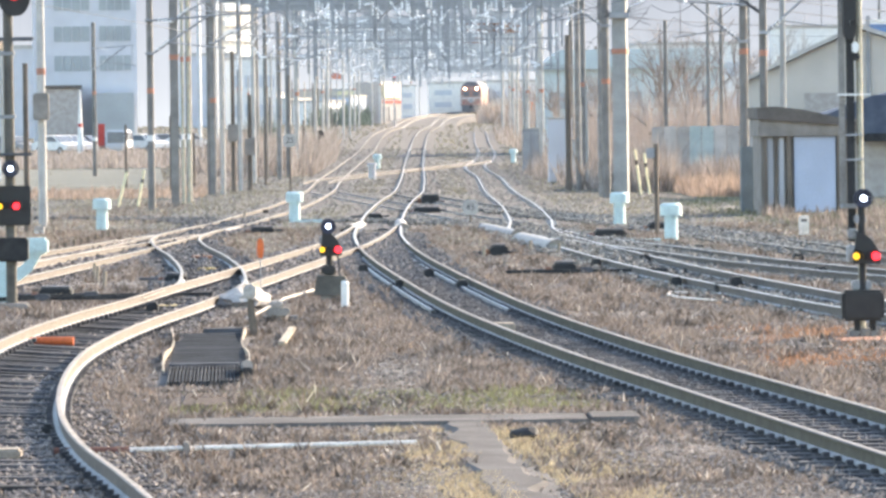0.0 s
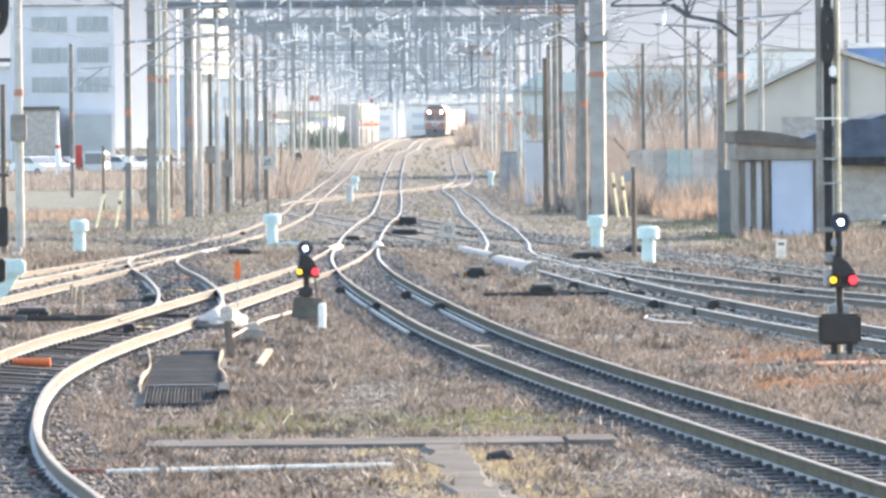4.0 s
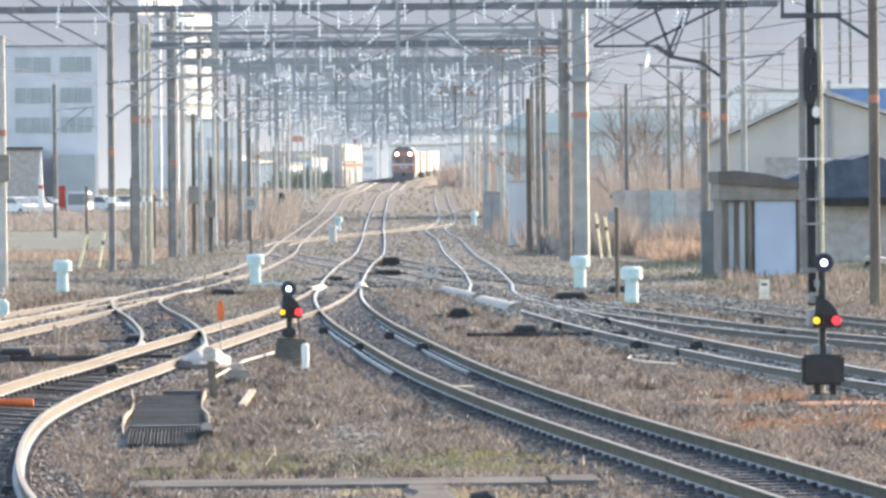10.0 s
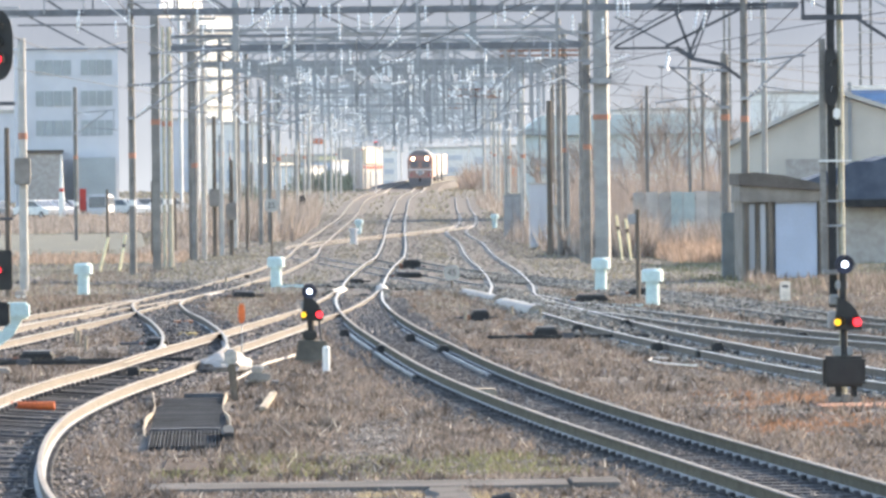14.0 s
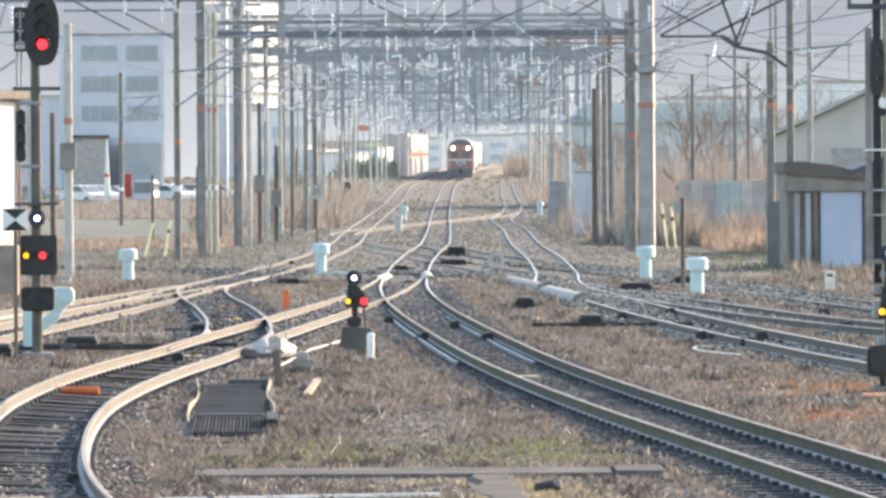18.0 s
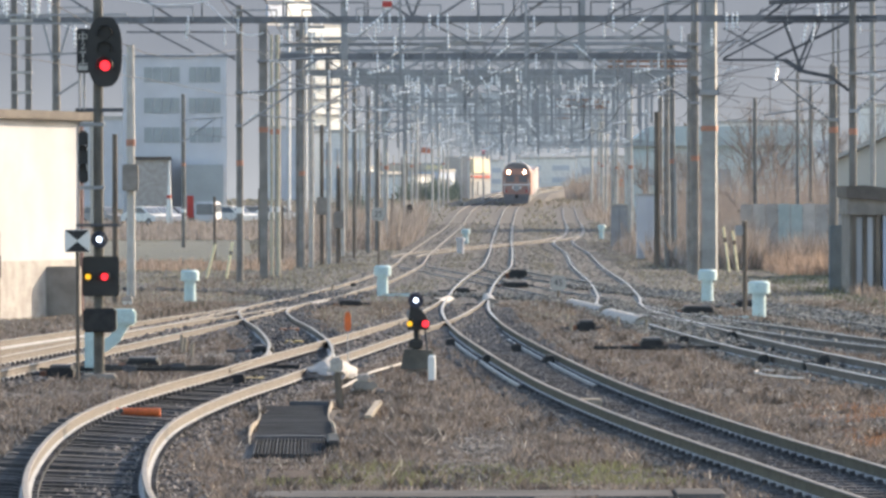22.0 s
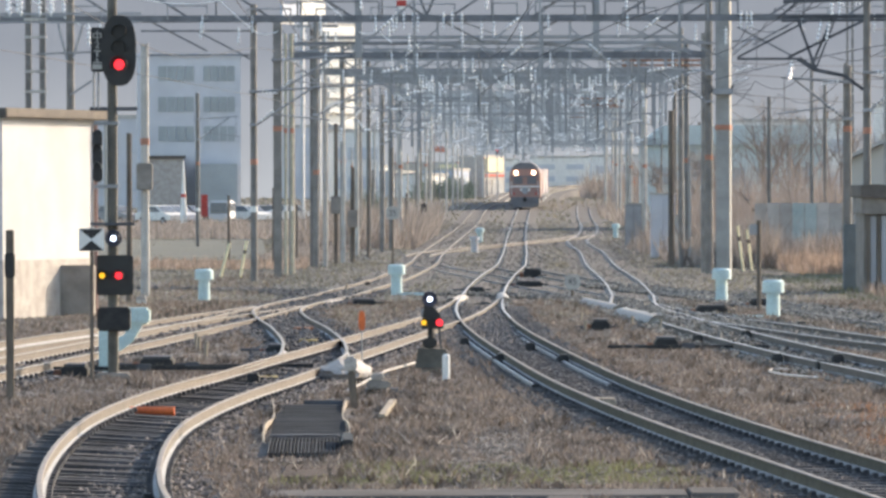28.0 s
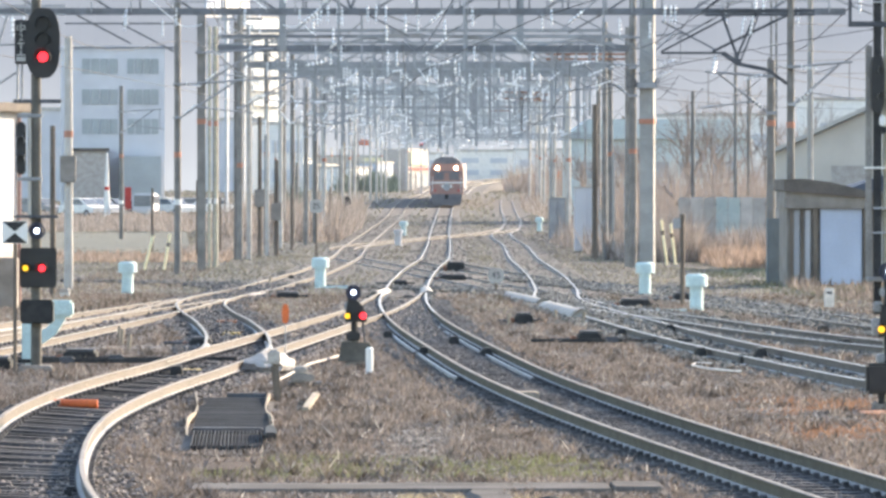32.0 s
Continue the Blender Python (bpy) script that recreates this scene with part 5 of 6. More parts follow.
def cantilever(x, y, z, s, reach):
    """Hinged arms that hold a wire out from a pole; s: the side."""
    t = thing("cantilever", x, y, "steel cantilever arm with white insulators on a pole", "bracket", "cantilevers on the poles", z=rise(y) + z)
    part("top_tube", rod(nb(), (s * 0.1, 0, 1.1), (s * reach, 0, 1.25), 0.035), M["steel"], t)
    part("stay_tube", rod(nb(), (s * 0.1, 0, 0.0), (s * reach * 0.8, 0, 1.2), 0.035), M["steel"], t)
    part("steady_arm", rod(nb(), (s * reach * 0.3, 0, 0.35), (s * reach * 1.05, 0, 0.15), 0.025), M["steel"], t)
    part("hanger", rod(nb(), (s * reach * 0.95, 0, 1.2), (s * reach * 0.95, 0, 0.2), 0.012), M["darksteel"], t)
    part("pole_clamp", box(nb(), -0.14, 0.14, -0.14, 0.14, -0.05, 0.05, 0.01), M["steel"], t)
    part("pole_clamp", box(nb(), -0.14, 0.14, -0.14, 0.14, 1.05, 1.15, 0.01), M["steel"], t)
    insulator(t, s * 0.2, 0, 1.12, 0, -s * 82)
    insulator(t, s * 0.2, 0, 0.08, 0, -s * 130)


for x, y, z, s, reach in ((-6.36, 187.3, 5.3, 1, 2.4), (-5.95, 197.7, 6.6, 1, 2.6), (-5.18, 226, 6.2, 1, 2.8), (-5.18, 226, 7.6, -1, 1.6), (-3.22, 287, 5.6, 1, 2.4), (-4.65, 305.6, 6.4, 1, 3.0), (-13.42, 305.6, 6.0, 1, 2.2),
                          (9.49, 203.4, 6.3, -1, 2.4), (9.49, 203.4, 7.3, 1, 1.8), (12.06, 169.4, 5.2, -1, 2.0), (12.36, 165.5, 5.4, 1, 1.8)):
    cantilever(x, y, z, s, reach)
q = thing("stay_fan", 9.7, 197.5, "fan of thin steel stays spreading from a broad pole", "bracket", z=6.55)
part("collar", box(nb(), -0.34, 0.34, -0.1, 0.9, -0.1, 0.1, 0.02), M["steel"], q)
for k in range(8):
    for s in (-1, 1):
        part("stay", bar(nb(), (s * 0.2, -0.05, 0.0), (s * (1.75 - 0.06 * k) * (1 if s < 0 else 0.62), -0.05, -0.35 + 0.21 * k), 0.022), M["darksteel"], q)
for x, z in ((-1.5, 0.55), (-1.2, 0.2), (0.9, 0.5), (1.0, 0.9)):
    insulator(q, x, -0.1, z, 0, 70)
q = thing("bracket_frame", 12.36, 165.7, "dark steel arms and stays braced against a pole", "bracket")
for a, b, w in (((-3.8, 6.91), (-2.0, 6.91), 0.07), ((-2.0, 6.91), (-1.5, 6.58), 0.14), ((-1.5, 6.58), (-0.66, 6.41), 0.11), ((-0.66, 6.41), (-0.1, 6.0), 0.09), ((-2.3, 6.95), (-0.1, 8.02), 0.08), ((-2.0, 8.0), (-1.5, 6.6), 0.08),
                ((-1.0, 8.15), (-1.6, 6.75), 0.07), ((-2.45, 8.6), (0.7, 8.68), 0.13), ((-2.5, 8.13), (0.7, 8.15), 0.1), ((-2.5, 8.02), (0.7, 8.04), 0.07), ((-3.8, 6.95), (-1.6, 8.1), 0.06), ((-2.6, 8.1), (-0.8, 9.6), 0.07),
                ((-2.1, 8.6), (-0.9, 9.5), 0.06), ((-0.9, 8.15), (-1.5, 6.6), 0.05)):
    part("stay", bar(nb(), (a[0], 0, a[1]), (b[0], 0, b[1]), w), M["darksteel"], q)
part("stay", bar(nb(), (0.42, -40.2, 5.95), (-0.45, -40.2, 6.52), 0.07), M["darksteel"], q)
for x, z in ((-2.2, 6.85), (-1.1, 8.0), (-1.35, 8.0)):
    insulator(q, x, -0.1, z, 0, 10)
q = thing("level_board", -1.45, 187.36, "small white board with a red bar on the gantry", "sign", z=9.12)
part("board", box(nb(), -0.17, 0.17, -0.03, 0.03, 0.0, 0.5), M["white"], q)
part("red_bar", box(nb(), -0.16, 0.16, -0.036, -0.031, 0.1, 0.3), M["red"], q)
part("bracket", box(nb(), -0.03, 0.03, -0.02, 0.02, -0.2, 0.0), M["steel"], q)


# ---- buildings ----
def make_hut():
    ux, uy = 0.352, 0.936
    t = thing("signal_hut", -10.16, 129.5, "cream rendered hut with a flat brown-edged roof", "hut")
    t.matrix_basis = pose(-10.16, 129.5, 0, 0, 0, -math.degrees(math.atan2(ux, uy)))
    part("wall", box(nb(), -4.2, 0.0, 0.0, 5.25, -0.2, 4.72), M["cream"], t, "sunlit cream wall")
    part("plinth", box(nb(), -4.22, 0.03, -0.03, 5.28, -0.2, 1.45, 0.01), M["cover"], t, "stained grey-cream plinth")
    part("roof", box(nb(), -4.5, 0.22, -0.25, 5.5, 4.72, 4.95, 0.03), M["brownroof"], t, "flat roof slab with a brown edge")
    part("down_pipe", rod(nb(), (0.06, 5.1, 0.0), (0.06, 5.1, 4.7), 0.05), M["locored"], t)
    w = thing("low_wall", -8.9, 133, "stained grey concrete wall block before a cream hut", "wall")
    part("block", box(nb(), -0.47, 0.58, -0.6, 1.2, -0.1, 1.3, 0.03), M["darkconcrete"], w)


def make_shed():
    t = thing("track_shed", 12.07, 162.8, "grey concrete shed with a pale blue door panel", "shed")
    part("wall", box(nb(), 0.0, 2.6, 0.3, 3.5, -0.1, 2.4), M["darkconcrete"], t, "stained grey wall")
    part("fascia", box(nb(), -0.08, 2.75, 0.05, 3.6, 2.35, 2.85, 0.02), M["darkconcrete"], t)
    part("roof", tri_plate(nb(), [(-0.12, 2.86), (2.9, 2.62), (2.9, 2.72), (1.2, 3.12), (0.4, 3.22), (-0.12, 3.2)], -0.1, 3.8), M["brownroof"], t, "dark curved roof")
    part("door_panel", box(nb(), 0.95, 2.15, 0.2, 0.26, 0.15, 2.35, 0.01), M["bluepanel"], t, "pale blue flat panel")
    for x in (0.12, 0.42, 0.8, 2.25):
        part("door_post", box(nb(), x - 0.06, x + 0.06, 0.12, 0.3, -0.1, 2.38), M["wood"], t)
    for x in (0.27, 0.58):
        part("pale_board", box(nb(), x - 0.08, x + 0.08, 0.24, 0.29, 0.0, 2.3), M["officewall"], t)
    c = thing("relay_cabinet", 12.2, 168, "dark blue-green relay cabinet at a pole foot", "cabinet")
    part("body", box(nb(), -0.38, 0.32, -0.3, 0.3, 0.1, 2.05, 0.02), M["tealgrey"], c)
    part("door", box(nb(), -0.34, 0.28, -0.33, -0.3, 0.2, 1.95, 0.01), M["tealgrey"], c)
    part("door_handle", box(nb(), 0.2, 0.23, -0.36, -0.33, 1.0, 1.2), M["steel"], c)
    part("plinth", box(nb(), -0.42, 0.36, -0.34, 0.34, -0.1, 0.1), M["darkconcrete"], c)


def make_cabinets():
    for x, y, w, h, m in ((9.95, 259, 1.1, 3.0, "officewall"), (10.35, 312, 0.9, 2.4, "steel"), (10.6, 255, 0.6, 2.0, "concrete"), (11.0, 330, 0.8, 2.2, "steel")):
        c = thing("relay_cabinet", x, y, "pale grey trackside relay cabinet on a plinth", "cabinet", "relay cabinets")
        part("body", box(nb(), -w / 2, w / 2, -0.5, 0.5, 0.12, h, 0.02), M[m], c)
        for s in (-1, 1):
            part("door", box(nb(), s * w / 4 - w / 4 + 0.03, s * w / 4 + w / 4 - 0.03, -0.53, -0.5, 0.25, h - 0.12, 0.01), M[m], c)
        part("roof", box(nb(), -w / 2 - 0.05, w / 2 + 0.05, -0.56, 0.56, h, h + 0.07, 0.01), M["concrete"], c)
        part("plinth", box(nb(), -w / 2 - 0.05, w / 2 + 0.05, -0.55, 0.55, -0.3, 0.12), M["darkconcrete"], c)


def gable(name, x, y, w, eave, ridge, depth, wall, roof, label, category, ridge_at=0.5):
    t = thing(name, x, y, label, category)
    xr = w * ridge_at
    part("wall", tri_plate(nb(), [(0, -0.3), (w, -0.3), (w, eave), (xr, ridge), (0, eave)], 0, depth), M[wall], t)
    for a, b in (((-0.3, eave - 0.1), (xr, ridge + 0.06)), ((xr, ridge + 0.06), (w + 0.3, eave - 0.1))):
        part("roof", tri_plate(nb(), [a, b, (b[0], b[1] + 0.18), (a[0], a[1] + 0.18)], -0.35, depth + 0.35), M[roof], t)
    return t


def make_right_buildings():
    t = gable("warehouse", 16.4, 230, 11.0, 4.35, 6.45, 24, "creamwall", "concrete", "large cream gabled warehouse with a blue roof behind", "warehouse", 0.42)
    t.matrix_basis = pose(16.4, 230, 0, 0, 0, -5)
    part("wall_patch", box(nb(), 2.4, 3.9, -0.04, -0.002, 3.0, 3.9, 0.01), M["cover"], t, "patched wall panel")
    part("roof_vent", box(nb(), 4.95, 5.1, -0.1, 2.0, 3.3, 7.0), M["steel"], t)
    b = thing("factory", 23.9, 262, "long hall with a bright blue metal roof", "factory")
    part("wall", box(nb(), 0, 30, 0, 14, -0.3, 5.8), M["creamwall"], b)
    bm = tri_plate(nb(), [(-0.4, 5.8), (30.4, 5.8), (30.4, 7.2), (0.6, 7.2)], -0.4, 0.0)
    part("roof", bm, M["blueroof"], b, "bright blue roof edge")
    part("ridge_cap", box(nb(), 0.6, 30.4, -0.42, 0.02, 7.2, 7.42), M["white"], b)
    # wall and roof share one pale tone with the haze mixed in
    g = thing("teal_hall", 14.0, 400, "long pale teal hall behind bare trees", "hall")
    part("wall", box(nb(), 0, 13, 0, 9, -0.5, 6.0), M["tealwall"], g)
    part("roof", tri_plate(nb(), [(-0.4, 6.0), (13.4, 6.0), (11.5, 7.4), (1.5, 7.4)], -0.4, 9.4), M["tealwall"], g, "pale grey-green roof slope")
    for k in range(5):
        part("window", box(nb(), 0.8 + k * 2.4, 2.4 + k * 2.4, -0.06, -0.004, 3.2, 4.4), M["window"], g)
    h = gable("tool_house", 15.4, 196, 7.2, 2.4, 3.6, 6, "cover", "slate", "low house with a dark slate roof beside a shed", "house", 0.6)
    bm = tri_plate(nb(), [(-0.4, 2.3), (7.6, 2.3), (6.0, 3.6), (3.0, 3.65)], -0.6, -0.4)
    part("hip_roof", bm, M["slate"], h, "dark hipped roof slope")
    part("eave", box(nb(), 2.6, 5.6, -0.9, -0.5, 2.05, 2.32), M["blackbox"], h)
    f = thing("fence", 12.3, 225, "weathered board fence behind dry grass", "fence")
    for i in range(19):
        part("board", box(nb(), i * 0.5, i * 0.5 + 0.47, -0.03, 0.03, -0.1, 2.62 + 0.07 * math.sin(i * 3.1)), M["greenpanel" if i in (3, 4) else "fenceboard"], f)
    for z in (0.5, 1.5, 2.3):
        part("rail", box(nb(), -0.1, 9.6, 0.03, 0.09, z, z + 0.1), M["wood"], f)
    for x in (18.6, 19.6):
        s = thing("stacked_sleeper", x, 178, "old sleepers laid on end blocks beside the siding", "sleeper", "stacked sleepers")
        part("beam", box(nb(), -0.12, 0.12, -8, 8, 0.25, 0.42, 0.02), M["concrete"], s)
        for yy in (-7.5, 7.5):
            part("block", box(nb(), -0.14, 0.14, yy - 0.2, yy + 0.2, -0.1, 0.25), M["blackbox"], s)


def windowed(name, x, y, w, h, d, wall, label, rows, cols, category="building", z=None, band=False):
    t = thing(name, x, y, label, category, "distant buildings", z=z)
    part("wall", box(nb(), 0, w, 0, d, -1.0, h), M[wall], t)
    part("parapet", box(nb(), -0.1, w + 0.1, -0.1, d + 0.1, h, h + 0.35), M["concrete"], t)
    step = h / (rows + 0.4)
    me = None
    for r in range(rows):
        for c in range(cols):
            cw = w / cols
            if me is None:
                bm = box(nb(), 0.0, cw * (0.94 if band else 0.6), -0.06, 0.0, 0.0, step * 0.42)
                me = bpy.data.meshes.new("window")
                bm.to_mesh(me)
                bm.free()
                # windows past 500 m use the tone with haze mixed in
                me.materials.append(M["hazewindow" if y > 500 else "window"])
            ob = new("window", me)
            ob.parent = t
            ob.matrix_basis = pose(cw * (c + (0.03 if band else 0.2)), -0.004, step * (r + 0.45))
    return t


def make_left_buildings():
    t = thing("office_building", -24.5, 450, "pale blue-white office block with dark window bands", "building", "distant buildings", z=rise(450), rz=4.5)
    # the bluish pale wall tone includes the distance haze
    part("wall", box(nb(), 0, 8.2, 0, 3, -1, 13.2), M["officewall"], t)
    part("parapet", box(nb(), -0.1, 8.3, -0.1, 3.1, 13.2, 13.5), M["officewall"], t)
    for z in (11.3, 8.85, 6.5):
        for x0, x1 in ((1.6, 4.5), (5.2, 7.75)):
            for k in range(4):
                a = x0 + (x1 - x0) * k / 4
                part("window", box(nb(), a + 0.04, a + (x1 - x0) / 4 - 0.04, -0.07, -0.004, z, z + 1.2, 0.01), M["window"], t)
    part("annexe", box(nb(), 0.7, 3.5, -3.0, -0.1, -0.8, 5.1), M["cover"], t, "brown-grey annexe")
    part("annexe_roof", box(nb(), 0.5, 3.7, -3.2, -0.1, 5.1, 5.35), M["brownroof"], t)
    part("garage", box(nb(), 4.6, 7.8, -2.5, -0.1, -0.5, 4.7), M["window"], t, "blue-grey flat-fronted garage")
    part("red_strip", box(nb(), 2.4, 5.6, -3.3, -3.2, 1.0, 1.35), M["red"], t, "low red strip")
    t = windowed("apartment_tower", -19.3, 900, 8.6, 27.5, 1.5, "white", "tall white sunlit apartment tower with balconies", 11, 3)
    for r in range(11):
        part("balcony", box(nb(), 0.2, 8.4, -1.2, -0.1, 1.6 + r * 2.4, 2.5 + r * 2.4), M["white"], t)
    t.matrix_basis = pose(-19.3, 890, rise(890), 0, 0, 52)
    s = thing("sign_tower", -13.2, 520, "sunlit white billboard tower with pale blue and pink panels", "billboard")
    s.matrix_basis = pose(-13.2, 520, rise(520), 0, 0, 60)
    part("frame", box(nb(), 0, 4.2, 0, 0.6, 18.0, 25), M["white"], s, "sunlit white board")
    for z in (19.5, 21.0, 22.4):
        part("board_mark", box(nb(), 1.2, 3.0, -0.03, -0.002, z, z + 0.7), M["cover"], s, "faded reddish mark")
    part("blue_panel", box(nb(), -3.2, -0.1, 0.1, 0.3, 18.0, 19.2), M["bluepanel"], s, "pale blue panel")
    part("pink_panel", box(nb(), -3.9, -0.4, 0.1, 0.3, 19.6, 20.9), M["cover"], s, "pale pinkish panel")
    for x in (0.4, 3.4):
        part("leg", box(nb(), x, x + 0.3, 0.1, 0.4, -0.5, 18.0), M["hazesteel"], s)
    part("beam", box(nb(), -3.4, 1.7, 0.35, 0.45, 17.3, 17.6), M["hazesteel"], s)
    rng = random.Random(5)
    x = -9.0
    # walls drawn from pale paints only, so the haze sits in their colour
    for i in range(15):
        w = rng.uniform(4.5, 10)
        d = rng.uniform(820, 1050)
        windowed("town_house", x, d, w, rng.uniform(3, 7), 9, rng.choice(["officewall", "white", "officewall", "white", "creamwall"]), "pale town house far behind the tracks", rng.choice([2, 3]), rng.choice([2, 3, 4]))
        x += w + rng.uniform(-1.0, 2.0)
    for x, y, w, h in ((-38, 560, 12, 9), (-12.5, 640, 5, 8), (-20, 700, 7, 9), (-33, 640, 9, 14), (34, 640, 12, 9), (44, 560, 14, 10), (26, 520, 8, 6)):
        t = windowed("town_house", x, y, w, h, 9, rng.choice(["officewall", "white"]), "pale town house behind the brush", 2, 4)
        t.matrix_basis = pose(x, y, rise(y), 0, 0, 6)
    s = thing("shop_building", 5.5, 800, "sunlit pale yellow shop front with a red sign band", "shop", rz=65)
    part("wall", box(nb(), 0, 6.8, 0, 4, -1, 6.2), M["cover"], s)
    part("sign_band", box(nb(), 0.2, 6.6, -0.15, -0.01, 3.2, 3.5), M["red"], s)
    part("upper_sign", box(nb(), 0.3, 6.0, -0.2, -0.01, 3.9, 5.8), M["paleyellow"], s, "pale yellow sign board")
    for k in range(3):
        part("shop_window", box(nb(), 0.4 + k * 2.1, 2.1 + k * 2.1, -0.1, -0.01, 0.6, 2.7), M["steel"], s)
    part("sign_pole", rod(nb(), (-0.6, 0, -0.3), (-0.6, 0, 8.2), 0.12), M["hazesteel"], s)
    for k, (x, y, w, h, m) in enumerate(((-2.5, 760, 6.0, 3.2, "white"), (1.2, 790, 4.5, 4.0, "bluepanel"), (-7.5, 770, 7.0, 3.6, "cream"), (3.4, 840, 5.0, 5.2, "paleyellow"), (-12.0, 800, 8.0, 4.6, "white"), (25.5, 860, 6.0, 5.0, "white"), (33.0, 850, 8.0, 6.0, "cream"))):
        t = windowed("sunlit_house", x, y, w, h, 5, m, "small sunlit house behind the crest", 2, 3)
        t.matrix_basis = pose(x, y, rise(y), 0, 0, 62)
    s = thing("far_signal", 5.85, 640, "far signal post with one red lamp lit", "railway signal")
    part("post", rod(nb(), (0, 0, -0.2), (0, 0, 6.2), 0.07), M["hazesteel"], s)
    part("head", tri_plate(nb(), oval(0, 5.9, 0.22, 0.55, 20), -0.1, 0.05), M["chord"], s)
    part("red_lamp", disc(nb(), 0, -0.1, 5.9, 0.13, 0.03), M["lamp_red"], s, "round red signal lamp, lit")
    for x, y, z, c, w, h in ((24.5, 480, 4.9, "red", 0.7, 0.6), (-0.6, 600, 6.2, "orange", 1.0, 0.6), (26, 560, 3.0, "orange", 0.6, 0.8)):
        s = thing("small_sign", x if x < 20 else x * 0.72, y, "small coloured sign plate on a thin post", "sign", "small signs")
        part("post", rod(nb(), (0, 0, -0.5), (0, 0, z), 0.06), M["steel"], s)
        part("plate", box(nb(), -w / 2, w / 2, -0.1, -0.05, z - h, z), M[c], s)


make_hut()
make_shed()
make_cabinets()
make_right_buildings()
make_left_buildings()


# ---- parked cars ----
lot = box(nb(), -34, -10, 424, 475, -1.2, 0.0)
for v in lot.verts:
    v.co.z += rise(440) + 0.02
tagged(shown("car_park", lot, M["road"]), "raised grey asphalt car park", "car park", kind="structure")


def car(x, y, rz, paint, label):
    t = thing("car", x, y, label, "car", "parked cars", z=rise(440) + 0.02, rz=rz)
    body = [(-2.1, 0.35), (2.1, 0.35), (2.12, 0.75), (1.2, 0.92), (-1.9, 0.95), (-2.12, 0.8)]
    part("body", tri_plate(nb(), body, -0.82, 0.82), M[paint], t)
    part("cabin", tri_plate(nb(), [(-1.75, 0.94), (1.15, 0.92), (0.35, 1.45), (-1.2, 1.48)], -0.7, 0.7), M[paint], t)
    part("side_window", tri_plate(nb(), [(-1.5, 0.98), (0.85, 0.97), (0.28, 1.38), (-1.1, 1.4)], -0.72, 0.72), M["carglass"], t, "dark side glass")
    part("windscreen", tri_plate(nb(), [(0.42, 1.42), (1.12, 0.97), (1.16, 0.97), (0.46, 1.43)], -0.62, 0.62), M["carglass"], t, "dark windscreen")
    for dx in (-1.3, 1.3):
        for s in (-0.76, 0.76):
            w = part("wheel", rod(nb(), (dx, s - 0.09, 0.3), (dx, s + 0.09, 0.3), 0.3, n=16), M["black"], t)
            part("rim", rod(nb(), (dx, s - 0.1, 0.3), (dx, s + 0.1, 0.3), 0.17, n=12), M["steel"], w)
    for s in (-0.6, 0.6):
        part("head_lamp", box(nb(), 2.05, 2.13, s - 0.15, s + 0.15, 0.62, 0.76), M["porcelain"], t)
        part("tail_lamp", box(nb(), -2.14, -2.08, s - 0.12, s + 0.12, 0.7, 0.85), M["red"], t)


for x, y, rz, p, lab in ((-21.9, 434, -48, "white", "white parked saloon in a row of cars"), (-20.9, 438, -48, "officewall", "pale blue parked car in a row"), (-19.9, 441, -45, "darksteel", "dark grey parked car in a row"),
                         (-18.3, 441, -50, "steel", "silver parked car in a row"), (-25.6, 440, -45, "steel", "silver parked car in a row"), (-12.5, 460, 15, "white", "white parked car behind the poles"), (-14.8, 470, 10, "officewall", "pale blue parked car behind the poles"),
                         (-15.6, 448, -50, "white", "white parked car behind the poles")):
    car(x, y, rz, p, lab)
v = thing("van", -17.1, 432, "white parked van beyond the brush", "van", z=rise(440) + 0.02, rz=84)
part("body", box(nb(), -1.8, 1.8, -0.8, 0.8, 0.3, 1.85, 0.15), M["officewall"], v)
part("windscreen", box(nb(), -1.83, -1.79, -0.64, 0.64, 0.85, 1.68), M["carglass"], v)
for s in (-1, 1):
    part("side_window", box(nb(), -1.3, 1.4, s * 0.81 - 0.02, s * 0.81 + 0.02, 1.05, 1.62), M["carglass"], v)
for dx in (-1.1, 1.1):
    for s in (-0.75, 0.75):
        part("wheel", rod(nb(), (dx, s - 0.08, 0.3), (dx, s + 0.08, 0.3), 0.3, n=14), M["black"], v)
q = thing("spire", -20.0, 431, "slender white tapering spire behind parked cars", "spire", z=rise(440) + 0.02)
part("shaft", rod(nb(), (0, 0, 0), (0, 0, 4.9), 0.28, 0.05, 12), M["white"], q)
part("band", rod(nb(), (0, 0, 2.1), (0, 0, 2.35), 0.2, 0.18, 12), M["red"], q)
q = thing("banner", -18.4, 431, "tall red banner beside parked cars", "banner", z=rise(440) + 0.02)
part("cloth", box(nb(), -0.25, 0.25, -0.02, 0.02, 0.6, 2.3), M["red"], q)
part("pole", rod(nb(), (-0.28, 0, 0), (-0.28, 0, 2.5), 0.03), M["steel"], q)


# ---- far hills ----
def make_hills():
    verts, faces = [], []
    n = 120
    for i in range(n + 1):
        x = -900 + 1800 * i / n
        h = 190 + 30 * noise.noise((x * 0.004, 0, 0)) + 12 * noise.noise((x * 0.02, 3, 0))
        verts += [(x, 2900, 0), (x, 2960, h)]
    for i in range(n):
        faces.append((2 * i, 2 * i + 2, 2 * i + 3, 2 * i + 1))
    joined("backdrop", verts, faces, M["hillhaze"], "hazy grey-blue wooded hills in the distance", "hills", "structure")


make_hills()


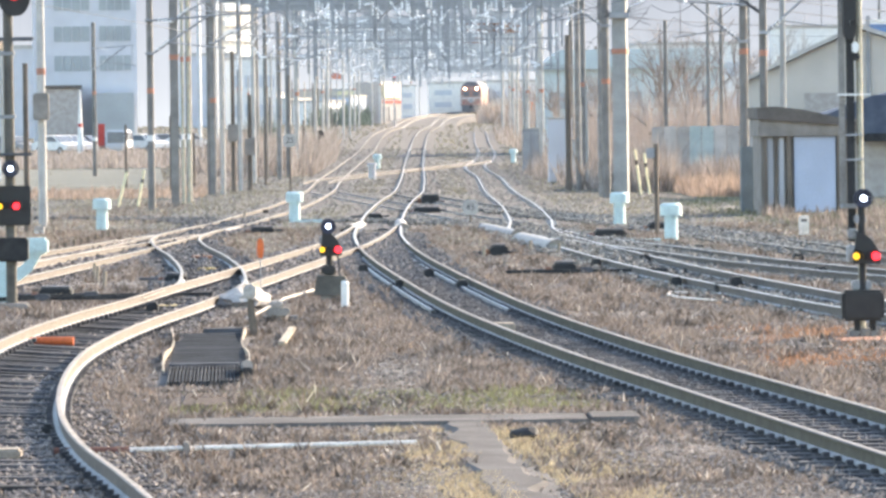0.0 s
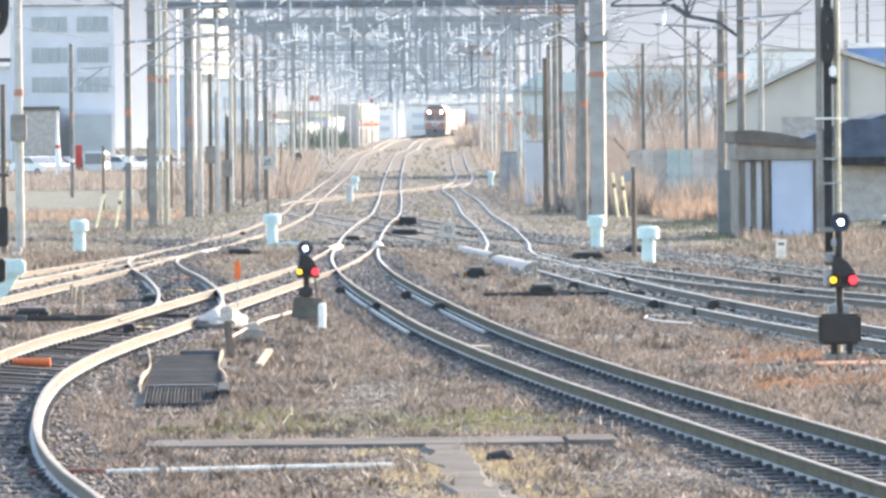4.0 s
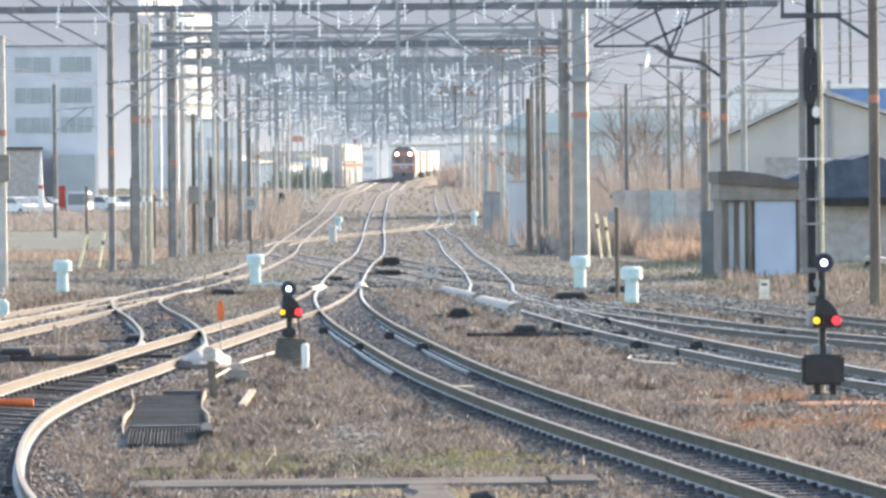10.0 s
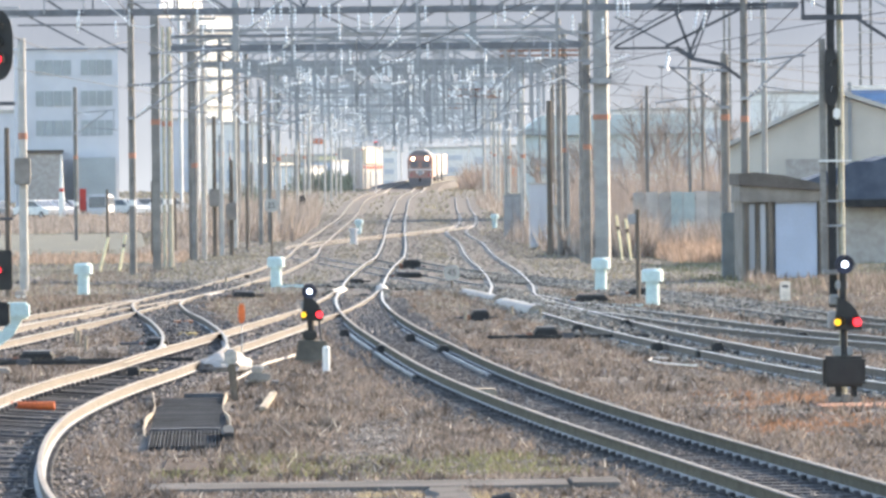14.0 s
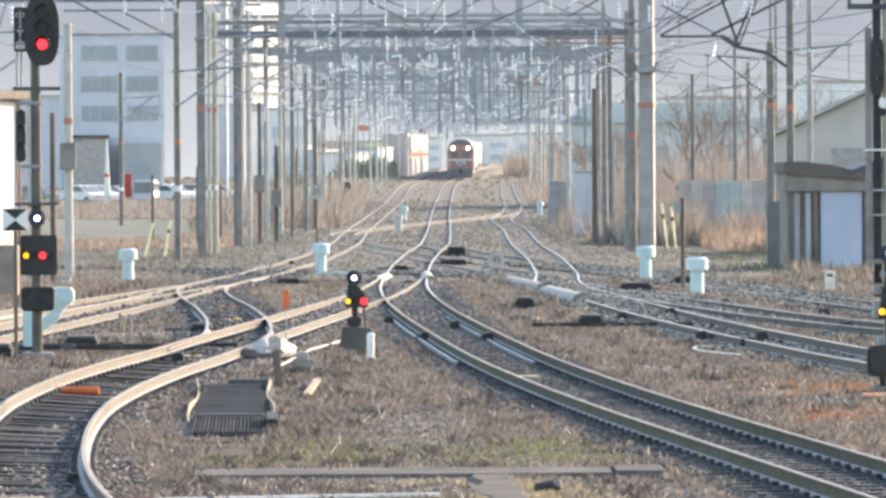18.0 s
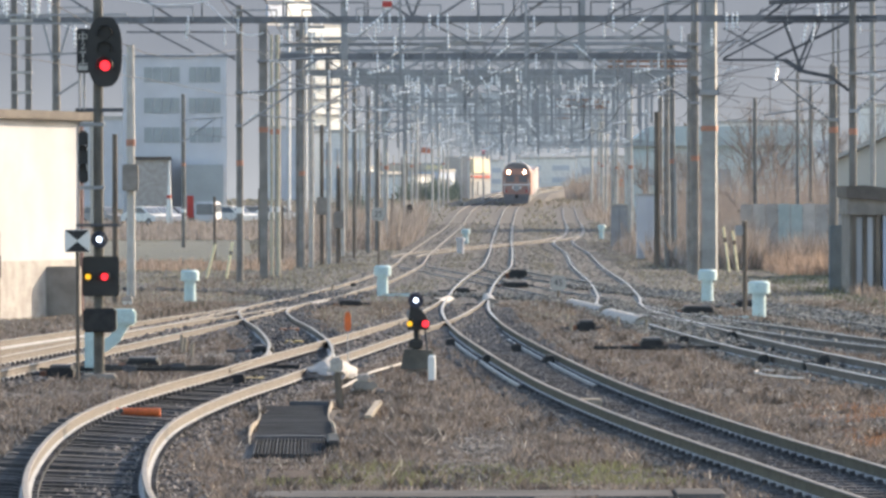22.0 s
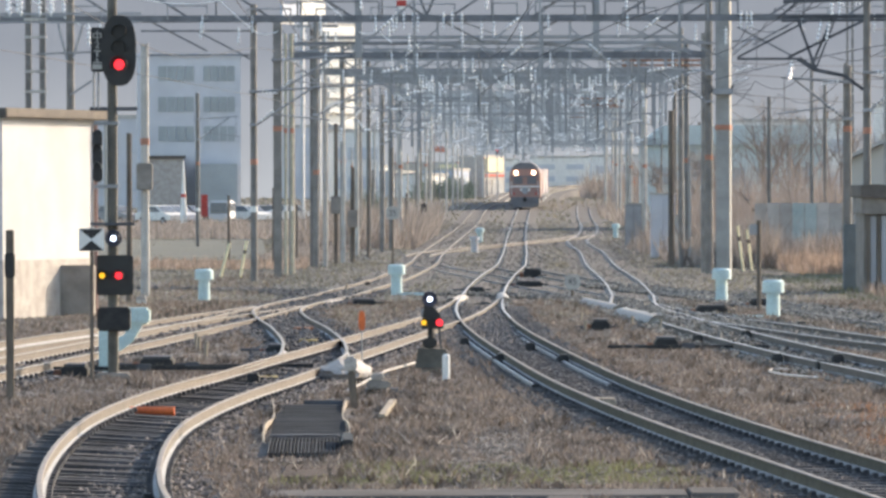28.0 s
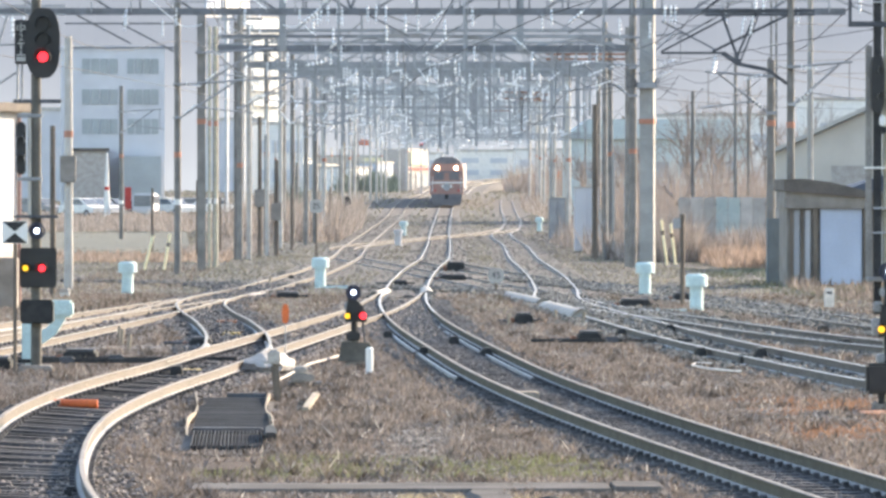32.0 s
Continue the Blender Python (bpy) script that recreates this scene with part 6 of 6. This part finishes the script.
# ---- plants and loose stone ----
def blades(name, spots, material, label, category, width=0.012, lean=0.35):
    """Thin upright blades: (x, y, height) spots."""
    rng = np.random.default_rng(len(spots))
    a = np.array(spots)
    n = len(a)
    ang = rng.uniform(0, math.pi, n)
    lx, ly = rng.normal(0, lean, n) * a[:, 2], rng.normal(0, lean, n) * a[:, 2]
    z = np.array([ground_z(y) for y in a[:, 1]]) - 0.02
    w = width * rng.uniform(0.6, 1.5, n)
    dx, dy = np.cos(ang) * w, np.sin(ang) * w * 0.4
    v = np.empty((n, 3, 3))
    v[:, 0] = np.stack([a[:, 0] - dx, a[:, 1] - dy, z], 1)
    v[:, 1] = np.stack([a[:, 0] + dx, a[:, 1] + dy, z], 1)
    v[:, 2] = np.stack([a[:, 0] + lx, a[:, 1] + ly, z + a[:, 2]], 1)
    f = np.arange(3 * n).reshape(n, 3)
    return joined(name, v.reshape(-1, 3).tolist(), f.tolist(), material, label, category)


def clear_of_tracks(x, y, gap=0.85):
    return all(not (f.lo < y < f.hi) or abs(x - f(y)) > gap for f in LINES.values())


def scatter_weeds():
    rng = random.Random(11)
    brown, green, straw, rust = [], [], [], []
    for i in range(80000):
        y = 42 + 110 * rng.random() ** 1.5
        x = rng.uniform(-0.095, 0.135) * y
        dense = noise.noise((x * 0.9, y * 0.22, 5.0))
        on_curve = 58 < y < 150 and abs(x - LINES["curve"](y)) < 0.85 and abs(abs(x - LINES["curve"](y)) - 0.53) > 0.12
        if dense < -0.6 + 0.3 * rng.random() or not (on_curve and rng.random() < 0.5 or clear_of_tracks(x, y, 0.75 + 0.25 * rng.random())):
            continue
        if 53.3 < y < 54.8 and -1.7 < x < 2.8 and rng.random() < 0.93 or abs(x - 1.25 - (49 - y) * 0.05) < 0.24 and 41 < y < 54 or abs(x + 1.7) < 0.5 and 62 < y < 77 or abs(x + 1.4) < 0.3 and 57.2 < y < 60:
            continue
        for k in range(rng.randint(3, 7)):
            spot = (x + rng.gauss(0, 0.06), y + rng.gauss(0, 0.1), rng.uniform(0.025, 0.075) * (0.6 if on_curve else 1.6 if dense > 0.15 else 1.0) * min(1.0, 0.6 + (y - 40) / 60))
            if 55.8 < y < 60.5 and -1.7 < x < 2.6 and rng.random() < 0.8:
                green.append(spot)
            elif (42 < y < 52 and abs(x - 1.25 - (49 - y) * 0.05) < 0.6 + 0.75 * rng.random() and noise.noise((x * 1.3, y * 0.35, 9)) > -0.4 and rng.random() < 0.9):
                straw.append(spot)
            elif 64 < y < 78 and 4.9 < x < 9.5 and noise.noise((x, y * 0.3, 3)) > -0.2 and rng.random() < 0.85:
                rust.append(spot)
            else:
                brown.append(spot)
    for i in range(1500):
        y, side = rng.uniform(41.5, 52.8), rng.choice((-1, -1, 1))
        x = 1.25 + (49 - y) * 0.05 + side * (0.24 + 0.55 * rng.random() ** 1.6)
        if noise.noise((x * 1.1, y * 0.4, 12)) > -0.2:
            straw += [(x + rng.gauss(0, 0.04), y + rng.gauss(0, 0.06), rng.uniform(0.03, 0.075)) for k in range(7)]
    blades("dead_weeds", brown, M["weed"], "dead brown weeds between the tracks", "weeds", 0.019, 0.6)
    clumps, dark = [], []
    for i in range(9000):
        y = 44 + 105 * rng.random() ** 1.35
        x = rng.uniform(-0.095, 0.135) * y
        if noise.noise((x * 0.8, y * 0.2, 2.0)) < -0.15 or not clear_of_tracks(x, y, 0.95) or abs(x - 1.25 - (49 - y) * 0.05) < 0.35 and y < 54 or abs(x + 1.7) < 0.55 and 61 < y < 78 or 53.3 < y < 55 and -1.7 < x < 2.8:
            continue
        h, spread = rng.uniform(0.07, 0.17) * min(1.0, 0.55 + (y - 40) / 50), rng.uniform(0.03, 0.07)
        out = clumps if rng.random() < 0.6 else dark
        for k in range(rng.randint(8, 14)):
            out.append((x + rng.gauss(0, spread), y + rng.gauss(0, spread), h * rng.uniform(0.5, 1.2)))
    blades("weed_tufts", clumps, M["weed"], "tufts of dead reddish brown weeds", "weeds", 0.024, 0.6)
    # seed heads, their white glints put into the pale blade colour
    pale = []
    for x, y, h in clumps[::16]:
        pale.append((x, y, h * rng.uniform(0.9, 1.3)))
    blades("seed_heads", pale, M["paleweed"], "pale dry seed heads among the dead weeds", "weeds", 0.012, 0.5)
    blades("dark_tufts", dark, M["darkweed"], "tufts of dark brown dead weeds", "weeds", 0.026, 0.6)
    blades("rusty_weeds", rust, M["rustweed"], "rust-brown weeds around a signal foot", "weeds")
    blades("green_weeds", green, M["greenweed"], "patch of olive green weeds by the slab", "weeds")
    blades("straw_weeds", straw, M["pathstraw"], "straw-coloured dry grass on the gravel", "weeds")


def litter(n, material, label, seed, y1):
    """Low dead leaves and bits of stalk that lie between the stones."""
    rng = np.random.default_rng(seed)
    y = 41 + (y1 - 41) * rng.random(n) ** 1.4
    x = rng.uniform(-0.095, 0.135, n) * y
    keep = ~((abs(x - 1.25 - (49 - y) * 0.05) < 0.2) & (y < 54)) & ~((y > 53.5) & (y < 54.65) & (x > -1.7) & (x < 2.8)) & ~((abs(x + 1.7) < 0.46) & (y > 62) & (y < 77)) & ~((abs(x + 1.4) < 0.28) & (y > 57.4) & (y < 59.8))
    for f in LINES.values():
        fx = np.array([f(q) if f.lo < q < f.hi else 1e3 for q in y])
        keep &= abs(x - fx) > 0.75 + 0.3 * rng.random(n)
    spots = np.stack([x[keep], y[keep], rng.uniform(0.008, 0.034, keep.sum())], 1)
    blades("leaf_litter", spots, material, label, "weeds", 0.019, 1.3)


def brush(x0, x1, y0, y1, h, n, material, label, width=0.03, seed=1):
    rng = random.Random(seed)
    out = []
    for i in range(n):
        x, y = rng.uniform(x0, x1), rng.uniform(y0, y1)
        k = 0.55 + 0.6 * noise.noise((x * 0.7, y * 0.1, seed))
        if k > 0.2 and clear_of_tracks(x, y, 1.3):
            out.append((x, y, h * k * rng.uniform(0.3, 1.3)))
    blades("dry_brush", out, material, label, "brush", width, 0.28)


def gravel(name, n, material, near_tracks, label, seed, size, lift=0.0):
    """Loose angular stones: squashed octahedra, each of its own turn and size."""
    rng = np.random.default_rng(seed)
    y = 41 + 100 * rng.random(n) ** 1.7
    if near_tracks:
        key = rng.integers(0, len(near_tracks), n)
        fs = [LINES[k] for k in near_tracks]
        y = np.array([max(q, fs[k].lo + (q - 41) * 0.85) for k, q in zip(key, y)])
        x = np.array([fs[k](q) for k, q in zip(key, y)]) + rng.uniform(-1.15, 1.15, n)
    else:
        x = rng.uniform(-0.095, 0.135, n) * y
    keep = ~((abs(x - 1.25 - (49 - y) * 0.05) < 0.27) & (y < 54) & (rng.random(n) < 0.7))
    keep &= ~((y > 53.4) & (y < 54.75) & (x > -1.7) & (x < 2.8) & (rng.random(n) < 0.93)) & ~((abs(x + 1.7) < 0.48) & (y > 62.5) & (y < 77)) & ~((abs(x + 1.4) < 0.3) & (y > 57.2) & (y < 60))
    for f in LINES.values():
        fx = np.array([f(q) if f.lo < q < f.hi else 1e3 for q in y])
        keep &= abs(abs(x - fx) - GAUGE / 2) > 0.1
    x, y = x[keep], y[keep]
    n = len(x)
    s = size * rng.uniform(0.5, 1.4, n) * (1 + (y - 41) / 120)
    base = np.array([(1, 0, 0), (-1, 0, 0), (0, 1, 0), (0, -1, 0), (0, 0, 0.75), (0, 0, -0.75)], float)
    v = base[None] * rng.uniform(0.6, 1.3, (n, 6, 3)) * s[:, None, None]
    a = rng.uniform(0, math.pi, n)
    ca, sa = np.cos(a)[:, None], np.sin(a)[:, None]
    vx, vy = v[:, :, 0] * ca - v[:, :, 1] * sa, v[:, :, 0] * sa + v[:, :, 1] * ca
    v[:, :, 0], v[:, :, 1] = vx + x[:, None], vy + y[:, None]
    v[:, :, 2] += np.array([ground_z(q) for q in y])[:, None]
    v[:, :, 2] += s[:, None] * rng.uniform(0.1, 0.5, (n, 1)) + ((rng.uniform(-0.02, 0.02, n) + lift)[:, None] if near_tracks else 0)
    tri = np.array([(0, 2, 4), (2, 1, 4), (1, 3, 4), (3, 0, 4), (2, 0, 5), (1, 2, 5), (3, 1, 5), (0, 3, 5)])
    f = tri[None] + 6 * np.arange(n)[:, None, None]
    joined(name, v.reshape(-1, 3).tolist(), f.reshape(-1, 3).tolist(), material, label, "gravel")


def far_stones(n):
    """Coarser loose stone over the farther ground and between the far rails."""
    rng = np.random.default_rng(77)
    y = 110 + 330 * rng.random(n) ** 1.3
    x = rng.uniform(-0.085, 0.1, n) * y
    keep = np.ones(n, bool)
    for f in LINES.values():
        fx = np.array([f(q) if f.lo < q < f.hi else 1e3 for q in y])
        keep &= abs(abs(x - fx) - GAUGE / 2) > 0.12
    x, y = x[keep], y[keep]
    n = len(x)
    s = rng.uniform(0.03, 0.07, n) * (0.6 + y / 250)
    z = np.array([ground_z(q) for q in y])
    v = np.array([(1, 0, 0), (-0.5, 0.9, 0), (-0.5, -0.9, 0), (0, 0, 0.7)])[None] * rng.uniform(0.6, 1.3, (n, 4, 3)) * s[:, None, None] + np.stack([x, y, z - 0.01], 1)[:, None]
    f = np.array([(0, 1, 3), (1, 2, 3), (2, 0, 3)])[None] + 4 * np.arange(n)[:, None, None]
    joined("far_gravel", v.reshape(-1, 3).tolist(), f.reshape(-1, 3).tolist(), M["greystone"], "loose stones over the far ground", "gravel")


litter(110000, M["weed"], "low brown leaf litter over the gravel", 61, 100)
litter(60000, M["darkweed"], "low dark leaf litter over the gravel", 62, 90)
litter(16000, M["paleweed"], "pale bits of dry stalk over the gravel", 63, 90)
scatter_weeds()
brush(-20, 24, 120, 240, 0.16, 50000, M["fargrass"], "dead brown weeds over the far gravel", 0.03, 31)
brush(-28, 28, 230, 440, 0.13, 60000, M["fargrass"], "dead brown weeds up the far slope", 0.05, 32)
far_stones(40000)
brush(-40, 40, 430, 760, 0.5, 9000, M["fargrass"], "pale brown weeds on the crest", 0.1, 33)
gravel("loose_gravel", 70000, M["stone"], (), "loose brown-grey stones strewn over the ground", 21, 0.018)
gravel("track_ballast", 40000, M["bluestone"], ("platform",), "blue-grey crushed stone between the rails", 22, 0.028)
gravel("yard_ballast", 30000, M["greystone"], ("yard", "siding", "far_siding"), "grey-brown crushed stone between the yard rails", 25, 0.028, 0.02)
gravel("switch_ballast", 9000, M["bluestone"], ("link",), "blue-grey crushed stone between switch rails", 24, 0.03, 0.01)
gravel("curve_ballast", 36000, M["stone"], ("curve", "curve", "curve", "main"), "brown-grey crushed stone between rusty rails", 23, 0.025, 0.008)
road = nb()
box(road, -40, -9.6, 248, 345, -0.2, 0.0)
for v in road.verts:
    v.co.z += ground_z(v.co.y) + 0.045
    if v.co.x > -20:
        v.co.x += (300 - v.co.y) * 0.035
tagged(shown("road", road, M["road"]), "pale grey paved strip beside the brush", "road", kind="structure")
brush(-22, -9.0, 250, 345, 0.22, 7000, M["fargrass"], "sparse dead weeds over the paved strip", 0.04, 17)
brush(-20, -5.5, 218, 246, 0.45, 4000, M["straw"], "short orange dry grass around the pole feet", 0.04, 2)
brush(-8.5, -5.0, 246, 330, 0.5, 4000, M["brush"], "dry brown grass around the pole feet", 0.04, 2)
brush(-32, -8, 350, 420, 1.0, 12000, M["brush"], "pinkish brown brush before a car park", 0.06, 3)
brush(-8, -0.5, 300, 430, 2.6, 9000, M["brush"], "pinkish brown brush beside the main track", 0.06, 4)
brush(11.0, 24, 217, 224, 2.5, 9000, M["brush"], "grey-brown dead weeds against the fence", 0.035, 18)
brush(12.6, 22, 200, 220, 1.0, 9000, M["straw"], "tall orange dry grass behind the sidings", 0.04, 5)
brush(9.5, 30, 226, 300, 2.2, 7000, M["brush"], "brown dry shrubs behind the sidings", 0.05, 6)
brush(11.0, 24, 140, 200, 0.22, 9000, M["dullgreen"], "short olive grass beside the sidings", 0.03, 19)
brush(11.8, 20, 140, 163, 0.5, 3000, M["weed"], "dry weeds in front of a shed", 0.03, 7)
brush(12.5, 30, 270, 335, 6.0, 15000, M["twig"], "thicket of bare grey-brown saplings behind the fence", 0.03, 12)
brush(17.5, 34, 690, 735, 4.0, 5000, M["brush"], "pale bare hedge beside the far curve", 0.12, 13)
brush(17.5, 32, 470, 600, 7.0, 6000, M["twig"], "bare saplings beside the far tracks", 0.05, 16)
brush(-6.5, -5.2, 404, 411, 4.5, 900, M["evergreen"], "dull green shrub among bare brush", 0.09, 15)
brush(-4, 3.5, 700, 715, 3.0, 2500, M["evergreen"], "dull green bushes behind the crest", 0.2, 14)
brush(13, 30, 330, 520, 2.6, 6000, M["brush"], "brown brush beside the far yard track", 0.08, 8)
brush(-9, -5.4, 100, 200, 0.22, 6000, M["weed"], "short dry grass left of the tracks".replace("left of", "beside"), 0.02, 9)


def bare_tree(x, y, h, seed, label):
    rng = random.Random(seed)
    t = thing("bare_tree", x, y, label, "tree", "bare trees behind the fence")
    limbs, twigs = nb(), nb()

    def grow(p, d, ln, r, level):
        q = p + d * ln
        rod(limbs if level < 3 else twigs, p, q, r, r * 0.6, 6 if level < 3 else 3)
        if level == 5:
            return
        for k in range(3 if level < 4 else 2):
            e = (d + Vector((rng.gauss(0, 0.45), rng.gauss(0, 0.45), rng.gauss(0.12, 0.25)))).normalized()
            grow(p + d * ln * rng.uniform(0.5, 1.0), e, ln * rng.uniform(0.55, 0.8), max(r * 0.58, 0.008), level + 1)

    part("trunk", rod(nb(), (0, 0, -0.2), (0, 0, h * 0.3), 0.2, 0.14, 10), M["twig"], t)
    for k in range(3):
        grow(Vector((0, 0, h * (0.2 + 0.04 * k))), Vector((rng.gauss(0, 0.35), rng.gauss(0, 0.35), 1)).normalized(), h * 0.26, 0.08, 1)
    part("crown", limbs, M["twig"], t, "grey-brown bare branches")
    part("outer_crown", twigs, M["twig"], t, "fine bare branches")


for i, (x, y, h) in enumerate(((16.0, 285, 7.8), (18.2, 295, 8.2), (14.2, 300, 7.0), (21.0, 300, 8.5), (13.4, 340, 7.5), (24.0, 310, 8.0), (19.5, 320, 9.0), (16.8, 330, 8.5), (21.5, 380, 11.5), (26.5, 390, 12.5), (30.5, 400, 12.0), (24.0, 410, 11.0))):
    bare_tree(x, y, h, 40 + i, "leafless grey-brown tree with many fine branches")
for x, y, h, w in ((40.4, 420, 21, 0.8), (31.5, 440, 18, 0.4)):
    lattice_pole(x, y, h, w, [1.5 + 1.7 * k for k in range(int(h / 1.7))])


# ---- the train ----
def make_loco():
    t = thing("locomotive", 0, 0, "dull red locomotive with two bright headlights pulling wagons", "locomotive", z=0)
    sec = [(-1.47, 0.9), (1.47, 0.9), (1.47, 2.9), (1.28, 3.3), (0.95, 3.62), (0.45, 3.78), (-0.45, 3.78), (-0.95, 3.62), (-1.28, 3.3), (-1.47, 2.9)]
    part("body", tri_plate(nb(), sec, 0.0, 15.5), M["locored"], t, "dull red rounded body")
    part("roof", tri_plate(nb(), [(-1.3, 3.3), (1.3, 3.3), (0.97, 3.66), (0.45, 3.83), (-0.45, 3.83), (-0.97, 3.66)], -0.06, 15.6), M["locodark"], t, "dark grey roof")
    part("brow", box(nb(), -1.32, 1.32, -0.12, 0.0, 2.62, 2.72), M["locodark"], t)
    for s in (-1, 1):
        # haze over the glass is painted: flat grey in place of dark glass
        part("front_window", box(nb(), s * 0.66 - 0.42, s * 0.66 + 0.42, -0.05, -0.01, 2.05, 2.62, 0.015), M["locodark"], t, "front window greyed to stand in for haze")
        part("head_lamp", disc(nb(), s * 0.825, -0.02, 2.98, 0.16, 0.08, 18), M["lamp_warm"], t, "bright round headlight, lit")
        part("tail_lamp", disc(nb(), s * 1.05, -0.02, 1.25, 0.1, 0.06), M["red"], t)
        part("hand_rail", rod(nb(), (s * 1.25, -0.1, 1.1), (s * 1.25, -0.1, 2.3), 0.025), M["white"], t)
        part("buffer_step", box(nb(), s * 1.0 - 0.3, s * 1.0 + 0.3, -0.5, 0.0, 0.35, 0.42), M["locodark"], t)
    part("front_band", box(nb(), -1.41, 1.41, -0.03, -0.005, 1.78, 1.9), M["white"], t, "pale waist band")
    for dx in (-0.35, -0.1, 0.15, 0.4):
        part("number_bar", box(nb(), dx - 0.09, dx + 0.09, -0.06, -0.03, 1.45, 1.68), M["white"], t)
    part("emblem", disc(nb(), 0, -0.03, 1.5, 0.3, 0.05), M["steel"], t, "pale round front plate")
    part("skirt", box(nb(), -1.35, 1.35, -0.15, 15.4, 0.3, 0.95, 0.05), M["locodark"], t, "dark underframe")
    part("coupler", box(nb(), -0.15, 0.15, -0.7, 0.0, 0.6, 0.95, 0.04), M["black"], t)
    part("plough", tri_plate(nb(), [(-1.2, 0.1), (1.2, 0.1), (1.3, 0.4), (-1.3, 0.4)], -0.4, -0.2), M["locodark"], t)
    for y in (3.0, 5.0, 10.5, 12.5):
        for s in (-0.53, 0.53):
            part("wheel", rod(nb(), (s - 0.06, y, 0.43), (s + 0.06, y, 0.43), 0.43, n=18), M["darksteel"], t)
    for y in (3.2, 12.0):
        bm = bar(nb(), (-0.5, y, 3.85), (0.0, y + 0.9, 4.6), 0.05)
        bar(bm, (0.5, y, 3.85), (0.0, y + 0.9, 4.6), 0.05)
        bar(bm, (0, y + 0.9, 4.6), (0, y, 5.0), 0.05)
        bar(bm, (-0.7, y, 5.0), (0.7, y, 5.0), 0.05)
        part("pantograph", bm, M["steel"], t)
    # the tall body: everything above the rails a seventh higher
    for ob in t.children:
        for v in ob.data.vertices:
            v.co.z = 4.37 + (v.co.z - 3.85) * 0.75 if ob.name.startswith("pantograph") else v.co.z * 1.14
    return t


def make_wagon(paints):
    t = thing("container_wagon", 0, 0, "flat wagon loaded with pale and dull containers", "wagon", "wagons of the train", z=0)
    part("frame", box(nb(), -1.25, 1.25, 0.3, 18.7, 0.8, 1.05, 0.02), M["locodark"], t)
    for y in (2.0, 4.0, 15.0, 17.0):
        for s in (-0.53, 0.53):
            part("wheel", rod(nb(), (s - 0.06, y, 0.4), (s + 0.06, y, 0.4), 0.4, n=16), M["darksteel"], t)
    for i, p in enumerate(paints):
        part("container", box(nb(), -1.22, 1.22, 0.5 + i * 3.65, 4.0 + i * 3.65, 1.05, 3.55, 0.02), M[p], t)
    return t


LOCO = make_loco()
WAGONS = [make_wagon(p) for p in (("steel", "locored", "steel", "locored", "locored"), ("locored", "bluepanel", "steel", "locored", "steel"), ("locored", "locored", "steel", "bluepanel", "steel"), ("steel", "locored", "bluepanel", "steel", "locored"))]
RUN = [(0, 800), (6, 746), (9, 716), (13, 678), (17, 641), (20, 606), (23, 580), (25, 565), (28, 535), (30, 516), (32, 497)]


def on_track(d):
    f = LINES["platform"]
    slope = (f(d + 8) - f(d - 8)) / 16
    grade = (line_z(d + 8) - line_z(d - 8)) / 16
    return pose(f(d), d, line_z(d) + HEAD, math.degrees(math.atan(grade)), 0, -math.degrees(math.atan(slope)))


def motions():
    walk(LOCO, [(t, on_track(d)) for t, d in RUN])
    for i, w in enumerate(WAGONS):
        walk(w, [(t, on_track(d + 16.5 + i * 19.5)) for t, d in RUN])


motions()
